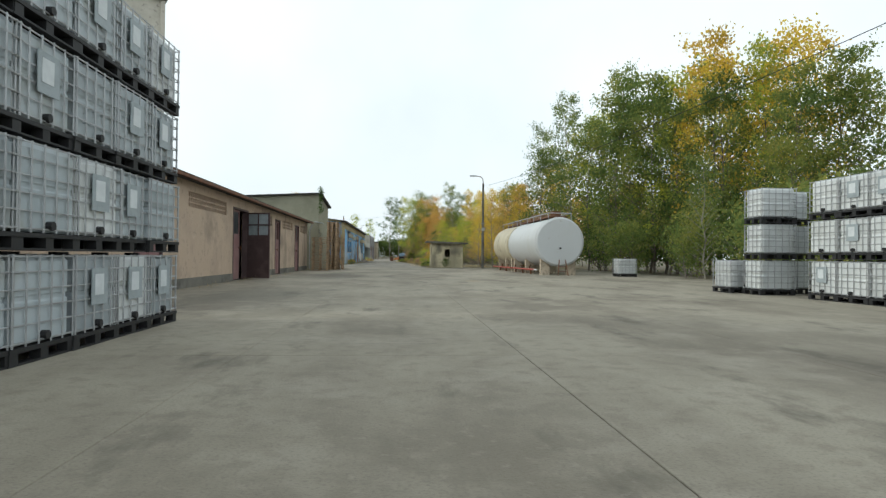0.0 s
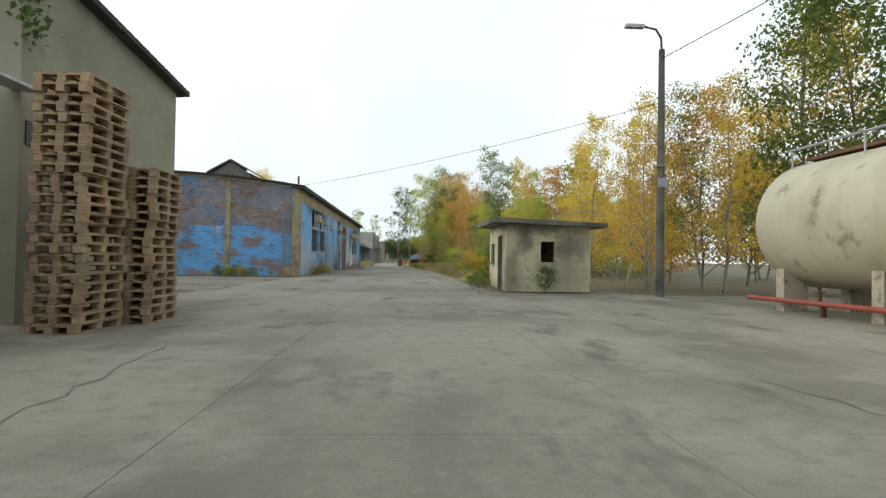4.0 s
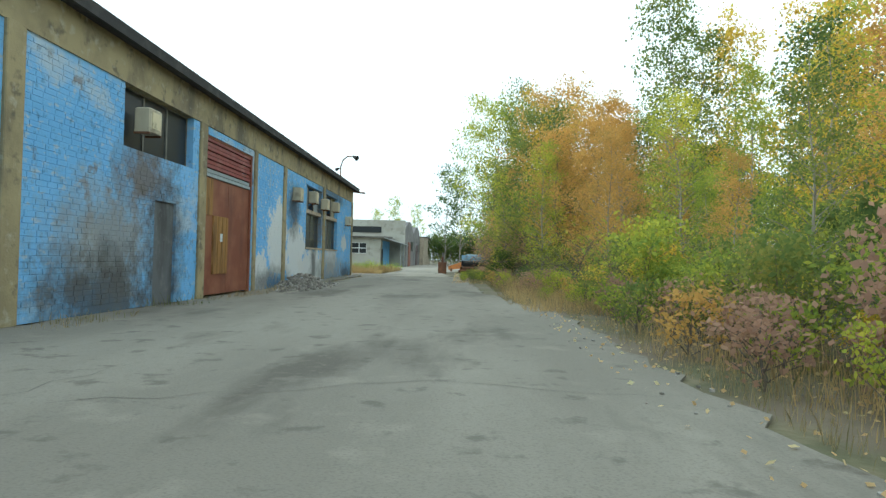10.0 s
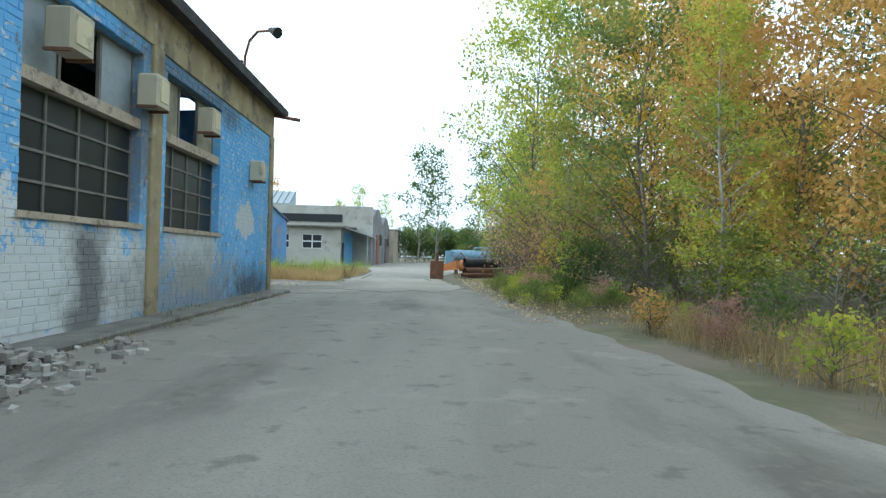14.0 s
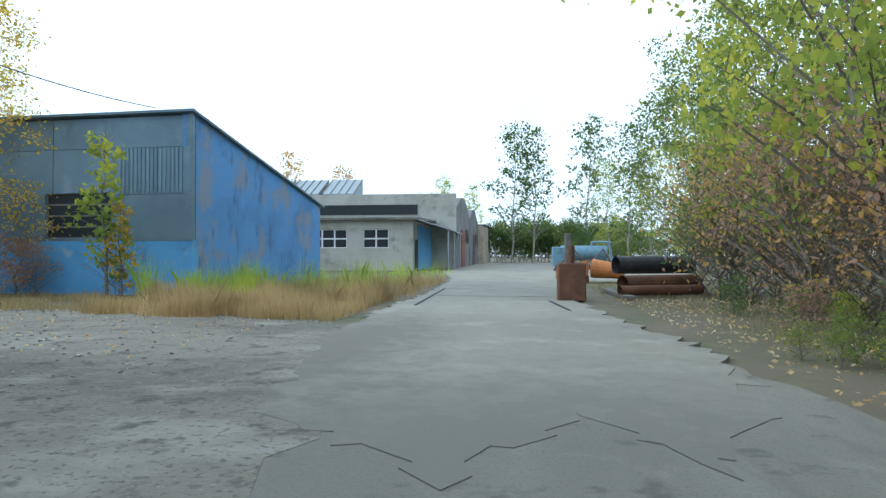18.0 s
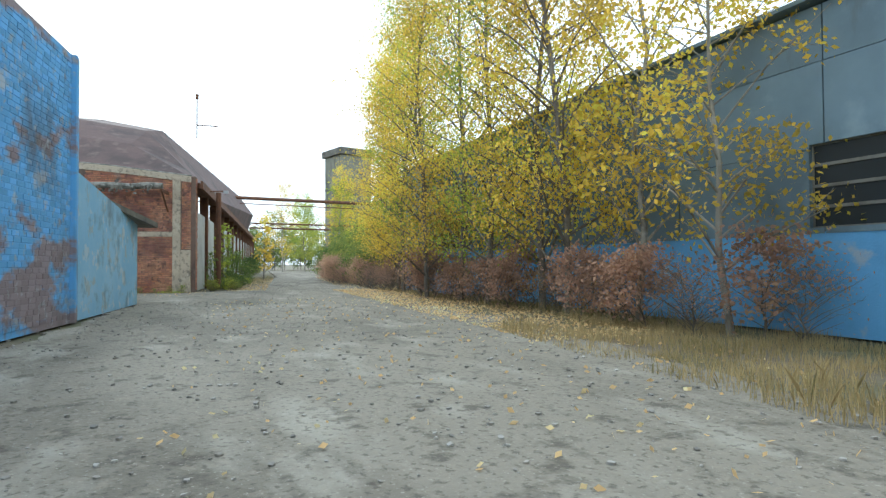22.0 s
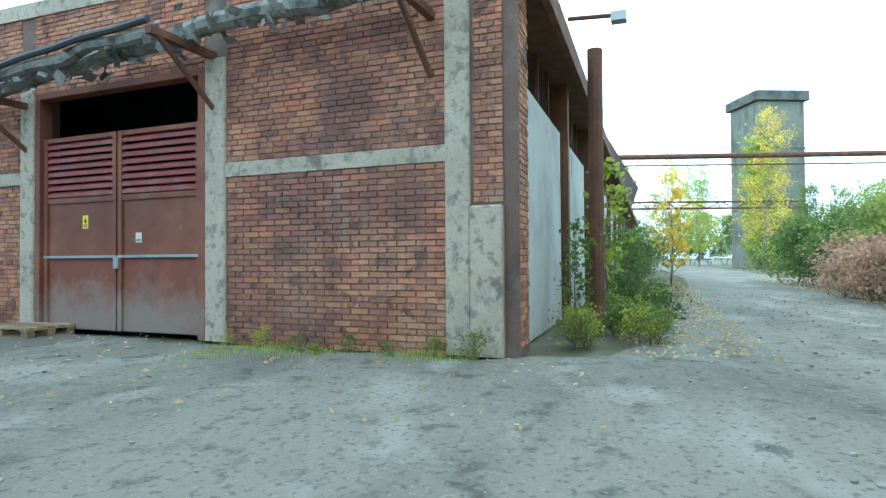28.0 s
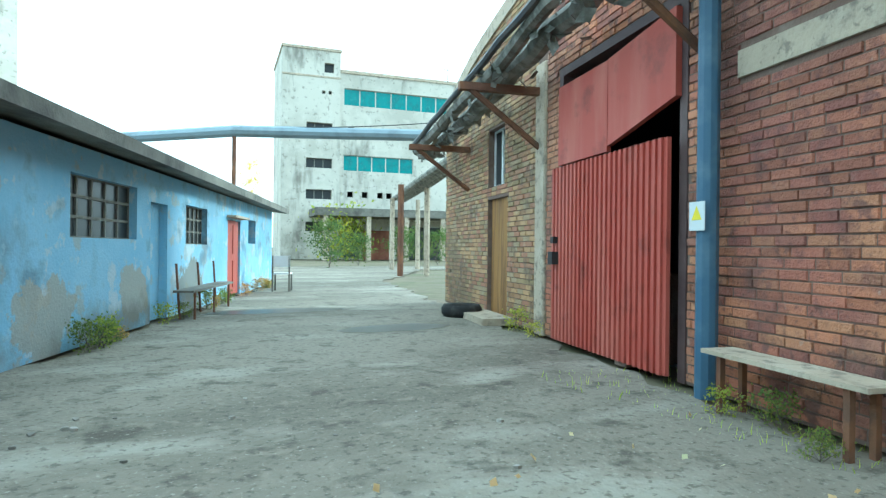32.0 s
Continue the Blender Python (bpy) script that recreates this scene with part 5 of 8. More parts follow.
# ---- stacked plastic tank containers ----
def ibc(mat, label, plate):
    """A caged liquid container on its pallet, 1.0 by 1.2 by 1.16 m, its front to -y."""
    t = thing("ibc_container", label, "ibc tank", (0, 0, 0), "stacked ibc containers")
    g, c = Geo(), 0.09
    rings = []
    for z, k in ((0.19, 0.03), (0.23, 0.0), (0.62, 0.0), (0.64, 0.012), (0.68, 0.012), (0.70, 0.0), (1.05, 0.0), (1.11, 0.04)):
        a, b, d, e = -0.46 + k, 0.46 - k, -0.56 + k, 0.56 - k
        rings.append(g.put([(a + c, d, z), (b - c, d, z), (b - 0.03, d + 0.03, z), (b, d + c, z), (b, e - c, z), (b - 0.03, e - 0.03, z), (b - c, e, z), (a + c, e, z), (a + 0.03, e - 0.03, z), (a, e - c, z), (a, d + c, z), (a + 0.03, d + 0.03, z)]))
    for r, s in zip(rings, rings[1:]):
        g.f += [(r + k, r + (k + 1) % 12, s + (k + 1) % 12, s + k) for k in range(12)]
    g.f += [tuple(range(rings[-1], rings[-1] + 12))]
    part("bottle", g, mat, t)
    part("cap", Geo().tube((0, 0, 1.1), (0, 0, 1.15), 0.11, 12), "black", t)
    cage = Geo()
    for z in (0.22, 0.4, 0.58, 0.76, 0.94, 1.1):
        cage.path([(-0.49, -0.59, z), (0.49, -0.59, z), (0.49, 0.59, z), (-0.49, 0.59, z), (-0.49, -0.59, z)], 0.011, 5)
    for k in range(5):
        x = -0.47 + 0.94 * k / 4
        for y in (-0.59, 0.59):
            cage.tube((x, y, 0.18), (x, y, 1.12), 0.011, 5, caps=False)
    for k in range(6):
        y = -0.56 + 1.12 * k / 5
        for x in (-0.49, 0.49):
            cage.tube((x, y, 0.18), (x, y, 1.12), 0.011, 5, caps=False)
    part("cage", cage, "steel", t)
    pal = Geo()
    for x in (-0.43, 0.0, 0.43):
        for y in (-0.52, 0.0, 0.52):
            pal.box(x - 0.06, x + 0.06, y - 0.07, y + 0.07, 0.02, 0.13)
        pal.box(x - 0.06, x + 0.06, -0.6, 0.6, 0.0, 0.02)
    pal.box(-0.5, 0.5, -0.6, 0.6, 0.13, 0.175)
    part("pallet", pal, "black", t)
    if plate:
        lab = part("label_plate", Geo().box(-0.2, 0.22, -0.612, -0.602, 0.5, 0.95), "plate", t)
        part("sticker", Geo().box(-0.13, 0.1, -0.617, -0.612, 0.62, 0.88), "paper", lab)
        lab = part("label_plate", Geo().box(0.502, 0.512, -0.22, 0.2, 0.5, 0.95), "plate", t)
        part("sticker", Geo().box(0.512, 0.517, -0.15, 0.08, 0.62, 0.88), "paper", lab)
    part("valve", Geo().tube((0, -0.5, 0.24), (0, -0.63, 0.24), 0.05, 8).box(-0.07, 0.07, -0.64, -0.6, 0.22, 0.28), "black", t)
    part("valve", Geo().tube((0.46, 0, 0.26), (0.53, 0, 0.26), 0.05, 8), "black", t)
    return t

ibcs = [ibc("ibc_grey", "caged grey-white liquid container with label plate", True), ibc("ibc_grey", "caged grey-white liquid container, stacked", False), ibc("ibc_white", "caged white liquid container with label plate", True), ibc("ibc_white", "caged white liquid container on black pallet", False)]
spots, r3 = [], random.Random(4)
for c in range(9):
    for k in range(5 if c > 1 else 4):
        spots.append((-13.22, 22.5 - c * 1.075, k, 0, r3.choice((0, 0, 1, 2)), 0.03))
for c in range(5):
    spots.append((-14.4, 22.5 - c * 1.075, 3, 0, 1, 0.02))
    for k in range(3):
        spots.append((-14.4, 22.5 - c * 1.075, k, 0, 1, 0.02))
for c in range(5):
    for k in range(3):
        spots.append((3.6, 29.0 - c * 1.12, k, 180, r3.choice((2, 3, 2)), 0.04))
        if c < 3:
            spots.append((4.85, 29.0 - c * 1.12, k, 180, 3, 0.03))
for x, y, n, turn in ((3.15, 31.6, 3, 90), (2.75, 32.9, 1, 0), (4.3, 32.5, 3, 90)):
    for k in range(n):
        spots.append((x, y, k, turn, 3, 0.03))
spots.append((5.1, 49.6, 0, 90, 3, 0))
used = set()
for x, y, k, turn, kind_, j in spots:
    m = pose(x + r3.uniform(-j, j), y + r3.uniform(-j, j), 1.163 * k, 0, 0, turn + r3.uniform(-1, 1))
    if kind_ not in used:
        used.add(kind_)
        ibcs[kind_].matrix_basis = m
    else:
        copy_thing(ibcs[kind_], m)

# ---- stacks of wooden pallets ----
def wood_pallet(label="weathered wooden pallet in a tall stack", group="stacked pallets"):
    """A flat pallet, 1.2 by 0.8 by 0.144 m."""
    t = thing("wooden_pallet", label, "pallet", (0, 0, 0), group)
    for k in range(5):
        y = -0.34 + 0.17 * k
        part("deck_board", Geo().box(-0.6, 0.6, y - 0.06, y + 0.06, 0.122, 0.144), "pallet_wood", t)
    for x in (-0.53, 0, 0.53):
        part("stringer", Geo().box(x - 0.07, x + 0.07, -0.4, 0.4, 0.1, 0.122), "pallet_wood", t)
        for y in (-0.33, 0, 0.33):
            part("block", Geo().box(x - 0.07, x + 0.07, y - 0.06, y + 0.06, 0.022, 0.1), "pallet_wood", t)
    for y in (-0.33, 0, 0.33):
        part("bottom_board", Geo().box(-0.6, 0.6, y - 0.06, y + 0.06, 0, 0.022), "pallet_wood", t)
    return t
p0, first = wood_pallet(), True
r4 = random.Random(9)
for x, y, n, turn in ((-14.85, 58.5, 17, 3), (-14.3, 61.6, 26, 88), (-13.95, 63.0, 18, 92)):
    for k in range(n):
        m = pose(x + r4.uniform(-0.04, 0.04) + 0.003 * k, y + r4.uniform(-0.04, 0.04), 0.145 * k, 0, 0, turn + r4.uniform(-2.5, 2.5))
        if first:
            p0.matrix_basis, first = m, False
        else:
            copy_thing(p0, m)

for y, n in ((55.2, 2), (57.0, 3), (58.9, 2), (63.6, 2)):
    for k in range(n):
        copy_thing(p0, pose(tx(y) + r4.uniform(-0.1, 0.1), y, TZ + TR + 0.1 + 0.145 * k, 0, 0, 88 + r4.uniform(-8, 8)))

# ---- arched red brick hall ----
C0, FD, FN = (-47.0, 140.2, 0), (-0.25, -0.968), (0.968, -0.25)
ff = (C0, FD, FN)
brick_hall = thing("brick_hall", "old red brick hall with arched gable and sheet gates", "building", (-54, 132, 0))
PROF = [(0, 4.75), (3, 5.1), (6, 5.35), (9, 5.4), (11, 5.38), (13.5, 5.2), (15.2, 5.0), (17.2, 4.72), (18.7, 4.3), (19.3, 3.95)]
VAULT = [6.3, 8.3, 8.8, 8.9, 8.4, 7.8, 7.3, 6.9, 6.3, 5.4]
def top(u):
    for (a, za), (b, zb) in zip(PROF, PROF[1:]):
        if u <= b:
            return za + (zb - za) * max(0, u - a) / (b - a)
    return PROF[-1][1]
fh = [(4.42, 8.0, 0, 3.9), (11.2, 13.7, 0, 3.35), (15.55, 16.5, 0, 1.95), (15.7, 16.5, 2.15, 3.1)]
part("wall", Geo(ff).wall(0, 19.3, 0, 3.9, -0.4, 0, fh), "mortar", brick_hall, "dark mortar core of the brick gable")
part("gable", Geo(ff).plate([(0, 3.9), (19.3, 3.9)] + [(u, z) for u, z in PROF[::-1]], -0.4, 0), "mortar", brick_hall)
part("end_wall", Geo(ff).box(19.0, 19.3, -12, -0.4, 0, 3.9), "brick_rows", brick_hall)
cols = [(0.4, 0.72), (4.03, 4.4), (8.02, 8.35), (14.1, 14.4)]
beams = [(0.72, 4.03, 2.3, 2.5), (8.35, 10.6, 2.42, 2.62)]
fsolid = fh + [(a, b, 0, 9) for a, b in cols] + beams
part("brickwork", Geo(ff).bricks(0.72, 4.42, 4.03, 5.9, 0, fsolid, long=0.25, high=0.076, gap=0.011, proud=0.012, rng=random.Random(31), top=lambda u: top(u) - 0.1), "brick_rows", brick_hall, kind="stuff")
part("brickwork", Geo(ff).bricks(4.42, 14.1, 0.02, 6.0, 0, fsolid, long=0.25, high=0.076, gap=0.011, proud=0.012, rng=random.Random(32), top=lambda u: top(u) - 0.1), "brick_rows", brick_hall, kind="stuff")
part("brickwork", Geo(ff).bricks(14.4, 19.3, 0.02, 6.0, 0, fsolid, long=0.25, high=0.076, gap=0.011, proud=0.012, rng=random.Random(35), top=lambda u: top(u) - 0.1), "brick_ochre", brick_hall, "yellowed brickwork round the plank door", kind="stuff")
part("brickwork", Geo(ff).bricks(0.72, 4.06, 2.505, 4.06, 0, fsolid, long=0.25, high=0.076, gap=0.011, proud=0.012, rng=random.Random(33)), "brick_rows", brick_hall, kind="stuff")
part("brickwork", Geo(ff).bricks(0.0, 0.37, 1.78, 4.7, 0, long=0.185, high=0.076, gap=0.011, proud=0.012, rng=random.Random(34)), "brick_rows", brick_hall, kind="stuff")
for a, b in cols:
    part("column", Geo(ff).soft(a, b, -0.05, 0.05, 0, top(a) - 0.06 if a < 1 else (4.0 if a < 9 else 3.6), 0.02), "concrete", brick_hall, "spalled concrete column")
for a, b, z0, z1 in beams:
    part("tie_beam", Geo(ff).box(a, b, -0.05, 0.03, z0, z1), "concrete", brick_hall, "spalled concrete tie beam")
part("corner_pier", Geo(ff).soft(0.0, 0.4, -0.05, 0.09, 0, 1.75, 0.02), "concrete", brick_hall, "patched concrete corner")
arc = [k * 0.6 for k in range(33)] + [19.3]
part("coping", Geo(ff).plate([(u, top(u) - 0.2) for u in arc] + [(u, top(u) + 0.05) for u in arc[::-1]], -0.3, 0.04), "concrete", brick_hall, "pale stained concrete coping along the arched gable")
part("roof_edge", Geo(ff).path([(u, -0.1, top(u) + 0.07) for u in arc], 0.05, 6), "lagging", brick_hall, "dark torn roofing felt edge")
g = Geo(ff)
rows_ = []
for w, f in ((-0.25, 0.0), (-2.5, 0.45), (-5.0, 0.8), (-8.0, 1.0), (-40.0, 1.0)):
    rows_.append(g.put([(-0.1 if w > -1 else -0.32 - 0.0627 * w, w, 4.62)] + [(u + (1.6 * f if k == 0 else 0), w, z + (v - z) * f) for k, ((u, z), v) in enumerate(zip(PROF, VAULT))] + [(19.3, w, 3.7)]))
n = len(PROF) + 2
for a, b in zip(rows_, rows_[1:]):
    g.f += [(a + k, a + k + 1, b + k + 1, b + k) for k in range(n - 1)]
part("roof", g, "roof_sheet", brick_hall, "rusty brown vault rising behind the parapet")
# dark sheets close the hall; their colour stands for the shade inside
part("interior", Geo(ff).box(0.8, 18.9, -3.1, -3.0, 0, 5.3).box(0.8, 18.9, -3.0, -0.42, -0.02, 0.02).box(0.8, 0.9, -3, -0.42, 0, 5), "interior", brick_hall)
# main gate: slatted tops over sheet leaves
gt = part("gate", Geo(ff).wall(4.42, 8.0, 0, 3.9, -0.2, 0.02, [(4.54, 7.9, -1, 3.8)]), "brown_gate", brick_hall, "large red-brown steel gate with slatted top")
for a, b in ((4.56, 6.2), (6.24, 7.88)):
    lf = part("gate_leaf", Geo(ff).box(a, b, -0.13, -0.08, 0.06, 2.1).box(a, a + 0.08, -0.14, -0.04, 0.06, 3.15).box(b - 0.08, b, -0.14, -0.04, 0.06, 3.15).box(a, b, -0.14, -0.05, 2.08, 2.16).box(a, b, -0.14, -0.05, 3.08, 3.15), "brown_gate", gt)
    part("bar", Geo(ff).box(a, b, -0.08, -0.03, 1.19, 1.23), "steel", lf, "bright worn cross bar")
    for k in range(8):
        z = 2.18 + 0.113 * k
        part("slat", Geo(ff).prism([(a + 0.08, -0.12), (b - 0.08, -0.12), (b - 0.08, -0.05), (a + 0.08, -0.05)], [z + 0.05, z + 0.05, z, z], [z + 0.1, z + 0.1, z + 0.055, z + 0.055]), "red_slats", lf)
part("padlock", Geo(ff).box(6.16, 6.26, -0.06, -0.01, 1.02, 1.2), "steel", gt)
def notice(u, z, w, h, mat, mark):
    n = thing("warning_sign", "small faded warning notice on the gate", "sign", (-48, 135, z), "warning notices")
    part("plate", Geo(ff).box(u - w / 2, u + w / 2, -0.079, -0.074, z, z + h), mat, n)
    part("symbol", Geo(ff).face([(u - w * 0.28, -0.0735, z + h * 0.45), (u + w * 0.28, -0.0735, z + h * 0.45), (u, -0.0735, z + h * 0.85)]), mark, n)
    part("text_bar", Geo(ff).box(u - w * 0.35, u + w * 0.35, -0.0738, -0.0732, z + h * 0.12, z + h * 0.2).box(u - w * 0.35, u + w * 0.35, -0.0738, -0.0732, z + h * 0.26, z + h * 0.33), "black", n)
notice(6.95, 1.66, 0.12, 0.21, "yellow", "black")
notice(5.8, 1.42, 0.12, 0.15, "paper", "yellow")
# red sheet doors further along
rd = part("red_door", Geo(ff).wall(11.2, 13.7, 0, 3.35, -0.3, 0.02, [(11.3, 13.6, -1, 3.25)]), "dark_maroon", brick_hall, "red corrugated steel double door, one panel tilted")
lf = part("door_leaf", Geo(ff).box(11.3, 13.62, 0.1, 0.14, 0.05, 2.1), "red_gate", rd)
for k in range(24):
    u = 11.35 + k * 0.095
    part("rib", Geo(ff).box(u, u + 0.045, 0.14, 0.165, 0.05, 2.1), "red_gate", lf)
part("upper_panel", Geo(ff).box(12.45, 13.62, 0.02, 0.07, 2.15, 3.1), "red_gate", rd)
part("upper_panel", Geo(ff).prism([(11.28, 0.02), (12.42, 0.02), (12.42, 0.08), (11.28, 0.08)], [2.45, 2.2, 2.2, 2.45], [3.22, 3.1, 3.1, 3.22]), "red_gate", rd)
part("latch", Geo(ff).box(13.4, 13.52, 0.16, 0.24, 0.95, 1.1).box(13.42, 13.5, 0.16, 0.22, 1.2, 1.28), "black", rd)
part("plank_door", Geo(ff).box(15.58, 16.47, -0.12, -0.06, 0.05, 1.95), "ochre_wood", brick_hall, "ochre wooden plank door")
window(brick_hall, ff, 15.7, 16.5, 2.15, 3.1, -0.1, 2, 1, "white_frame", "glass", 0.07)
part("door_step", Geo(ff).box(15.2, 16.9, 0.0, 0.5, 0, 0.1), "concrete", brick_hall)
dp = thing("drain_pipe", "dark blue steel pipe up the brick wall", "pipe", (-49.6, 129.6, 0))
part("pipe_run", Geo(ff).path([(10.75, 0.16, 0.0), (10.75, 0.16, 3.55), (10.72, 0.42, 3.7)], 0.085, 10), "blue_pipe", dp)
sg = part("warning_sign", Geo(ff).box(10.66, 10.84, 0.25, 0.256, 1.28, 1.5), "paper", dp, "small white and yellow sign")
part("symbol", Geo(ff).face([(10.69, 0.258, 1.36), (10.81, 0.258, 1.36), (10.75, 0.258, 1.47)]), "yellow", sg)
# pipe gallery on brackets along the gable
gal = thing("pipe_gallery", "sagging bundle of torn lagged pipes on steel brackets", "pipes", (-49, 130, 4.2))
rr = random.Random(14)
def gallery_z(u):
    return 4.3 - 0.08 * max(0, u - 3.5)
us = [1.0 + k * 0.6 for k in range(31)]
part("lagged_pipe", Geo(ff).path([(u, 0.45 + rr.uniform(-0.03, 0.03), gallery_z(u) + rr.uniform(-0.05, 0.05)) for u in us], 0.13, 9), "lagging", gal)
part("lagged_pipe", Geo(ff).path([(u, 0.72 + rr.uniform(-0.03, 0.03), gallery_z(u) + 0.02 + rr.uniform(-0.05, 0.05)) for u in us if u > 4], 0.09, 8), "lagging", gal)
part("thin_pipe", Geo(ff).path([(u, 0.84, gallery_z(u) + 0.12 + rr.uniform(-0.03, 0.03)) for u in us if u > 4], 0.05, 7), "dark_pipe", gal, "thin dark pipe")
for u in (0.9, 4.25, 8.2, 11.0, 14.3, 17.6):
    z = gallery_z(u) - 0.16
    part("bracket", Geo(ff).box(u - 0.05, u + 0.05, 0, 1.15, z - 0.1, z).path([(u, 0.02, z - 0.8), (u, 1.0, z - 0.08)], 0.04, 6), "rust", gal)
# side wall of white panels under the eave, open clerestory above
PD = Vector((-0.982, 0.19))
pf = ((-47.0, 140.28, 0), (PD.x, PD.y), (PD.y, -PD.x))
part("side_pier", Geo(pf).box(0.0, 0.5, -0.4, 0.1, 0, 4.8), "mortar", brick_hall, "brick corner pier")
part("brickwork", Geo(pf).bricks(0.0, 0.5, 0.1, 4.75, 0.1, long=0.25, high=0.076, gap=0.011, rng=random.Random(41), proud=0.012), "brick_rows", brick_hall, kind="stuff")
for k in range(14):
    a = 0.62 + k * 4.3
    part("white_panel", Geo(pf).box(a, a + 3.9, -0.25, -0.05, 0, 3.45), "white_panel", brick_hall, "flaking white wall panel")
    part("frame_column", Geo(pf).box(a + 3.98, a + 4.22, -0.3, 0.08, 0, 4.4), "rust", brick_hall, "rusty steel frame column")
    for j in range(4):
        part("clerestory_bar", Geo(pf).box(a + j * 1.05, a + j * 1.05 + 0.06, -0.2, -0.14, 3.45, 4.4), "rust", brick_hall)
part("back_wall", Geo(pf).box(0.6, 61, -12.2, -12, 0, 0.9), "mortar", brick_hall)
part("eave_beam", Geo(pf).box(0.55, 61, -0.3, 0.3, 4.4, 4.6).box(0.0, 61, 0.28, 0.38, 4.3, 4.62), "rust", brick_hall, "rusty eave beam with broken sheeting")
rail_p = thing("lamp_arm", "steel lamp arm on the eave", "lamp", (-51, 141, 4.5))
part("arm", Geo(pf).path([(1.4, 0.5, 4.35), (1.6, 1.1, 4.4)], 0.03, 6), "rust", rail_p)
part("lamp_head", Geo(pf).box(1.5, 1.68, 1.05, 1.25, 4.3, 4.42), "steel", rail_p)
stand = thing("pipe_post", "rusty red steel post beside the panel wall", "post", (-50.2, 141.6, 0))
part("post", Geo(pf).tube((3.2, 0.7, 0), (3.2, 0.7, 4.5), 0.12, 10), "rust", stand)
stack = thing("antenna", "thin steel mast on the hall roof", "mast", (-47.6, 139.8, 5.5))
part("mast", Geo(ff).tube((1.2, -7.6, 7.9), (1.2, -7.6, 10.2), 0.03, 6).tube((1.2, -7.6, 10.0), (1.2, -7.6, 10.25), 0.08, 8).path([(1.2, -7.6, 8.6), (0.0, -6.6, 8.35)], 0.03, 6), "rust", stack)

# ---- low blue outbuilding opposite the gate ----
low = thing("blue_outbuilding", "low blue plastered outbuilding with barred windows", "building", (-42, 126, 0))
LD = Vector((-10.2, -24.3)).normalized()
lf_ = ((-39.7, 138.3, 0), (LD.x, LD.y), (LD.y, -LD.x))
lw = [(14.1, 15.9, 1.2, 1.9), (18.0, 19.3, 1.15, 1.82), (16.4, 17.1, 0, 1.75), (20.9, 22.1, 0, 1.7), (4.5, 6.2, 1.25, 1.9), (23.0, 23.9, 1.2, 1.8)]
part("wall", Geo(lf_).wall(0, 26.4, 0, 2.2, -0.3, 0, lw), "low_blue", low)
part("back_wall", Geo(lf_).box(0, 26.4, -6, -5.7, 0, 2.9), "low_blue", low)
part("end_wall", Geo(lf_).box(26.1, 26.4, -5.7, -0.3, 0, 2.2), "low_blue", low)
part("wall", Geo().prism([(-39.7, 138.3), (-34.0, 137.2), (-34.0, 136.85), (-39.8, 137.95)], 0, [2.35, 3.1, 3.1, 2.35]), "low_blue", low, "north wall of faded blue plaster")
part("roof", Geo(lf_).prism([(-0.4, 0.45), (26.8, 0.45), (26.8, -6.4), (-0.4, -6.4)], [2.25, 2.15, 2.9, 3.15], [2.4, 2.3, 3.05, 3.3]), "dark_concrete", low, "sagging grey roof edge")
# one dark sheet behind the openings paints in the shade of the rooms
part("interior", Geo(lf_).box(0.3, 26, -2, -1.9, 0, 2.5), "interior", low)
for a, b, z0, z1 in (lw[0], lw[1], lw[4]):
    window(low, lf_, a, b, z0, z1, -0.1, 5, 3, "frame_wood", "glass", 0.035)
part("door", Geo(lf_).box(16.4, 17.1, -0.2, -0.12, 0, 1.75), "low_blue", low)
part("door", Geo(lf_).box(20.9, 22.1, -0.12, -0.05, 0.03, 1.7).box(21.0, 21.45, -0.05, -0.03, 0.2, 0.8).box(21.55, 22.0, -0.05, -0.03, 0.2, 0.8).box(21.0, 21.45, -0.05, -0.03, 0.95, 1.6).box(21.55, 22.0, -0.05, -0.03, 0.95, 1.6), "red_gate", low, "dark red panelled door")
part("awning_plate", Geo(lf_).box(20.8, 22.2, 0, 0.2, 1.75, 1.8), "concrete", low)

bench = thing("bench", "rough plank bench by the blue wall", "bench", (-46.5, 121, 0))
part("seat", Geo(lf_).box(16.7, 19.2, 0.22, 0.52, 0.42, 0.455), "frame_wood", bench)
for u in (16.9, 18.0, 19.0):
    part("leg", Geo(lf_).tube((u, 0.48, 0), (u, 0.48, 0.42), 0.02, 6), "rust", bench)
    part("leg", Geo(lf_).tube((u, 0.26, 0), (u, 0.2, 0.85), 0.02, 6), "rust", bench)
chair = thing("chair", "old white wooden chair by the blue wall", "chair", (-48.6, 116.5, 0))
part("seat", Geo(lf_).box(22.9, 23.35, 0.6, 1.05, 0.43, 0.47), "white_frame", chair)
part("backrest", Geo(lf_).box(22.9, 22.94, 0.6, 1.05, 0.62, 0.9), "white_frame", chair)
for u in (22.92, 23.33):
    for w in (0.62, 1.03):
        part("leg", Geo(lf_).box(u - 0.02, u + 0.02, w - 0.02, w + 0.02, 0, 0.9 if u < 23 else 0.43), "frame_wood", chair)
ob = thing("bench", "plank bench by the brick wall", "bench", (-49.2, 131.2, 0))
part("seat", Geo(ff).box(9.2, 10.5, 0.12, 0.4, 0.4, 0.43), "concrete", ob, "grey plank seat")
for u in (9.35, 10.35):
    part("leg", Geo(ff).box(u - 0.02, u + 0.02, 0.15, 0.19, 0, 0.4), "rust", ob)
    part("leg", Geo(ff).box(u - 0.02, u + 0.02, 0.33, 0.37, 0, 0.4), "rust", ob)
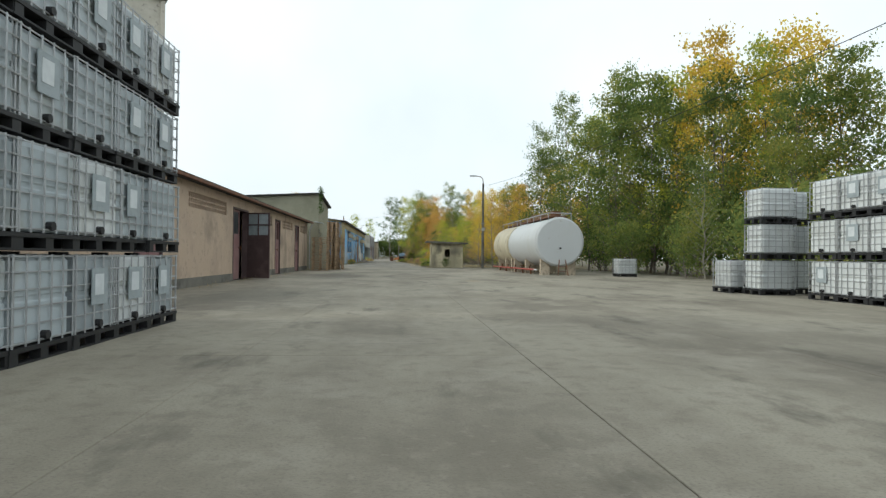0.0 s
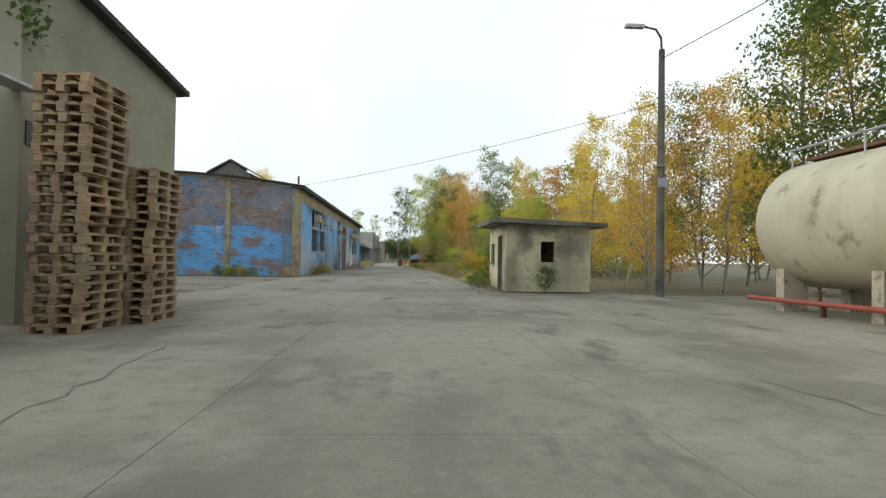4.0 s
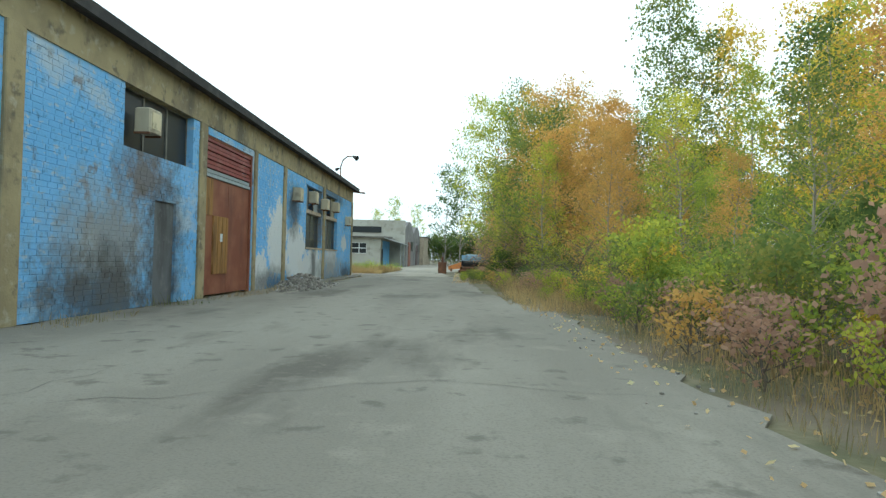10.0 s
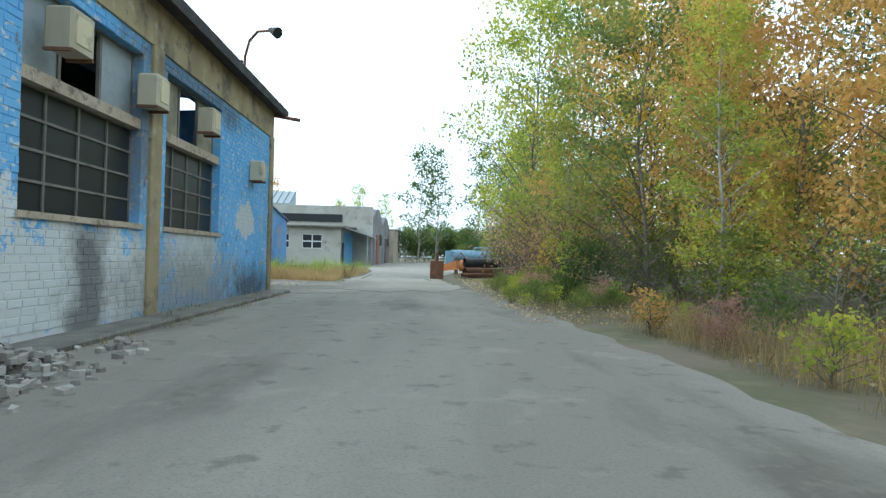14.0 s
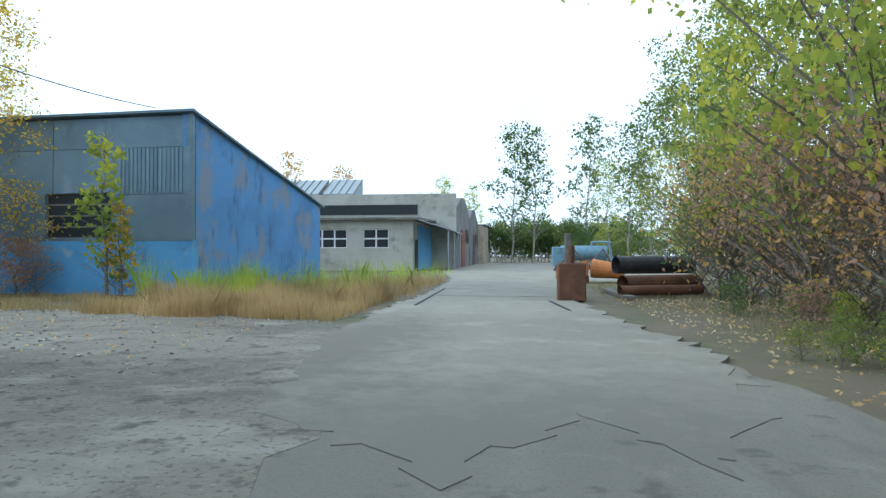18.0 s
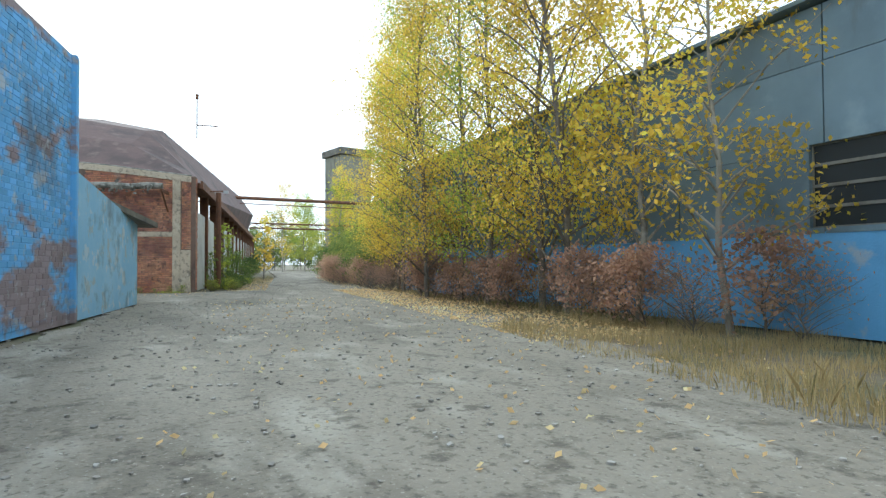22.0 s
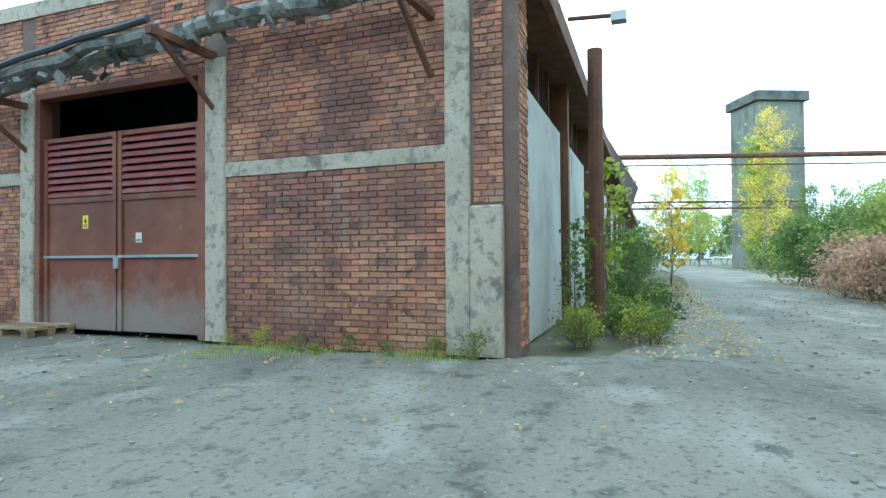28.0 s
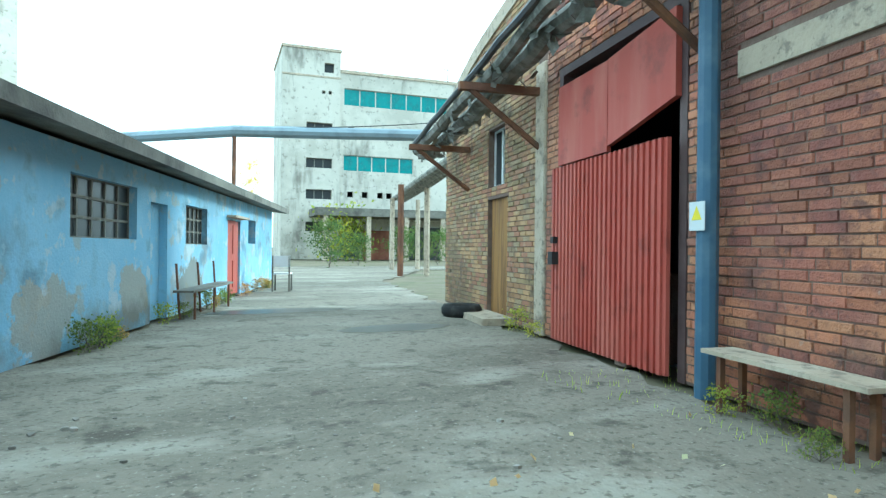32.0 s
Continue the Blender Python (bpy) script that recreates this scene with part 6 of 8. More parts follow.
lp = wood_pallet("grey broken pallet lying by the gate", "pallets by the gate")
lp.matrix_basis = pose(-48.6, 132.6, 0.0, 0, 0, 78)
brd = thing("plywood_board", "pale plywood sheet on a pallet", "board", (-48.0, 131.6, 0.15))
part("sheet", Geo().prism([(-48.95, 131.55), (-48.5, 131.4), (-48.3, 132.0), (-48.75, 132.15)], [0.0, 0.0, 0.15, 0.15], [0.014, 0.014, 0.164, 0.164]), "paper", brd)
ty = thing("tyre", "old black tyre lying by the step", "tyre", (-50.6, 124.2, 0))
g, n = Geo(), 20
rings = [g.put([(-50.7 + r * math.cos(6.2832 * k / n), 124.1 + r * math.sin(6.2832 * k / n), z) for k in range(n)]) for r, z in ((0.2, 0.03), (0.3, 0.0), (0.34, 0.06), (0.34, 0.14), (0.3, 0.2), (0.2, 0.17))]
for a, b in zip(rings, rings[1:] + rings[:1]):
    g.f += [(a + k, a + (k + 1) % n, b + (k + 1) % n, b + k) for k in range(n)]
part("carcass", g, "rubber", ty, smooth=True)
# pipe bridge over the court
pb = thing("pipe_bridge", "grey overhead pipe crossing the yard on a thin post", "pipe", (-48, 119, 3.6))
part("pipe_run", Geo().path([(-44.4, 113.9, 3.84), (-48.1, 117.9, 3.84), (-53.3, 120.3, 3.84), (-54.2, 120.8, 3.8)], 0.14, 10), "ground_blue", pb)
part("post", Geo().tube((-48.1, 117.9, 0), (-48.1, 117.9, 3.75), 0.05, 8), "rust", pb)
part("wire", Geo().path(sag((-48.1, 117.9, 3.97), (-53.0, 120.4, 4.2), 0.1), 0.012, 5), "black", pb)
gal2 = thing("pipe_rack", "rusty pipe rack on posts past the brick hall", "pipe rack", (-56, 108, 0))
for j in range(3):
    part("lagged_pipe", Geo().path([(-53.4 - 0.34 * j, 120.4, 3.8 + 0.12 * j), (-56.1 - 0.34 * j, 111.5, 3.75), (-59.2 - 0.34 * j, 102.3, 3.8)], 0.13, 8), "lagging", gal2)
for x, y, h in ((-55.9, 110.4, 3.7), (-57.2, 110.2, 3.7), (-58.6, 103.5, 3.75), (-60.2, 103.3, 3.75)):
    part("post", Geo().tube((x, y, 0), (x, y, h), 0.13, 8), "rust" if x > -56 else "concrete", gal2)

# ---- tall pale block at the end of the court ----
blk = thing("office_block", "tall dirty white concrete block with teal window bands", "building", (-68, 70, 0))
KD = Vector((-0.989, 0.15))
kf = ((-59.3, 77.0, 0), (KD.x, KD.y), (KD.y, -KD.x))
TW = 5.3
th = [(3.8, 4.7, 17.4, 18.3), (2.2, 4.6, 11.8, 12.7), (2.2, 4.6, 8.5, 9.4), (2.2, 4.6, 5.6, 6.5), (2.2, 4.6, 2.6, 3.5), (3.6, 3.9, 15.4, 15.7), (4.2, 4.5, 15.4, 15.7)]
mh = [(TW + 0.4, 18, 14.6, 16.2), (TW + 0.4, 12.6, 8.4, 9.9)]
for a in (TW + 0.8, TW + 2.2, TW + 3.7, TW + 4.6, TW + 5.8):
    mh += [(a, a + 0.55, 12.0, 12.55), (a, a + 0.55, 5.9, 6.45)]
part("wall", Geo(kf).wall(0, TW, 0, 19.4, -0.4, 0.25, th).box(0, 0.4, -8, -0.4, 0, 19.4).box(TW - 0.4, TW, -8, -0.4, 17, 19.4).box(0, TW, -8.3, -8, 0, 19.4), "block_wall", blk, "pale rendered stair tower")
part("wall", Geo(kf).wall(TW, 18.6, 0, 17.6, -0.4, 0, mh).box(TW, 18.6, -12.3, -12, 0, 17.6).box(18.2, 18.6, -12, -0.4, 0, 17.6), "block_wall", blk)
part("cornice", Geo(kf).box(-0.1, TW + 0.1, -8.3, 0.35, 19.4, 19.65).box(TW, 18.8, -12.3, 0.1, 17.6, 17.9).box(-0.05, TW + 0.05, 0.25, 0.3, 16.9, 17.05), "concrete", blk)
# dark sheet coloured as the unlit rooms behind the block windows
part("interior", Geo(kf).box(0.4, 18.2, -2.5, -2.4, 0, 17), "interior", blk)
window(blk, kf, mh[0][0], mh[0][1], 14.6, 16.2, -0.15, 8, 1, "block_wall", "teal", 0.1)
window(blk, kf, mh[1][0], mh[1][1], 8.4, 9.9, -0.15, 5, 1, "block_wall", "teal", 0.1)
for a, b, z0, z1 in th[:5]:
    window(blk, kf, a, b, z0, z1, -0.1, 3 if b - a > 2 else 1, 1, "frame_wood", "glass", 0.08)
part("canopy_band", Geo(kf).box(2.5, 18.6, 0, 4.5, 3.9, 4.6), "dark_concrete", blk, "dark stained concrete gallery")
for u in (3.2, 7.0, 10.5, 14.0, 17.5):
    part("column", Geo(kf).box(u, u + 0.4, 4.0, 4.4, 0, 3.9), "concrete", blk)
part("loading_door", Geo(kf).box(7.6, 10.2, 0.02, 0.12, 0, 2.8), "brown_gate", blk, "rust-red loading door")
# flat plates on the solid wall, coloured dark for the shade of open bays
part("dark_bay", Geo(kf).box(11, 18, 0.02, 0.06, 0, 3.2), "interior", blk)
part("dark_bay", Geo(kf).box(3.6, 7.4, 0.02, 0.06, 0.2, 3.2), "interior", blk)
part("aerial", Geo(kf).path([(16.5, -1, 17.9), (16.5, -1, 19.8)], 0.05, 6).path([(15.9, -1, 19.4), (17.1, -1, 19.2)], 0.03, 6), "rust", blk)

# ---- big blue shed with metal sheeting ----
shed = thing("blue_shed", "large blue shed with grey metal sheeting above a painted plinth", "building", (-45, 153, 0))
SE = 5.2
sfr = ((-21.15, 147.75, 0), (-1, 0.05), (-0.05, -1))
sw = [(2.55, 4.75, 1.66, 2.98), (17.5, 20.5, 1.66, 3.0), (11.6, 12.2, 3.3, 3.6)]
part("plinth_wall", Geo(sfr).wall(0, 24, 0, 1.6, -0.3, 0.02), "shed_low", shed, "light blue painted plinth wall")
rs = random.Random(17)
# dark backing: the shade in the sheet seams comes from its colour
part("frame_back", Geo(sfr).wall(0, 24, 1.6, SE, -0.16, -0.12, sw), "interior", shed)
u = 0.0
for j, (z0, z1) in enumerate(((1.6, 2.95), (2.95, 4.3), (4.3, SE))):
    u = 0.0
    while u < 24:
        b = min(24, u + rs.choice((2.0, 3.0, 4.5)))
        part("sheet", Geo(sfr).wall(u + 0.012, b - 0.012, z0 - 0.03, z1 - 0.045, -0.08 - 0.01 * (j % 2), 0.012 * (3 - j) - rs.uniform(0, 0.01), sw), "sheet", shed)
        u = b
for k in range(16):
    part("rib", Geo(sfr).box(0.3 + 0.13 * k, 0.36 + 0.13 * k, 0.02, 0.045, 2.96, 4.25), "sheet", shed)
for a, b, z0, z1 in sw[:2]:
    window(shed, sfr, a, b, z0, z1, -0.05, 1, 4, "frame_wood", "glass", 0.05)
part("end_wall", Geo().prism([(-21.15, 147.75), (-21.15, 159.2), (-21.45, 159.2), (-21.45, 147.75)], 0, [5.2, 3.45, 3.45, 5.2]), "shed_blue", shed, "blue plastered end wall under a sloping roof")
part("corner_strip", Geo().box(-21.2, -21.1, 147.69, 147.8, 1.6, 5.2), "sheet", shed)
part("roof", Geo().prism([(-21.02, 147.55), (-21.02, 159.5), (-45.3, 160.7), (-45.3, 148.8)], [5.22, 3.42, 3.42, 5.22], [5.29, 3.49, 3.49, 5.29]), "sheet", shed)
part("back", Geo().box(-45, -21.5, 159, 159.3, 0, 3.5).box(-45.2, -45, 149.1, 159, 0, 3.4), "shed_blue", shed)

# ---- white annex and arched halls along the lane ----
wh = thing("white_annex", "dirty white annex with white windows and lean-to porch", "building", (-26, 184, 0))
wf = ((-19.8, 177.5, 0), (-1, 0), (0, -1))
ww = [(1.9, 3.9, 1.75, 3.2), (5.2, 8.2, 1.75, 3.2), (9.4, 11.0, 1.75, 3.2)]
part("wall", Geo(wf).wall(0, 13, 0, 3.9, -0.35, 0, ww).box(0, 0.35, -10, -0.35, 0, 3.9), "wh_plaster", wh)
part("roof", Geo(wf).prism([(-0.5, 0.5), (13.3, 0.5), (13.3, -10), (-0.5, -10)], [3.9, 3.9, 4.25, 4.25], [4.08, 4.08, 4.43, 4.43]), "dark_concrete", wh)
for a, b, z0, z1 in ww:
    window(wh, wf, a, b, z0, z1, -0.08, 2 if b - a < 2.5 else 3, 2, "white_frame", "glass", 0.12)
part("porch_roof", Geo().prism([(-19.8, 177.2), (-17.0, 178.2), (-17.0, 189), (-19.8, 189)], [4.0, 3.15, 3.15, 4.0], [4.1, 3.25, 3.25, 4.1]), "steel", wh, "grey corrugated porch roof")
for y in (178.6, 183, 188.5):
    part("post", Geo().tube((-17.2, y, 0), (-17.2, y, 3.15), 0.06, 8), "steel", wh)
part("side_wall", Geo().box(-19.82, -19.72, 179.5, 190, 0, 3.6), "shed_low", wh, "blue painted side wall")
part("door", Geo().box(-19.73, -19.68, 178.2, 179.3, 0, 2.4), "interior", wh)
halls = thing("arched_halls", "row of grey arched workshop halls", "building", (-26, 205, 0))
for k, y0 in enumerate((187.5, 204.0)):
    ring = [(y0, 0), (y0, 5.6)] + [(y0 + 16 * j / 12, 5.6 + 1.6 * math.sin(math.pi * j / 12)) for j in range(1, 12)] + [(y0 + 16, 5.6), (y0 + 16, 0)]
    g = Geo()
    a = g.put([(-17.4, y, z) for y, z in ring])
    b = g.put([(-42, y, z) for y, z in ring])
    n = len(ring)
    g.f += [tuple(range(a, a + n)), tuple(range(b + n - 1, b - 1, -1))] + [(a + j, a + (j + 1) % n, b + (j + 1) % n, b + j) for j in range(n)]
    part("hall", g, "hall_wall", halls, "arched hall with dark stained gable")
    part("hall_door", Geo().box(-17.42, -17.32, y0 + 5, y0 + 9, 0, 3.8), "dark_maroon" if k else "brown_gate", halls)
    part("hall_window", Geo().box(-17.42, -17.34, y0 + 10.5, y0 + 14, 2.6, 4.0), "glass", halls)
part("front_wall", Geo().box(-42, -17.42, 187.2, 187.5, 0, 6.9), "wh_plaster", halls, "pale upper wall with a long strip window")
part("strip_window", Geo().box(-33, -21, 187.1, 187.21, 5.0, 5.9), "glass", halls)
for k in range(3):
    x = -31 + k * -3.6
    part("skylight", Geo().prism([(x, 190), (x + 3.2, 190), (x + 3.2, 197), (x, 197)], 6.9, 7.3).prism([(x, 190), (x + 3.2, 190), (x + 3.2, 193.5), (x, 193.5)], 7.3, [7.3, 7.3, 9.1, 9.1]), "plate", halls, "glazed roof skylight")
    for j in range(5):
        part("glazing_bar", Geo().path([(x + 0.8 * j, 189.97, 7.3), (x + 0.8 * j, 193.47, 9.12)], 0.06, 5), "frame_wood", halls)
far = thing("far_hall", "grey far hall closing the lane", "building", (-24, 226, 0))
part("wall", Geo().prism([(-16.6, 220.2), (-16.6, 246), (-40, 246), (-40, 220.2)], 0, [5.6, 6.4, 6.4, 5.6]), "concrete", far)
part("roof", Geo().prism([(-16.3, 220.1), (-16.3, 246.3), (-40.2, 246.3), (-40.2, 220.1)], [5.6, 6.4, 6.4, 5.6], [5.75, 6.55, 6.55, 5.75]), "tar", far)

# ---- old concrete tower and pipe bridges across the track ----
tow = thing("concrete_tower", "square weathered concrete tower with ivy and a cap slab", "tower", (-107, 167, 0))
tf = ((-106.3, 163.0, 0), (-0.2, 0.98), (0.98, 0.2))
part("shaft", Geo(tf).soft(1.3, 6.4, -5.4, 0, 0, 17.4, 0.15), "tower_wall", tow)
part("cap", Geo(tf).soft(0.95, 6.75, -5.75, 0.35, 17.4, 18.4, 0.1), "dark_concrete", tow)
for z in (6.2, 12.4):
    part("joint_band", Geo(tf).box(1.26, 6.44, -5.44, 0.04, z, z + 0.12), "dark_concrete", tow)
br = thing("pipe_bridge", "rusty pipe bridge high across the gravel track", "pipe bridge", (-80, 152, 0))
part("truss", Geo().path([(-78, 142, 7.3), (-80, 168, 7.3)], 0.16, 8).path([(-78, 142, 6.8), (-80, 168, 6.7)], 0.05, 6), "rust", br)
for s in (0.02, 0.98):
    part("leg", Geo().tube((-78 - 2 * s, 142 + 26 * s, 0), (-78 - 2 * s, 142 + 26 * s, 7.3), 0.14, 8), "rust", br)
br2 = thing("pipe_bridge", "low lattice pipe bridge further along the track", "pipe bridge", (-100, 158, 0))
g = Geo().path([(-98, 148, 6.3), (-100, 166, 6.3)], 0.1, 6).path([(-98, 148, 5.7), (-100, 166, 5.7)], 0.1, 6)
for k in range(14):
    g.path([(-98 - 2 * k / 14, 148 + 18 * k / 14, 5.7 if k % 2 else 6.3), (-98 - 2 * (k + 1) / 14, 148 + 18 * (k + 1) / 14, 6.3 if k % 2 else 5.7)], 0.05, 5)
part("truss", g, "rust", br2)
for s in (0, 1):
    part("leg", Geo().tube((-98 - 2 * s, 148 + 18 * s, 0), (-98 - 2 * s, 148 + 18 * s, 6), 0.14, 8), "rust", br2)

# ---- scrap beside the lane ----
rb = thing("rusty_frame", "upright rusty steel box frame beside the lane", "scrap metal", (-10.2, 147.4, 0))
part("box", Geo().soft(-10.95, -10.25, 147.1, 147.7, 0, 0.95, 0.03).tube((-10.6, 147.4, 0.95), (-10.6, 147.4, 1.4), 0.09, 8), "rust", rb)
lp_ = thing("pipe_heap", "heap of large dark steel pipes on sleepers", "pipes", (-6, 151, 0))
for k, (x0, y0, x1, y1, z, r) in enumerate(((-9.0, 149.2, -6.6, 150.6, 0.33, 0.25), (-8.7, 150.2, -6.3, 151.6, 0.3, 0.24), (-8.9, 151.0, -6.4, 151.9, 0.85, 0.28), (-9.2, 148.5, -6.8, 149.4, 0.18, 0.14))):
    part("pipe", Geo().tube((x0, y0, z), (x1, y1, z), r, 16, caps=False).tube((x0, y0, z), (x1, y1, z), r * 0.92, 16, caps=False), "rust" if k in (0, 3) else "dark_pipe", lp_)
part("sleeper", Geo().box(-9.2, -8.9, 147.8, 152, 0, 0.08), "frame_wood", lp_)
oc = thing("orange_hopper", "rusty orange machine hopper lying beside the lane", "machine part", (-9.4, 158.6, 0))
part("bucket", Geo().prism([(-10.3, 158.1), (-9.0, 157.9), (-8.8, 159.0), (-10.1, 159.2)], [0.15, 0.3, 0.3, 0.15], [0.5, 0.95, 0.9, 0.45]), "orange", oc)
part("drum", Geo().tube((-8.7, 158.5, 0.6), (-7.4, 158.1, 0.45), 0.42, 18, 0.3), "orange", oc)
part("lip", Geo().path([(-10.35, 158.05, 0.54), (-10.15, 159.25, 0.5), (-8.75, 159.05, 0.94)], 0.05, 6), "rust", oc)
for x in (-10.1, -9.1):
    part("foot", Geo().box(x, x + 0.2, 158.0, 159.1, -0.02, 0.3), "rust", oc)
mb = thing("blue_machine", "pale blue pump unit on a rusty skid", "machine", (-6.2, 184, 0))
for y in (183.0, 185.0):
    part("skid_rail", Geo().box(-8.6, -3.8, y, y + 0.2, 0.0, 0.3), "rust", mb)
part("frame", Geo().path([(-8.4, 183.1, 0.3), (-7.2, 183.1, 1.7), (-6.0, 183.1, 0.3), (-4.8, 183.1, 1.7), (-4.0, 183.1, 0.3)], 0.08, 6), "rust", mb)
part("drum", Geo().tube((-8.2, 184.1, 1.4), (-4.4, 184.1, 1.4), 0.62, 18), "machine_blue", mb)
part("motor_case", Geo().soft(-8.9, -7.9, 183.5, 184.8, 0.3, 1.9, 0.08), "machine_blue", mb)
part("pump_pipe", Geo().path([(-5.6, 183.9, 1.9), (-5.6, 183.9, 2.3), (-4.2, 183.6, 2.3), (-4.0, 183.5, 0.4)], 0.12, 8), "machine_blue", mb)
pm = thing("wooden_post", "weathered wooden post behind the rusty frame", "post", (-10.6, 148.4, 0))
part("post", Geo().soft(-10.68, -10.5, 148.3, 148.48, -0.02, 1.75, 0.02), "frame_wood", pm)

# ---- trees, bushes, grass ----
def leaf_mesh(name, centres, size, mat, seed, flat_=0.0):
    """Many small four-cornered leaves, bent along the middle, round given centres."""
    r = np.random.RandomState(seed)
    n = len(centres)
    a = r.normal(size=(n, 3))
    a[:, 2] = a[:, 2] * (1 - flat_) - 0.25
    a /= np.linalg.norm(a, axis=1)[:, None] + 1e-9
    b = np.cross(a, r.normal(size=(n, 3)))
    b /= np.linalg.norm(b, axis=1)[:, None] + 1e-9
    s = size * r.uniform(0.6, 1.35, (n, 1))
    v = np.stack([centres - a * s * 0.6, centres + b * s * 0.42, centres + a * s * 0.75, centres - b * s * 0.42], 1).reshape(-1, 3)
    me = bpy.data.meshes.new(name)
    me.vertices.add(4 * n)
    me.vertices.foreach_set("co", v.ravel())
    me.loops.add(4 * n)
    me.loops.foreach_set("vertex_index", np.arange(4 * n))
    me.polygons.add(n)
    me.polygons.foreach_set("loop_start", np.arange(0, 4 * n, 4))
    me.update(calc_edges=True)
    me.materials.append(M[mat])
    return me


def grow(seed, h, spread, limbs, lean, low):
    """Trunk and limbs of a tree, and the points its leaves sit round."""
    r, g, tips = random.Random(seed), Geo(), []
    pts = [Vector((0, 0, -0.1))]
    for k in range(6):
        pts.append(Vector((pts[-1].x + r.uniform(-1, 1) * lean, pts[-1].y + r.uniform(-1, 1) * lean, h * 0.95 * (k + 1) / 6)))
    r0 = 0.0058 * h + 0.02
    for k in range(6):
        g.tube(pts[k], pts[k + 1], r0 * (1 - k / 6.5), 8, r0 * (1 - (k + 1) / 6.5), caps=False)
    for k in range(limbs):
        f = low + (0.97 - low) * (k + r.random()) / limbs
        j = min(5, int(f / 0.95 * 6))
        base = pts[j].lerp(pts[j + 1], f / 0.95 * 6 - j)
        ang = k * 2.4 + r.uniform(-0.5, 0.5)
        reach = spread * (1.1 - abs(f - low - 0.25) * 0.95) * r.uniform(0.65, 1.15)
        up = r.uniform(0.5, 1.1)
        mid = base + Vector((math.cos(ang) * reach * 0.5, math.sin(ang) * reach * 0.5, reach * 0.5 * up))
        tip = mid + Vector((math.cos(ang + r.uniform(-0.4, 0.4)) * reach * 0.5, math.sin(ang) * reach * 0.5, reach * 0.35 * up))
        rr = r0 * 0.4 * (1.1 - f)
        g.tube(base, mid, rr, 5, rr * 0.7, caps=False).tube(mid, tip, rr * 0.7, 5, rr * 0.25, caps=False)
        for _ in range(3):
            s = mid.lerp(tip, r.random())
            e = s + Vector((r.uniform(-1, 1), r.uniform(-1, 1), r.uniform(-0.3, 0.9))) * reach * 0.35
            g.tube(s, e, rr * 0.35, 4, rr * 0.12, caps=False)
            tips += [s.lerp(e, 0.5), e]
        tips += [mid, mid.lerp(tip, 0.5), tip]
    tips += [pts[-1], pts[-1] + Vector((0, 0, h * 0.04))]
    return g, tips


SHAPES = {  # height, spread, limbs, lean, lowest limb, leaves, clump, leaf size
    "poplar": (12.0, 1.9, 54, 0.22, 0.05, 6600, 0.24, 0.105),
    "broad": (9.0, 3.0, 50, 0.3, 0.05, 9500, 0.27, 0.1),
    "aspen": (11.0, 1.6, 60, 0.28, 0.06, 17000, 0.26, 0.055),
    "far": (9.0, 3.0, 30, 0.3, 0.05, 3600, 0.36, 0.2),
    "crown": (12.0, 2.7, 50, 0.3, 0.05, 6400, 0.3, 0.14),
    "thin": (10.0, 1.7, 42, 0.35, 0.1, 4600, 0.24, 0.088),
    "airy": (18.0, 3.2, 46, 0.4, 0.14, 1500, 0.36, 0.3),
    "bush": (2.4, 1.25, 24, 0.25, 0.03, 1500, 0.22, 0.105),
    "herb": (0.8, 0.5, 18, 0.06, 0.02, 420, 0.09, 0.06),
    "brown": (5.0, 1.7, 46, 0.3, 0.04, 1100, 0.2, 0.075),
    "sapling": (4.1, 0.6, 26, 0.12, 0.1, 430, 0.12, 0.15),
    "bare": (2.2, 1.3, 46, 0.35, 0.02, 420, 0.3, 0.06),
}
TREES = {}
def tree_kind(shape, colour, variant):
    key = (shape, colour, variant)
    if key in TREES:
        return TREES[key]
    h, spread, limbs, lean, low_, count, clump, size = SHAPES[shape]
    seed = (sorted(SHAPES).index(shape) + 1) * 17 + variant * 101
    g, tips = grow(seed, h, spread, limbs, lean, low_)
    r = np.random.RandomState(seed)
    t = np.array([tuple(p) for p in tips])
    w = r.uniform(0.12, 1.0, len(t)) ** 2
    c = t[r.choice(len(t), count, p=w / w.sum())] + r.normal(size=(count, 3)) * clump * np.array((1, 1, 0.8))
    c[:, 2] = np.maximum(c[:, 2], 0.05)
    TREES[key] = (g.mesh("trunk", "pale_bark" if shape in ("poplar", "thin", "airy") else "bark"), leaf_mesh("crown", c, size, colour, seed))
    return TREES[key]


WORDS = {"leaf_green": "green", "leaf_lime": "yellow-green", "leaf_gold": "golden yellow", "leaf_orange": "orange-brown", "leaf_bush": "dark green", "leaf_red": "reddish brown"}
KINDS = {"brown": "brown half-bare small tree", "airy": "tall open-crowned tree", "herb": "low weed clump", "aspen": "slender fine-leaved tree", "crown": "tall leafy tree", "poplar": "tall slender tree", "broad": "broad leafy tree", "far": "leafy distant tree", "thin": "thin half-bare tree", "bush": "low dense bush", "sapling": "slender young sapling", "bare": "tangled brushwood shrub"}
tree_rng = random.Random(77)
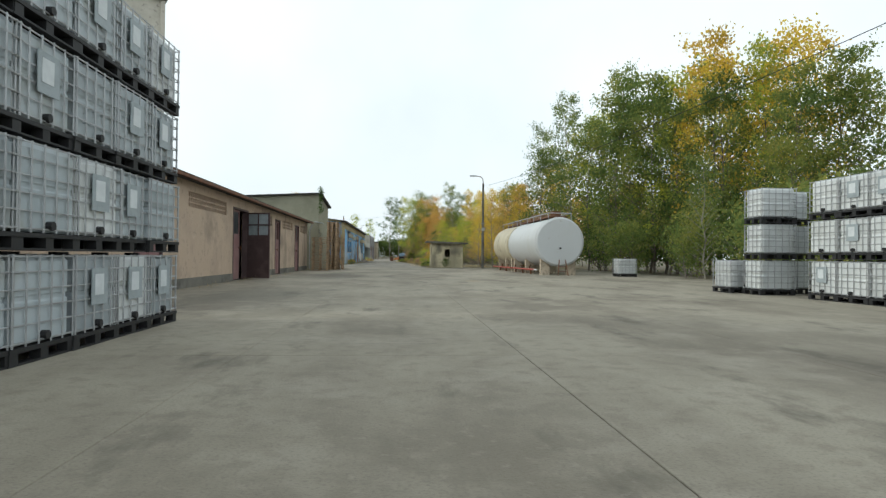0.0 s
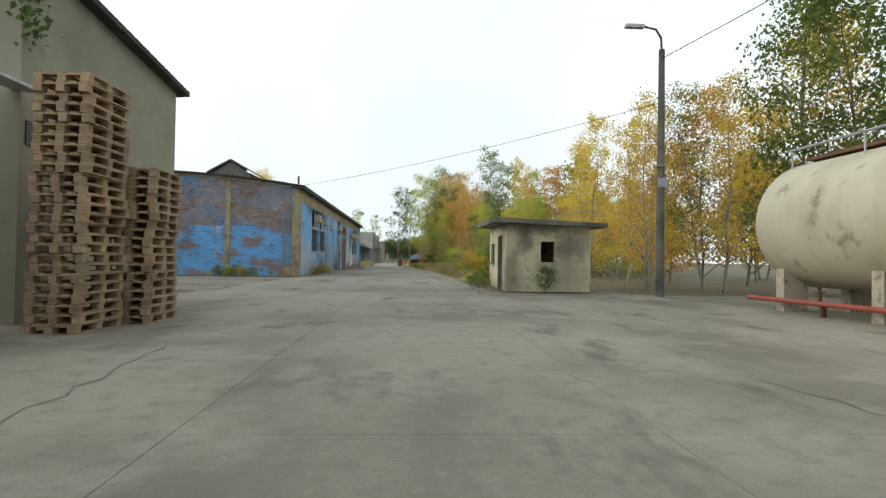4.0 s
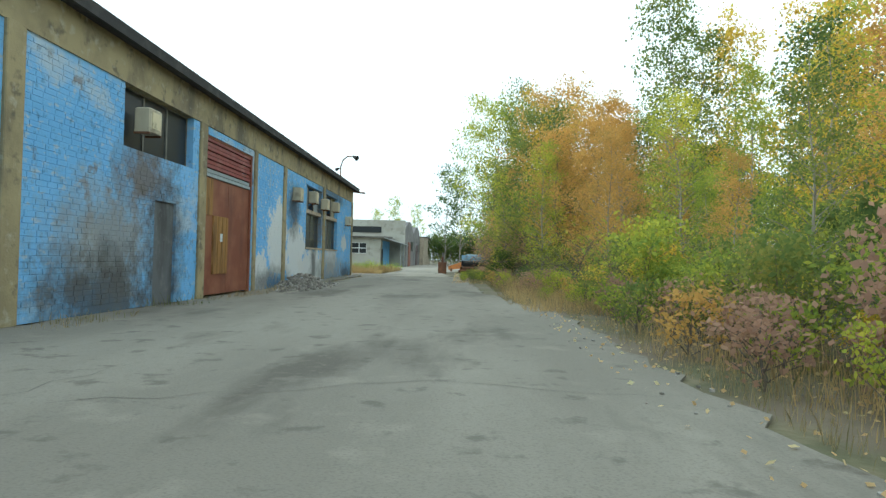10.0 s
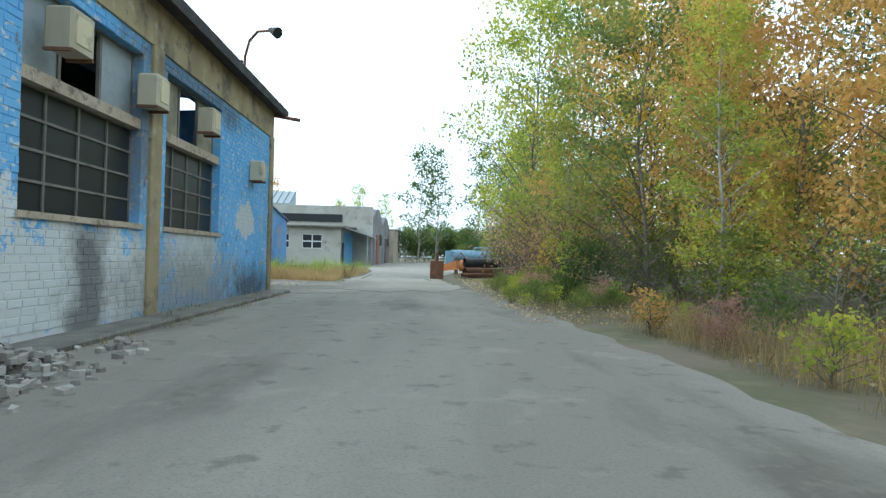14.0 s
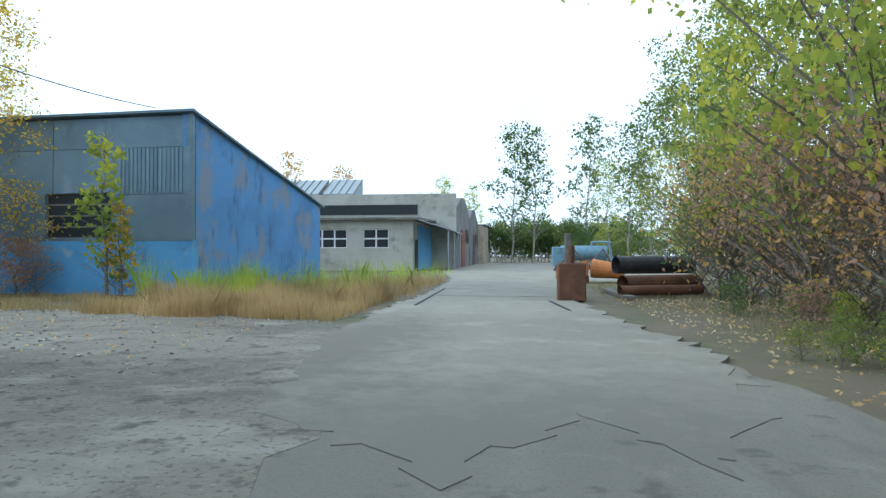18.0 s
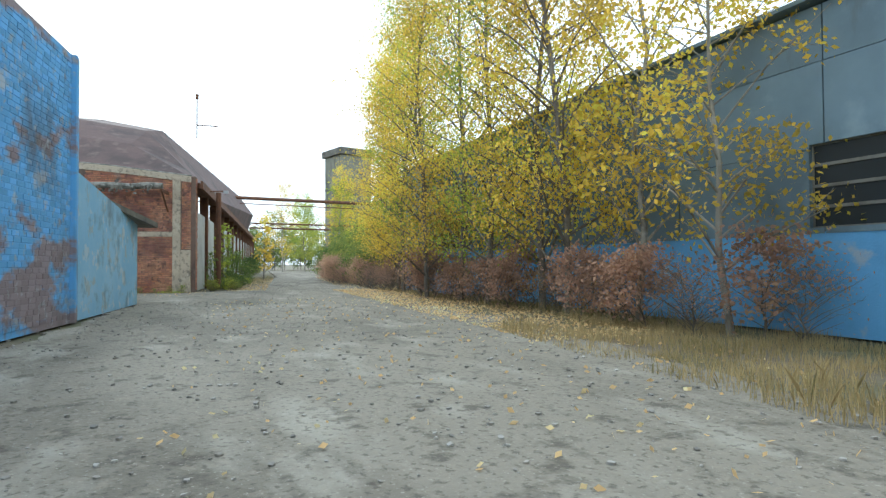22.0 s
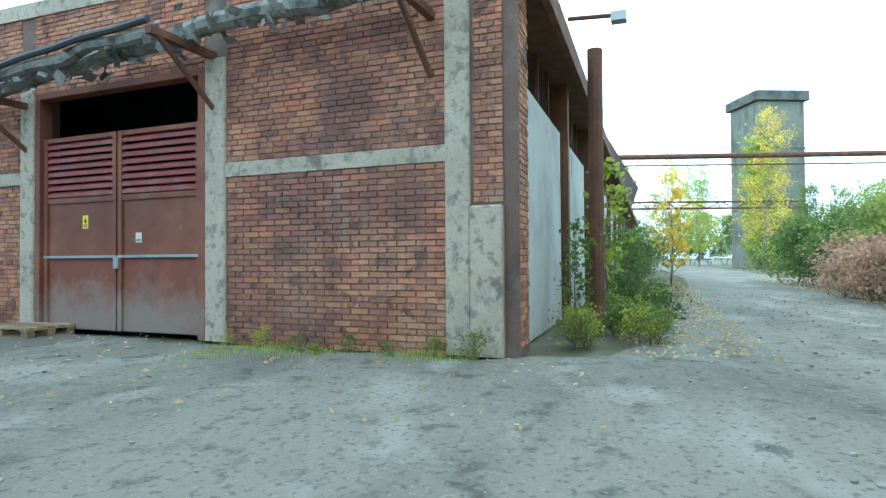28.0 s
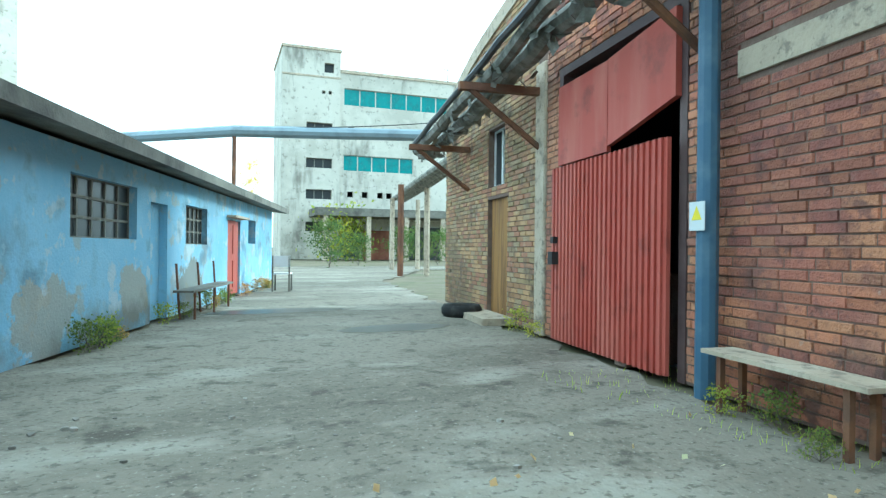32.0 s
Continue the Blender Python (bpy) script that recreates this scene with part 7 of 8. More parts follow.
def tree(x, y, h, shape, colour, where="beside the road"):
    trunk, crown = tree_kind(shape, colour, tree_rng.randrange(2))
    name = {"herb": "weed", "bush": "bush", "bare": "shrub"}.get(shape, "tree")
    t = new(name)
    s = h / SHAPES[shape][0]
    k = s ** (0.62 if s > 1 else 1.0) * tree_rng.uniform(0.92, 1.1)
    t.matrix_basis = Matrix.LocRotScale((x, y, -0.04), Euler((0, 0, tree_rng.uniform(0, 6.28))), (k, k, s))
    tagged(t, f"{KINDS[shape]} with {WORDS[colour]} autumn leaves {where}", name, "trees and bushes")
    for nm, me in (("trunk", trunk), ("crown", crown)):
        o = new(nm, me)
        o.parent = t


G, L_, Y, O, B = "leaf_green", "leaf_lime", "leaf_gold", "leaf_orange", "leaf_bush"
# behind the tank and the containers
for x, y, h, s, c in ((5.4, 74, 14.5, "poplar", G), (7, 69, 16.5, "poplar", G), (9.2, 63, 17.0, "poplar", G), (11.5, 58, 15, "crown", L_), (13.5, 54, 16.5, "crown", Y), (15.5, 52, 16, "crown", L_), (16.8, 50, 16, "crown", Y), (17.5, 48, 14, "crown", G), (19, 47.5, 12, "crown", G), (20, 60, 14, "far", G), (13, 46, 8, "crown", G), (13.5, 41, 5.5, "crown", G), (14, 36, 5, "crown", G), (14.5, 31, 4.6, "crown", G), (37, 45, 12, "far", O), (41, 50, 13, "far", O), (34, 50, 11, "far", O), (44, 47, 12, "far", O), (3.6, 78, 9, "thin", G), (6, 72, 12, "crown", G), (8, 66, 13, "crown", G), (9.5, 60, 13, "crown", G), (10, 67, 14, "crown", L_), (12, 62, 14.5, "crown", G), (8.4, 61, 15.5, "crown", G), (10.4, 57.5, 14.5, "crown", G), (14.5, 57, 16, "crown", G), (12.4, 51.5, 13.5, "crown", G), (15.0, 47.5, 12.5, "crown", G), (7.5, 76, 11, "crown", Y), (10.5, 55, 12, "crown", G)):
    tree(x, y, h, s, c, "behind the yard")
for k in range(26):
    tree(tree_rng.uniform(7.0, 10.5), 24 + k * 2.0, tree_rng.uniform(2.4, 4.2), "bush", tree_rng.choice((B, B, G)), "at the yard edge")
tree(8.2, 45.5, 7, "thin", G, "leaning at the yard edge")
# golden trees behind the hut and the lamp pole
for x, y, h, s, c in ((0.3, 83.6, 8.8, "poplar", Y), (2.0, 91.0, 9.0, "poplar", Y), (1.2, 78.0, 8.4, "thin", Y), (3.2, 86.0, 9.2, "poplar", Y), (4.5, 80.0, 9.0, "crown", O), (6.2, 93.5, 7.5, "poplar", O), (6.5, 88.0, 8.4, "crown", Y), (3.4, 76.0, 8.6, "thin", Y), (2.6, 81.5, 8.0, "poplar", O), (9.0, 84.0, 9.5, "crown", Y), (8.5, 98.0, 7.0, "crown", O)):
    tree(x, y, h, s, c, "behind the hut")
# belt along the road: tall row, front row, undergrowth
for x, y, h, s, c in ((0.8, 124.4, 14.2, "poplar", G), (2.2, 126.6, 13.0, "poplar", G), (4.7, 127.3, 13.4, "poplar", Y), (4.3, 118.7, 11.0, "poplar", L_), (3.0, 116.5, 10.0, "thin", Y), (6.5, 120.5, 11.5, "crown", O), (-2.0, 116.2, 6.8, "thin", L_), (-1.1, 117.6, 7.4, "thin", L_), (-2.5, 126.2, 8.8, "crown", O), (-2.3, 122.4, 7.2, "poplar", O), (-3.5, 119.6, 6.2, "poplar", O), (-1.4, 119.4, 6.2, "poplar", O), (-1.8, 124.2, 8.4, "poplar", O), (-4.9, 128.4, 7.4, "poplar", L_), (-3.4, 130.2, 8.4, "crown", O), (0.5, 101.4, 5.9, "broad", L_), (1.6, 103.0, 6.2, "poplar", G), (-0.6, 104.8, 5.4, "poplar", O), (9.5, 112.0, 7.6, "crown", O), (11.5, 117.0, 8.5, "crown", L_), (14.4, 133.9, 14.5, "far", G), (7.8, 108.0, 8.5, "thin", Y), (0.8, 109.5, 7.5, "thin", L_), (2.6, 112.0, 8.6, "poplar", O), (-1.4, 112.5, 6.6, "poplar", L_)):
    tree(x, y, h, s, c, "in the belt")
for x, y, h in ((3.6, 101.0, 5.4), (5.2, 99.0, 5.0), (7.0, 103.0, 6.0), (9.2, 106.0, 6.4), (4.6, 104.2, 5.2), (2.6, 98.6, 3.6), (6.4, 96.6, 4.2)):
    tree(x, y, h, "brown", "leaf_red", "by the clearing")
for k in range(15):
    tree(tree_rng.uniform(6.5, 13), 104 + k * 3.4, tree_rng.uniform(5.5, 7.5) + k * 0.22, tree_rng.choice(("crown", "poplar", "far")), tree_rng.choice((O, G, Y, L_)), "in the thicket")
for k in range(18):
    tree(tree_rng.uniform(-3.6, 1.4), 104 + k * 1.9, tree_rng.uniform(3.0, 5.4), tree_rng.choice(("thin", "poplar")), tree_rng.choice((O, L_, L_, G, Y)), "in the thicket")
for k in range(46):
    y = 101 + k * 0.8
    tree(tree_rng.uniform(-5.0, -2.0), y, tree_rng.uniform(0.8, 2.3), tree_rng.choice(("bush", "bare", "bare")), tree_rng.choice((L_, B, G, "leaf_red")), "on the verge")
for x, y, h, s, c in ((-5.9, 86.5, 0.4, "bush", G), (-5.8, 89.0, 0.35, "bush", B), (-5.7, 93.5, 0.4, "bush", L_), (0.5, 91.0, 2.4, "bare", "leaf_red"), (1.5, 89.0, 3.0, "bare", "leaf_red"), (1.0, 94.5, 2.6, "bare", "leaf_red"), (-0.5, 98.0, 2.2, "bare", O), (-2.0, 100.2, 1.6, "bush", L_), (0.8, 99.5, 2.4, "bush", G), (2.5, 96.5, 4.5, "thin", L_), (-1.2, 101.5, 5.4, "poplar", L_), (-3.2, 102.5, 1.8, "bush", L_)):
    tree(x, y, h, s, c, "round the rubble clearing")
for k in range(20):
    tree(tree_rng.uniform(11, 14.5), 30 + k * 2.1, tree_rng.uniform(3.4, 5.0), "bush", B, "at the yard edge")
brush = thing("brush_pile", "pile of cut grey branches on the rubble clearing", "branches", (-2.9, 87.4, 0))
rb_ = random.Random(33)
for k in range(130):
    p = Vector((max(-4.7, -2.9 + rb_.gauss(0, 1.1)), 87.4 + rb_.gauss(0, 1.4), rb_.uniform(0.02, 0.28)))
    d = Vector((rb_.uniform(-1, 1), rb_.uniform(-1, 1), rb_.uniform(-0.05, 0.25))) * rb_.uniform(0.4, 0.9)
    part("branch", Geo().tube(p - d, p + d, rb_.uniform(0.015, 0.035), 5, 0.008), "pale_bark", brush)
for k in range(30):
    x, y = ((tree_rng.uniform(-3.5, 6), tree_rng.uniform(101, 104)) if k < 15 else (tree_rng.uniform(3.6, 7), tree_rng.uniform(88, 102)))
    tree(x, y, tree_rng.uniform(1.0, 2.3), tree_rng.choice(("bare", "bush")), tree_rng.choice((O, L_, L_, G)), "round the rubble clearing")
for k in range(22):
    tree(tree_rng.uniform(-5.2, -3.6), 99 + k * 0.75, tree_rng.uniform(0.6, 1.7), "bush", tree_rng.choice((L_, G, L_, Y)), "on the verge")
for k in range(26):
    tree(tree_rng.uniform(-2.5, 5), 108 + k * 1.9, tree_rng.uniform(1.3, 2.6), "bush", tree_rng.choice((B, G, L_)), "under the belt trees")
for k in range(14):
    tree(-5.5 + k * 1.7, 205 + tree_rng.uniform(-8, 12), tree_rng.uniform(2.5, 3.6), "bush", tree_rng.choice((G, B)), "closing the lane")
for x, y, h, s, c in ((-6.0, 141.6, 12.4, "broad", L_), (-3.4, 138.2, 12.2, "broad", O), (-3.2, 144.6, 13.6, "broad", G), (-4.4, 133.6, 10.0, "broad", G), (-2.6, 136.2, 10.6, "broad", Y), (-1.6, 131.6, 9.6, "broad", O), (2.0, 134, 10, "crown", G), (1.5, 141, 11, "crown", O), (4, 147, 10, "crown", G), (-6.2, 136.6, 6.8, "poplar", L_)):
    tree(x, y, h, s, c)
for x, y, h, s, c in ((-6.6, 133, 1.6, "bush", B), (-6.0, 136, 2.2, "bare", O), (-5.8, 138.5, 2.4, "bare", O), (-6.6, 141.5, 1.9, "bare", O), (-5.5, 143.5, 2.2, "bare", O), (-5.6, 137, 3.2, "bare", "leaf_red"), (-5.0, 139.6, 3.6, "bare", "leaf_red"), (-5.6, 142, 3.3, "bare", "leaf_red"), (-5.8, 145, 3.0, "bare", "leaf_red"), (-6.3, 147, 2.4, "bare", "leaf_red"), (-5.4, 150, 3.0, "bush", G), (-4.8, 134.5, 2.8, "bare", "leaf_red"), (-6.9, 138, 1.8, "sapling", Y), (-6.6, 135, 2.1, "sapling", L_), (-6.7, 139.8, 1.0, "bush", G), (-7.2, 136.6, 0.8, "bush", G), (-7.4, 132.5, 0.7, "bush", G), (-5.3, 146, 2.0, "bare", O)):
    tree(x, y, h, s, c, "on the verge")
for k in range(26):
    tree(tree_rng.uniform(-6.6, -4.6), 137.5 + k * 0.5, tree_rng.uniform(2.2, 4.2), "bare", tree_rng.choice(("leaf_red", "leaf_red", O)), "on the verge")
for x, y, h, s, c in ((-5.2, 148, 7.5, "broad", L_), (-3.6, 151.5, 9, "broad", G), (-4.6, 158, 9.5, "broad", G), (-2.5, 164, 9, "broad", L_), (-3.4, 155, 8, "thin", G)):
    tree(x, y, h, s, c, "beside the pipe heap")
for k in range(36):
    tree(tree_rng.uniform(-8.2, -6.0), 128.5 + k * 0.45, tree_rng.uniform(0.3, 0.65), "herb", tree_rng.choice((G, L_, "leaf_red")), "on the verge")
for k in range(80):
    tree(tree_rng.uniform(-9.0, -6.4), 129.5 + k * 0.12, tree_rng.uniform(0.25, 0.5), "herb", tree_rng.choice((G, L_, G)), "on the verge")
for k in range(90):
    y = 82 + k * 0.5
    tree(tree_rng.uniform(-6.3, -4.4) - max(0, y - 110) * 0.09, y, tree_rng.uniform(0.2, 0.4) if y < 96 else tree_rng.uniform(0.3, 0.8), "herb", tree_rng.choice(("leaf_red", "leaf_red", G, O) if y < 96 else (G, L_, "leaf_red", O, L_)), "on the verge")
for k in range(34):
    tree(-15 + k * 0.75, 240 + tree_rng.uniform(-2, 5), tree_rng.uniform(4.6, 6.4), "bush", tree_rng.choice((B, B, G)), "closing the lane")
for k in range(24):
    tree(-16 + k * 2.6, 252 + tree_rng.uniform(-3, 3), tree_rng.uniform(5, 8), "far", tree_rng.choice((G, B)), "closing the lane")
for k in range(40):
    tree(13 + tree_rng.uniform(0, 9), 70 + k * 4.2, tree_rng.uniform(6.5, 9.5), "far", tree_rng.choice((G, O, L_)), "behind the belt")
for k in range(26):
    tree(-62 - k * 3.2, 158 + k * 1.6 + tree_rng.uniform(-1, 3), tree_rng.uniform(4, 7), "far", tree_rng.choice((G, L_, B)), "along the track")
# far trees past the halls and along the lane
for x, y, h, s, c in ((-12.6, 226, 21, "airy", B), (-9.4, 224, 20, "airy", B), (-2.5, 214, 19, "airy", B), (1.5, 206, 17, "airy", B), (-26, 256, 17, "airy", L_), (-21, 258, 15.5, "airy", L_), (-31, 258, 14, "airy", L_), (-2.5, 196, 11, "thin", L_), (0.5, 190, 11.5, "poplar", G), (3, 180, 10, "broad", G), (5, 170, 11, "broad", G), (3, 160, 10, "broad", G), (-44, 216, 16, "airy", O), (-38, 222, 14.5, "airy", O), (-15, 262, 8, "broad", G), (-8, 258, 7, "broad", G), (-1, 256, 8, "broad", G), (5, 250, 8, "broad", G), (-27, 122, 10, "thin", O), (-30, 101, 9, "thin", O), (-54.5, 89, 7.2, "poplar", Y)):
    tree(x, y, h, s, c, "behind the halls")
for k in range(58):
    x = -25.5 - k * 0.6
    tree(x, 146.3 - (x + 27) * 0.085 + tree_rng.uniform(-0.2, 0.9), tree_rng.uniform(0.8, 1.5), tree_rng.choice(("bare", "bush")), tree_rng.choice(("leaf_red", "leaf_red", "leaf_red")), "before the shed")
for k in range(12):
    x = -52 - k * 1.7
    tree(x, 148.3 - (x + 45) * 0.16 + tree_rng.uniform(0, 1.2), tree_rng.uniform(2.5, 4.5), tree_rng.choice(("poplar", "broad")), tree_rng.choice((G, G, L_)), "along the track")
# golden poplars before the shed and along the track
for x, y, h, s, c in ((-26.6, 147.0, 8.6, "thin", Y), (-28.9, 147.2, 11.5, "thin", Y), (-30.8, 147.0, 13.8, "aspen", Y), (-32.2, 147.3, 14.6, "aspen", Y), (-34.2, 146.9, 13.2, "aspen", L_), (-36.4, 147.2, 14.0, "aspen", Y), (-38.4, 147.0, 12.8, "aspen", Y), (-40.4, 147.6, 12.2, "aspen", L_), (-42.4, 147.8, 12.0, "aspen", Y), (-44.4, 148.4, 11.8, "aspen", Y), (-46.4, 148.9, 10.5, "aspen", L_), (-47.8, 149.4, 9.5, "aspen", Y), (-49.0, 149.8, 6.0, "aspen", L_), (-52.0, 151, 5.5, "broad", L_), (-56, 152.4, 5.0, "broad", L_), (-61, 153.8, 5.0, "broad", G), (-94, 160, 13, "thin", Y), (-101, 163.0, 11, "poplar", L_), (-118, 158, 14, "thin", Y), (-124, 163, 12, "broad", L_), (-135, 160, 10, "broad", G), (-140, 166, 12, "broad", L_)):
    tree(x, y, h, s, c, "along the track")
for k in range(16):
    x = -49.5 - k * 1.25
    tree(x, 148.0 - (x + 45) * 0.16 + tree_rng.uniform(-0.3, 0.9), tree_rng.uniform(1.4, 2.6), "bush", tree_rng.choice((B, G, G)), "along the track")
for k in range(15):
    tree(-141 - tree_rng.uniform(0, 3), 143 + k * 2.2, tree_rng.uniform(3.2, 4.4), "bush", tree_rng.choice((G, B)), "closing the track")
for k in range(16):
    tree(-150 - tree_rng.uniform(0, 8), 146 + k * 2.4, tree_rng.uniform(6, 9), "far", tree_rng.choice((G, L_, B)), "closing the track")
for k in range(14):
    x = -48.4 - k * 0.75
    tree(x, 141.75 - (x + 48) * 0.2 + tree_rng.uniform(-0.2, 0.5), tree_rng.uniform(0.25, 0.6), "herb", tree_rng.choice((B, G, L_)), "by the panel wall")
tree(-22.7, 146.3, 4.3, "sapling", L_, "before the shed window")
tree(-22.35, 146.4, 2.6, "sapling", Y, "before the shed window")
tree(-22.55, 146.2, 1.3, "bare", O, "before the shed window")
for k in range(20):
    x = -58 - k * 3.0
    tree(x, 154 - (x + 58) * 0.21 + tree_rng.uniform(0, 3), tree_rng.uniform(2, 4.5), "bush", tree_rng.choice((G, B, L_)), "along the track")
for k in range(10):
    tree(-29 - k * 3.2, 146.6 + k * 0.45, tree_rng.uniform(0.7, 1.4), "bare", O, "along the track")
for k in range(9):
    tree(-51.5 - k * 5.0 - tree_rng.uniform(0, 1), 142.2 + k * 0.98, tree_rng.uniform(0.6, 1.7), "bush", tree_rng.choice((B, G)), "by the panel wall")
for k in range(60):
    x = -47.6 - tree_rng.uniform(0, 9)
    tree(x, 140.75 - (x + 47) * 0.195 + tree_rng.uniform(0.0, 1.1), tree_rng.uniform(0.2, 0.5), "herb", tree_rng.choice((G, B, G, L_)), "by the panel wall")
tree(-49.6, 141.15, 1.7, "sapling", G, "by the panel wall")
tree(-53.5, 142.1, 3.2, "sapling", L_, "by the panel wall")
tree(-66, 146.3, 4.6, "sapling", Y, "by the panel wall")
tree(-4.3, 73.7, 0.85, "bush", B, "before the hut")
for k in range(34):
    x, y = (tree_rng.uniform(-21, -15.9), tree_rng.uniform(87.3, 88.3)) if k < 20 else (tree_rng.uniform(-15.6, -15.1), tree_rng.uniform(88.6, 99))
    tree(x, y, tree_rng.uniform(0.25, 0.6), "herb", tree_rng.choice((G, L_, O, G)), "by the workshop wall")
for k in range(14):
    tree(tree_rng.uniform(-6.6, -5.8), tree_rng.uniform(78.4, 82), tree_rng.uniform(0.25, 0.55), "herb", tree_rng.choice((G, L_, B)), "beside the hut")
tree(-5.2, 79.8, 1.1, "bush", L_, "behind the hut")
for u, w, h in ((9.0, 0.2, 0.22), (9.4, 0.5, 0.18), (9.9, 0.25, 0.25), (10.3, 0.4, 0.2), (8.6, 0.15, 0.18), (0.8, 0.2, 0.25), (1.3, 0.35, 0.2), (1.9, 0.25, 0.22), (2.6, 0.4, 0.2), (3.2, 0.3, 0.25), (0.3, 0.3, 0.3), (3.8, 0.25, 0.16), (2.2, 0.6, 0.15), (14.6, 0.2, 0.3), (14.0, 0.2, 0.2)):
    tree(C0[0] + FD[0] * u + FN[0] * w, C0[1] + FD[1] * u + FN[1] * w, h, "herb", tree_rng.choice((G, L_, G)), "at the brick wall")
for k in range(18):
    u = tree_rng.uniform(12, 25)
    tree(lf_[0][0] + LD.x * u + LD.y * 0.25, lf_[0][1] + LD.y * u - LD.x * 0.25, tree_rng.uniform(0.15, 0.35), "herb", tree_rng.choice((G, L_, O)), "at the blue wall")
for x, y in ((-56.5, 99.5), (-59, 97.5), (-62.5, 96), (-66, 95)):
    tree(x, y, tree_rng.uniform(1.5, 2.6), "bush", B, "before the block")


def blades(name, spots_, hi, lo, width, mat, label, seed, gap=-0.15):
    """Upright blades as one mass; spots_: rows of (ring polygon box x0, x1, y0, y1, count)."""
    r = np.random.RandomState(seed)
    vs = []
    for x0, x1, y0, y1, n, skew in spots_:
        p = np.stack([r.uniform(x0, x1, n), r.uniform(y0, y1, n), np.full(n, -0.03)], 1)
        p[:, 1] += (p[:, 0] - x1) * skew
        keep = noise_keep(p, r, gap)
        p = p[keep]
        n = len(p)
        a = r.uniform(0, 6.28, n)
        h = (r.uniform(lo, hi, n) * np.array([0.75 + 0.9 * noise.noise((x * 0.8, y * 0.8, 9.0)) for x, y, _ in p]).clip(0.3, 1.4))[:, None]
        d = np.stack([np.cos(a), np.sin(a), 0 * a], 1) * width
        bend = np.stack([r.normal(size=n), r.normal(size=n), 0 * a], 1) * 0.22 * h
        up = np.array((0, 0, 1.0)) * h
        vs.append(np.stack([p - d, p + d, p + up * 0.6 + bend * 0.4 + d * 0.6, p + up + bend, p + up * 0.6 + bend * 0.4 - d * 0.6], 1))
    v = np.concatenate(vs).reshape(-1, 3)
    n = len(v) // 5
    me = bpy.data.meshes.new(name)
    me.vertices.add(5 * n)
    me.vertices.foreach_set("co", v.ravel())
    me.loops.add(5 * n)
    me.loops.foreach_set("vertex_index", np.arange(5 * n))
    me.polygons.add(n)
    me.polygons.foreach_set("loop_start", np.arange(0, 5 * n, 5))
    me.update(calc_edges=True)
    me.materials.append(M[mat])
    return tagged(new(name, me), label, "grass", kind="stuff")


def noise_keep(p, r, gap):
    f = np.array([noise.noise((x * 0.9, y * 0.9, 3.0)) for x, y, _ in p])
    return f + r.uniform(-0.25, 0.25, len(p)) > gap


blades("dry_grass", [(-20.5, -15.2, 141.5, 144.2, 15000, -0.16), (-21, -15.3, 143.6, 148, 14000, 0), (-19, -15.0, 147, 158, 9000, 0), (-7.6, -4.6, 110, 127, 9000, 0), (-6.3, -4.8, 80, 110, 5000, 0)], 0.66, 0.15, 0.005, "dry_grass", "tall dry tan grass before the shed", 51)
blades("short_grass", [(-29, -20.3, 142.5, 146.6, 17000, -0.16), (-45, -27, 145.8, 147.6, 9000, -0.11)], 0.3, 0.06, 0.0045, "short_grass", "short trampled brown and green grass before the shed", 57)
blades("green_grass", [(-20.8, -18.6, 145.6, 149, 3400, 0), (-20.8, -15.9, 147, 156, 2600, 0), (-21, -15.8, 156, 172, 1500, 0), (-21.0, -20.0, 144.9, 146.6, 3200, 0)], 1.25, 0.5, 0.006, "green_grass", "tall yellow-green reeds and grass before the shed", 52, 0.02)
blades("verge_weeds", [(-6.4, -4.6, 80, 96, 8000, 0), (-5, 3, 80, 91, 2500, 0), (-6.7, -2.6, 96, 112, 16000, 0), (-7.8, -3.4, 112, 126, 16000, 0), (-8.6, -4, 126, 146, 17000, 0), (-9.5, -5, 145, 158, 6000, 0), (-2, 2, 76, 92, 2000, 0)], 0.26, 0.04, 0.004, "weeds", "brown and green weeds along the road verge", 53)
blades("wall_weeds", [(-15.75, -14.9, 89, 133, 3800, 0), (-15.9, -15.3, 26, 62, 500, 0), (-5.9, -4.5, 73.4, 74.3, 160, 0), (-6.2, -5.7, 74.5, 80, 420, 0), (-16.5, -21, 87.6, 88.5, 900, 0)], 0.28, 0.05, 0.006, "weeds", "green weeds at the foot of the walls", 54)
blades("track_weeds", [(-75, -54, 142.6, 144.4, 1500, -0.21), (-70, -28, 145.9, 148.2, 9000, -0.19), (-110, -70, 154, 160, 3000, -0.2)], 0.5, 0.12, 0.006, "weeds", "brown weeds along the gravel track", 55)
blades("gate_weeds", [(-47.75, -46.6, 136.4, 139.9, 3200, 0), (-50.1, -48.8, 128.5, 131.2, 600, 0)], 0.16, 0.03, 0.003, "green_grass", "short green weeds at the foot of the brick wall", 56)


def litter(name, areas, size, mat, label, seed, category):
    r = np.random.RandomState(seed)
    c = np.concatenate([np.stack([(q := r.uniform(x0, x1, n)), r.uniform(y0, y1, n) + (q - x1) * k, r.uniform(0.01, 0.03, n)], 1) for x0, x1, y0, y1, n, k in areas])
    me = leaf_mesh(name, c, size, mat, seed, 0.8)
    return tagged(new(name, me), label, category, kind="stuff")


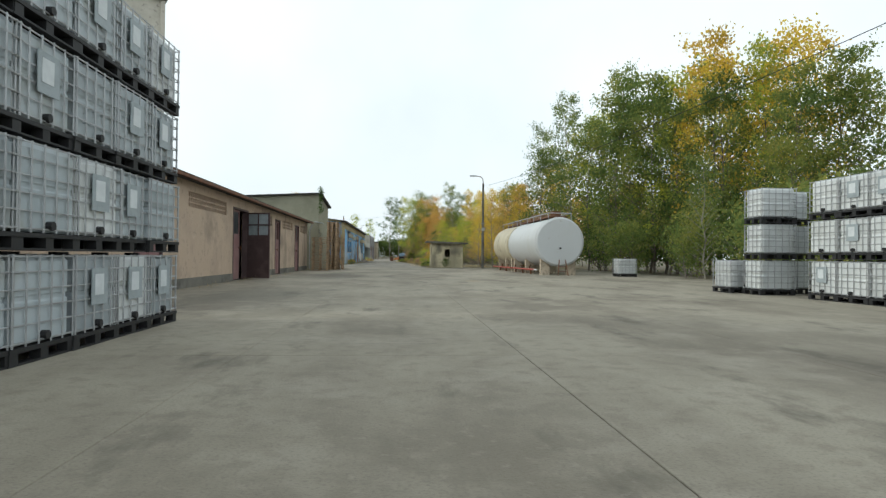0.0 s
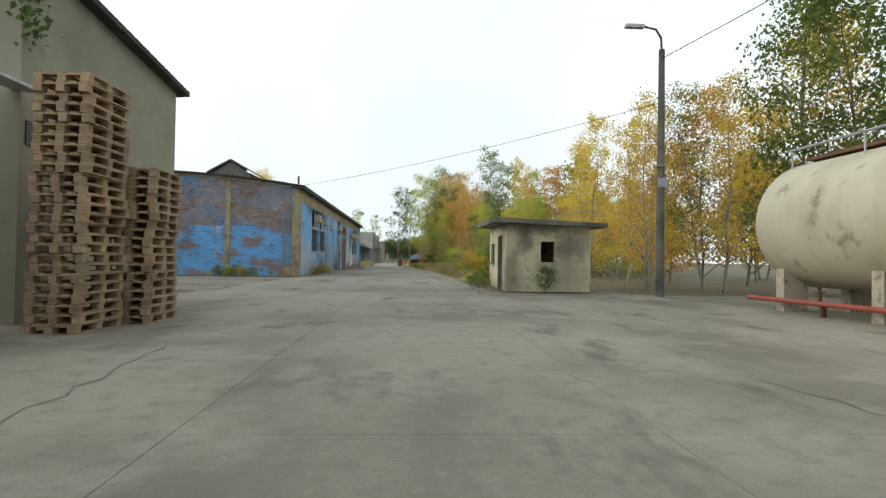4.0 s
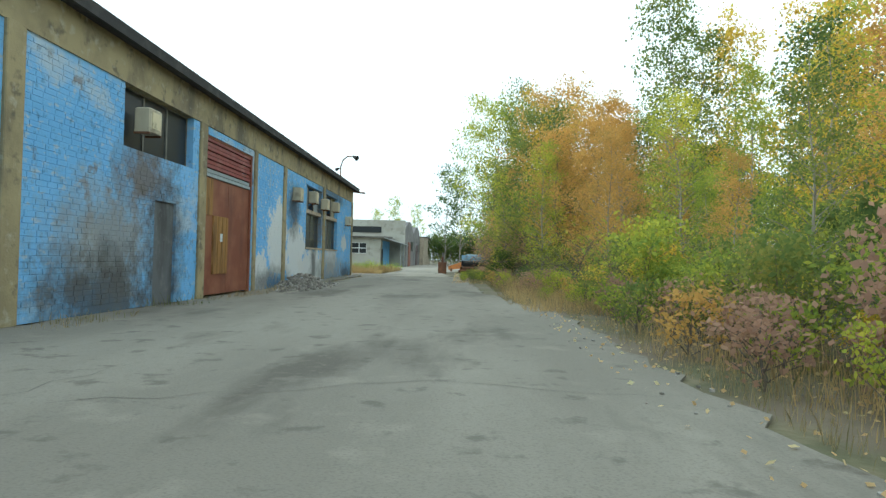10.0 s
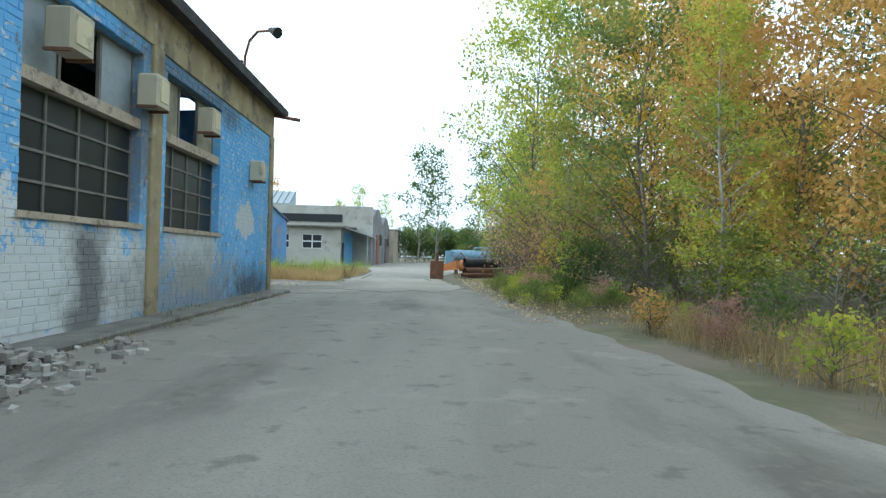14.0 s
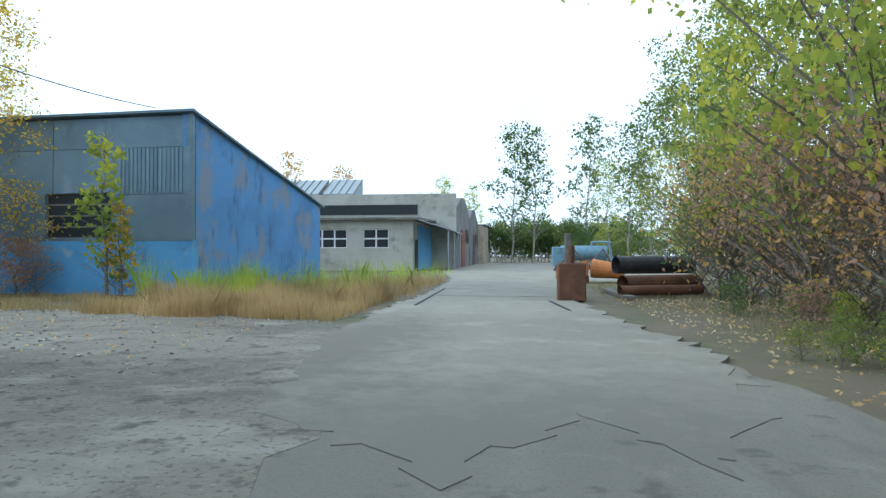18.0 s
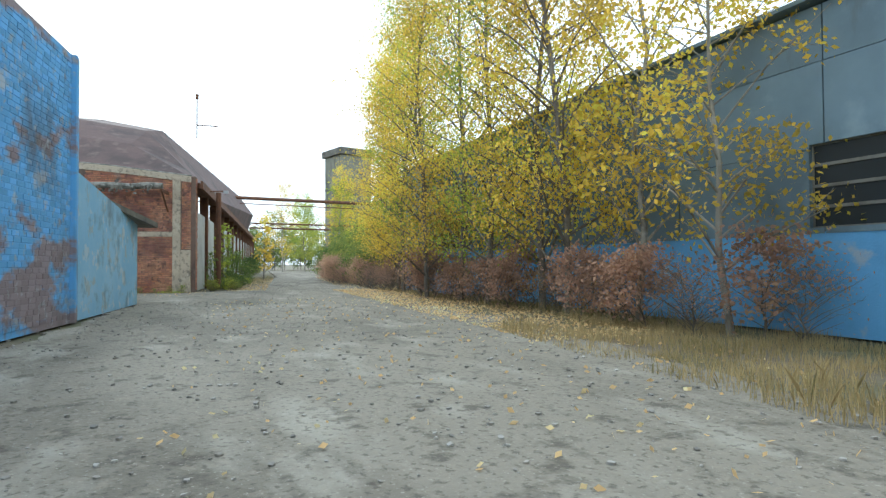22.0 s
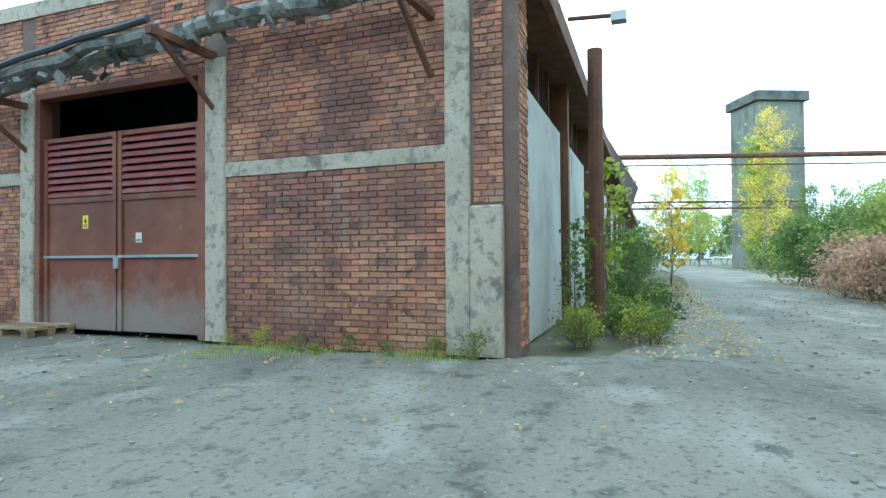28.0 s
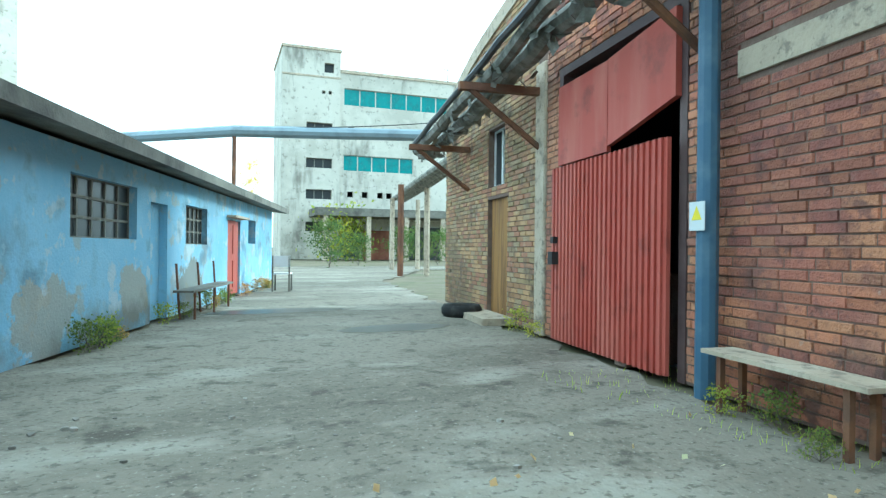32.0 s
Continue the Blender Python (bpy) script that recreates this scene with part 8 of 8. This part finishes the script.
litter("fallen_leaves", [(-46, -27, 143.6, 146.5, 6500, -0.12), (-75, -46, 146.5, 149.5, 2000, -0.2), (-70, -47, 141.6, 143.2, 1800, -0.2), (-40, -16, 137.5, 144, 900, -0.12), (-49, -44, 130, 141, 300, 0), (-7.5, -5, 80, 130, 1500, 0), (-9.5, -5.5, 126, 148, 2200, 0), (-4.5, 2, 84, 96, 600, 0)], 0.045, "leaf_fallen", "scattered dry fallen leaves on the track", 61, "leaves")


def stones(name, areas, size, mat, label, seed):
    r, g = random.Random(seed), Geo()
    for x0, x1, y0, y1, n, pile in areas:
        for _ in range(n):
            x, y = r.uniform(x0, x1), r.uniform(y0, y1)
            f = max(0, 1 - ((x - (x0 + x1) / 2) / (x1 - x0) * 2) ** 2 - ((y - (y0 + y1) / 2) / (y1 - y0) * 2) ** 2)
            if pile and f == 0:
                continue
            z, s = pile * f * r.random(), size * r.uniform(0.4, 1.4)
            ring = [(x + s * math.cos(a) * r.uniform(0.7, 1.2), y + s * math.sin(a) * r.uniform(0.7, 1.2)) for a in (0, 1.3, 2.6, 3.9, 5.2)]
            g.prism(ring, z - s * 0.3, [z + s * r.uniform(0.3, 0.9) for _ in ring])
    return tagged(new(name, g.mesh(name, mat)), label, "stones", kind="stuff")


stones("loose_stones", [(-40, -15.5, 135.5, 144, 2200, 0), (-60, -40, 141.5, 149, 1200, 0), (-48, -42, 128, 139, 150, 0), (-7.6, -5.5, 80, 148, 420, 0), (-16, -13, 84, 92, 120, 0), (-4.5, 3, 90, 101, 600, 0)], 0.02, "rubble", "loose grey stones on the track", 71)
stones("rubble_heap", [(-15.9, -14.3, 116.8, 121.6, 1300, 0.5), (-15.6, -14.0, 115, 123, 300, 0.03), (-6.6, -5.6, 76.5, 79.5, 60, 0.03)], 0.055, "rubble", "heap of broken rubble against the blue wall", 72)
flat("rubble_clearing", [(-5.2, 90), (-4.8, 101), (-1.5, 102), (3.2, 100.5), (3.6, 91), (0, 89)], -0.036, "gravel", "pale rubble clearing beside the road", "ground", 0.4, 8)
r5 = random.Random(5)
for x, y, a, b in ((-49.1, 125.0, 0.9, 0.4), (-48.1, 122.1, 1.3, 0.4)):
    ring = [(x + a * math.cos(k * 0.45) * r5.uniform(0.8, 1.1), y + b * math.sin(k * 0.45) * r5.uniform(0.8, 1.1), 0.003) for k in range(14)]
    tagged(part("puddle", Geo().face(ring), "water"), "shallow dark puddle on the track", "puddle", kind="structure")
# ivy
def ivy(name, pts, n, spread, mat, label, size=0.16, seed=1):
    r = np.random.RandomState(seed)
    t = np.array(pts, float)
    c = t[r.randint(len(t), size=n)] + r.normal(size=(n, 3)) * np.array(spread)
    return tagged(new(name, leaf_mesh(name, c, size, mat, seed)), label, "ivy")
ivy("ivy", [(-15.3, 62.0, z) for z in (6.3, 6.2, 6.1, 5.9, 5.6, 5.2, 4.8)], 360, (0.1, 0.2, 0.2), "leaf_bush", "dark ivy over the hall corner", 0.1, 5)
ivy("ivy", [(-105.8 - 0.2 * k, 163.2 + 0.9 * k, z) for k in range(3) for z in (2, 4, 6, 8, 10, 12)], 2600, (0.5, 0.6, 1.0), "leaf_lime", "yellow-green ivy climbing the tower", 0.3, 6)
ivy("ivy", [(-64, 81.5, z) for z in (1, 2, 3, 4)], 900, (1.2, 0.6, 0.6), "leaf_lime", "ivy at the foot of the block", 0.25, 7)
# ragged strips that hang from the pipe gallery
rs_ = np.random.RandomState(23)
hang = rs_.uniform(1.2, 19, 620)
knot = np.array([noise.noise((u * 1.3, 4.0, 0.0)) for u in hang])
hang = hang[knot + rs_.uniform(-0.3, 0.3, 620) > -0.15]
place = np.stack([C0[0] + FD[0] * hang + FN[0] * (o := rs_.uniform(0.28, 0.85, len(hang))), C0[1] + FD[1] * hang + FN[1] * o, 4.26 - 0.08 * np.maximum(0, hang - 3.5) + rs_.normal(0, 0.1, len(hang)) - 0.05], 1)
part("torn_lagging", leaf_mesh("torn_lagging", place, 0.15, "lagging", 24), "lagging", gal, "torn strips of grey lagging", kind="stuff")
# front brick panel, brick by brick
unit = {}
bh, bl = 0.0775, 0.262
rngb = random.Random(91)
for row in range(30):
    z = 0.0 + row * bh - 0.03
    u = 0.72 - (bl / 2 if row % 2 else 0)
    while u < 4.0:
        a, b = max(u, 0.72), min(u + bl, 4.03)
        u += bl
        if b - a < 0.06 or z + bh > 2.3:
            continue
        key = (round(b - a, 2), rngb.randrange(3))
        if key not in unit:
            w, p = (b - a) / 2 - 0.006, 0.010 + 0.004 * key[1]
            q = Geo()
            i = q.put([(-w, 0, -0.033), (w, 0, -0.033), (w, 0, 0.033), (-w, 0, 0.033), (-w + 0.004, p, -0.029), (w - 0.004, p, -0.029), (w - 0.004, p, 0.029), (-w + 0.004, p, 0.029)])
            q.f += [(4, 5, 6, 7), (0, 1, 5, 4), (1, 2, 6, 5), (2, 3, 7, 6), (3, 0, 4, 7)]
            unit[key] = q.mesh("brick", "brick")
        m = (a + b) / 2
        ob = new("brick", unit[key])
        ob.parent = brick_hall
        ob.matrix_parent_inverse = brick_hall.matrix_basis.inverted()
        ob.matrix_basis = Matrix.Translation((C0[0] + FD[0] * m, C0[1] + FD[1] * m, z + bh / 2 + rngb.uniform(-0.003, 0.003))) @ Matrix.Rotation(math.atan2(FD[1], FD[0]), 4, "Z") @ Matrix.Rotation(radians(rngb.uniform(-0.6, 0.6)), 4, "Y")
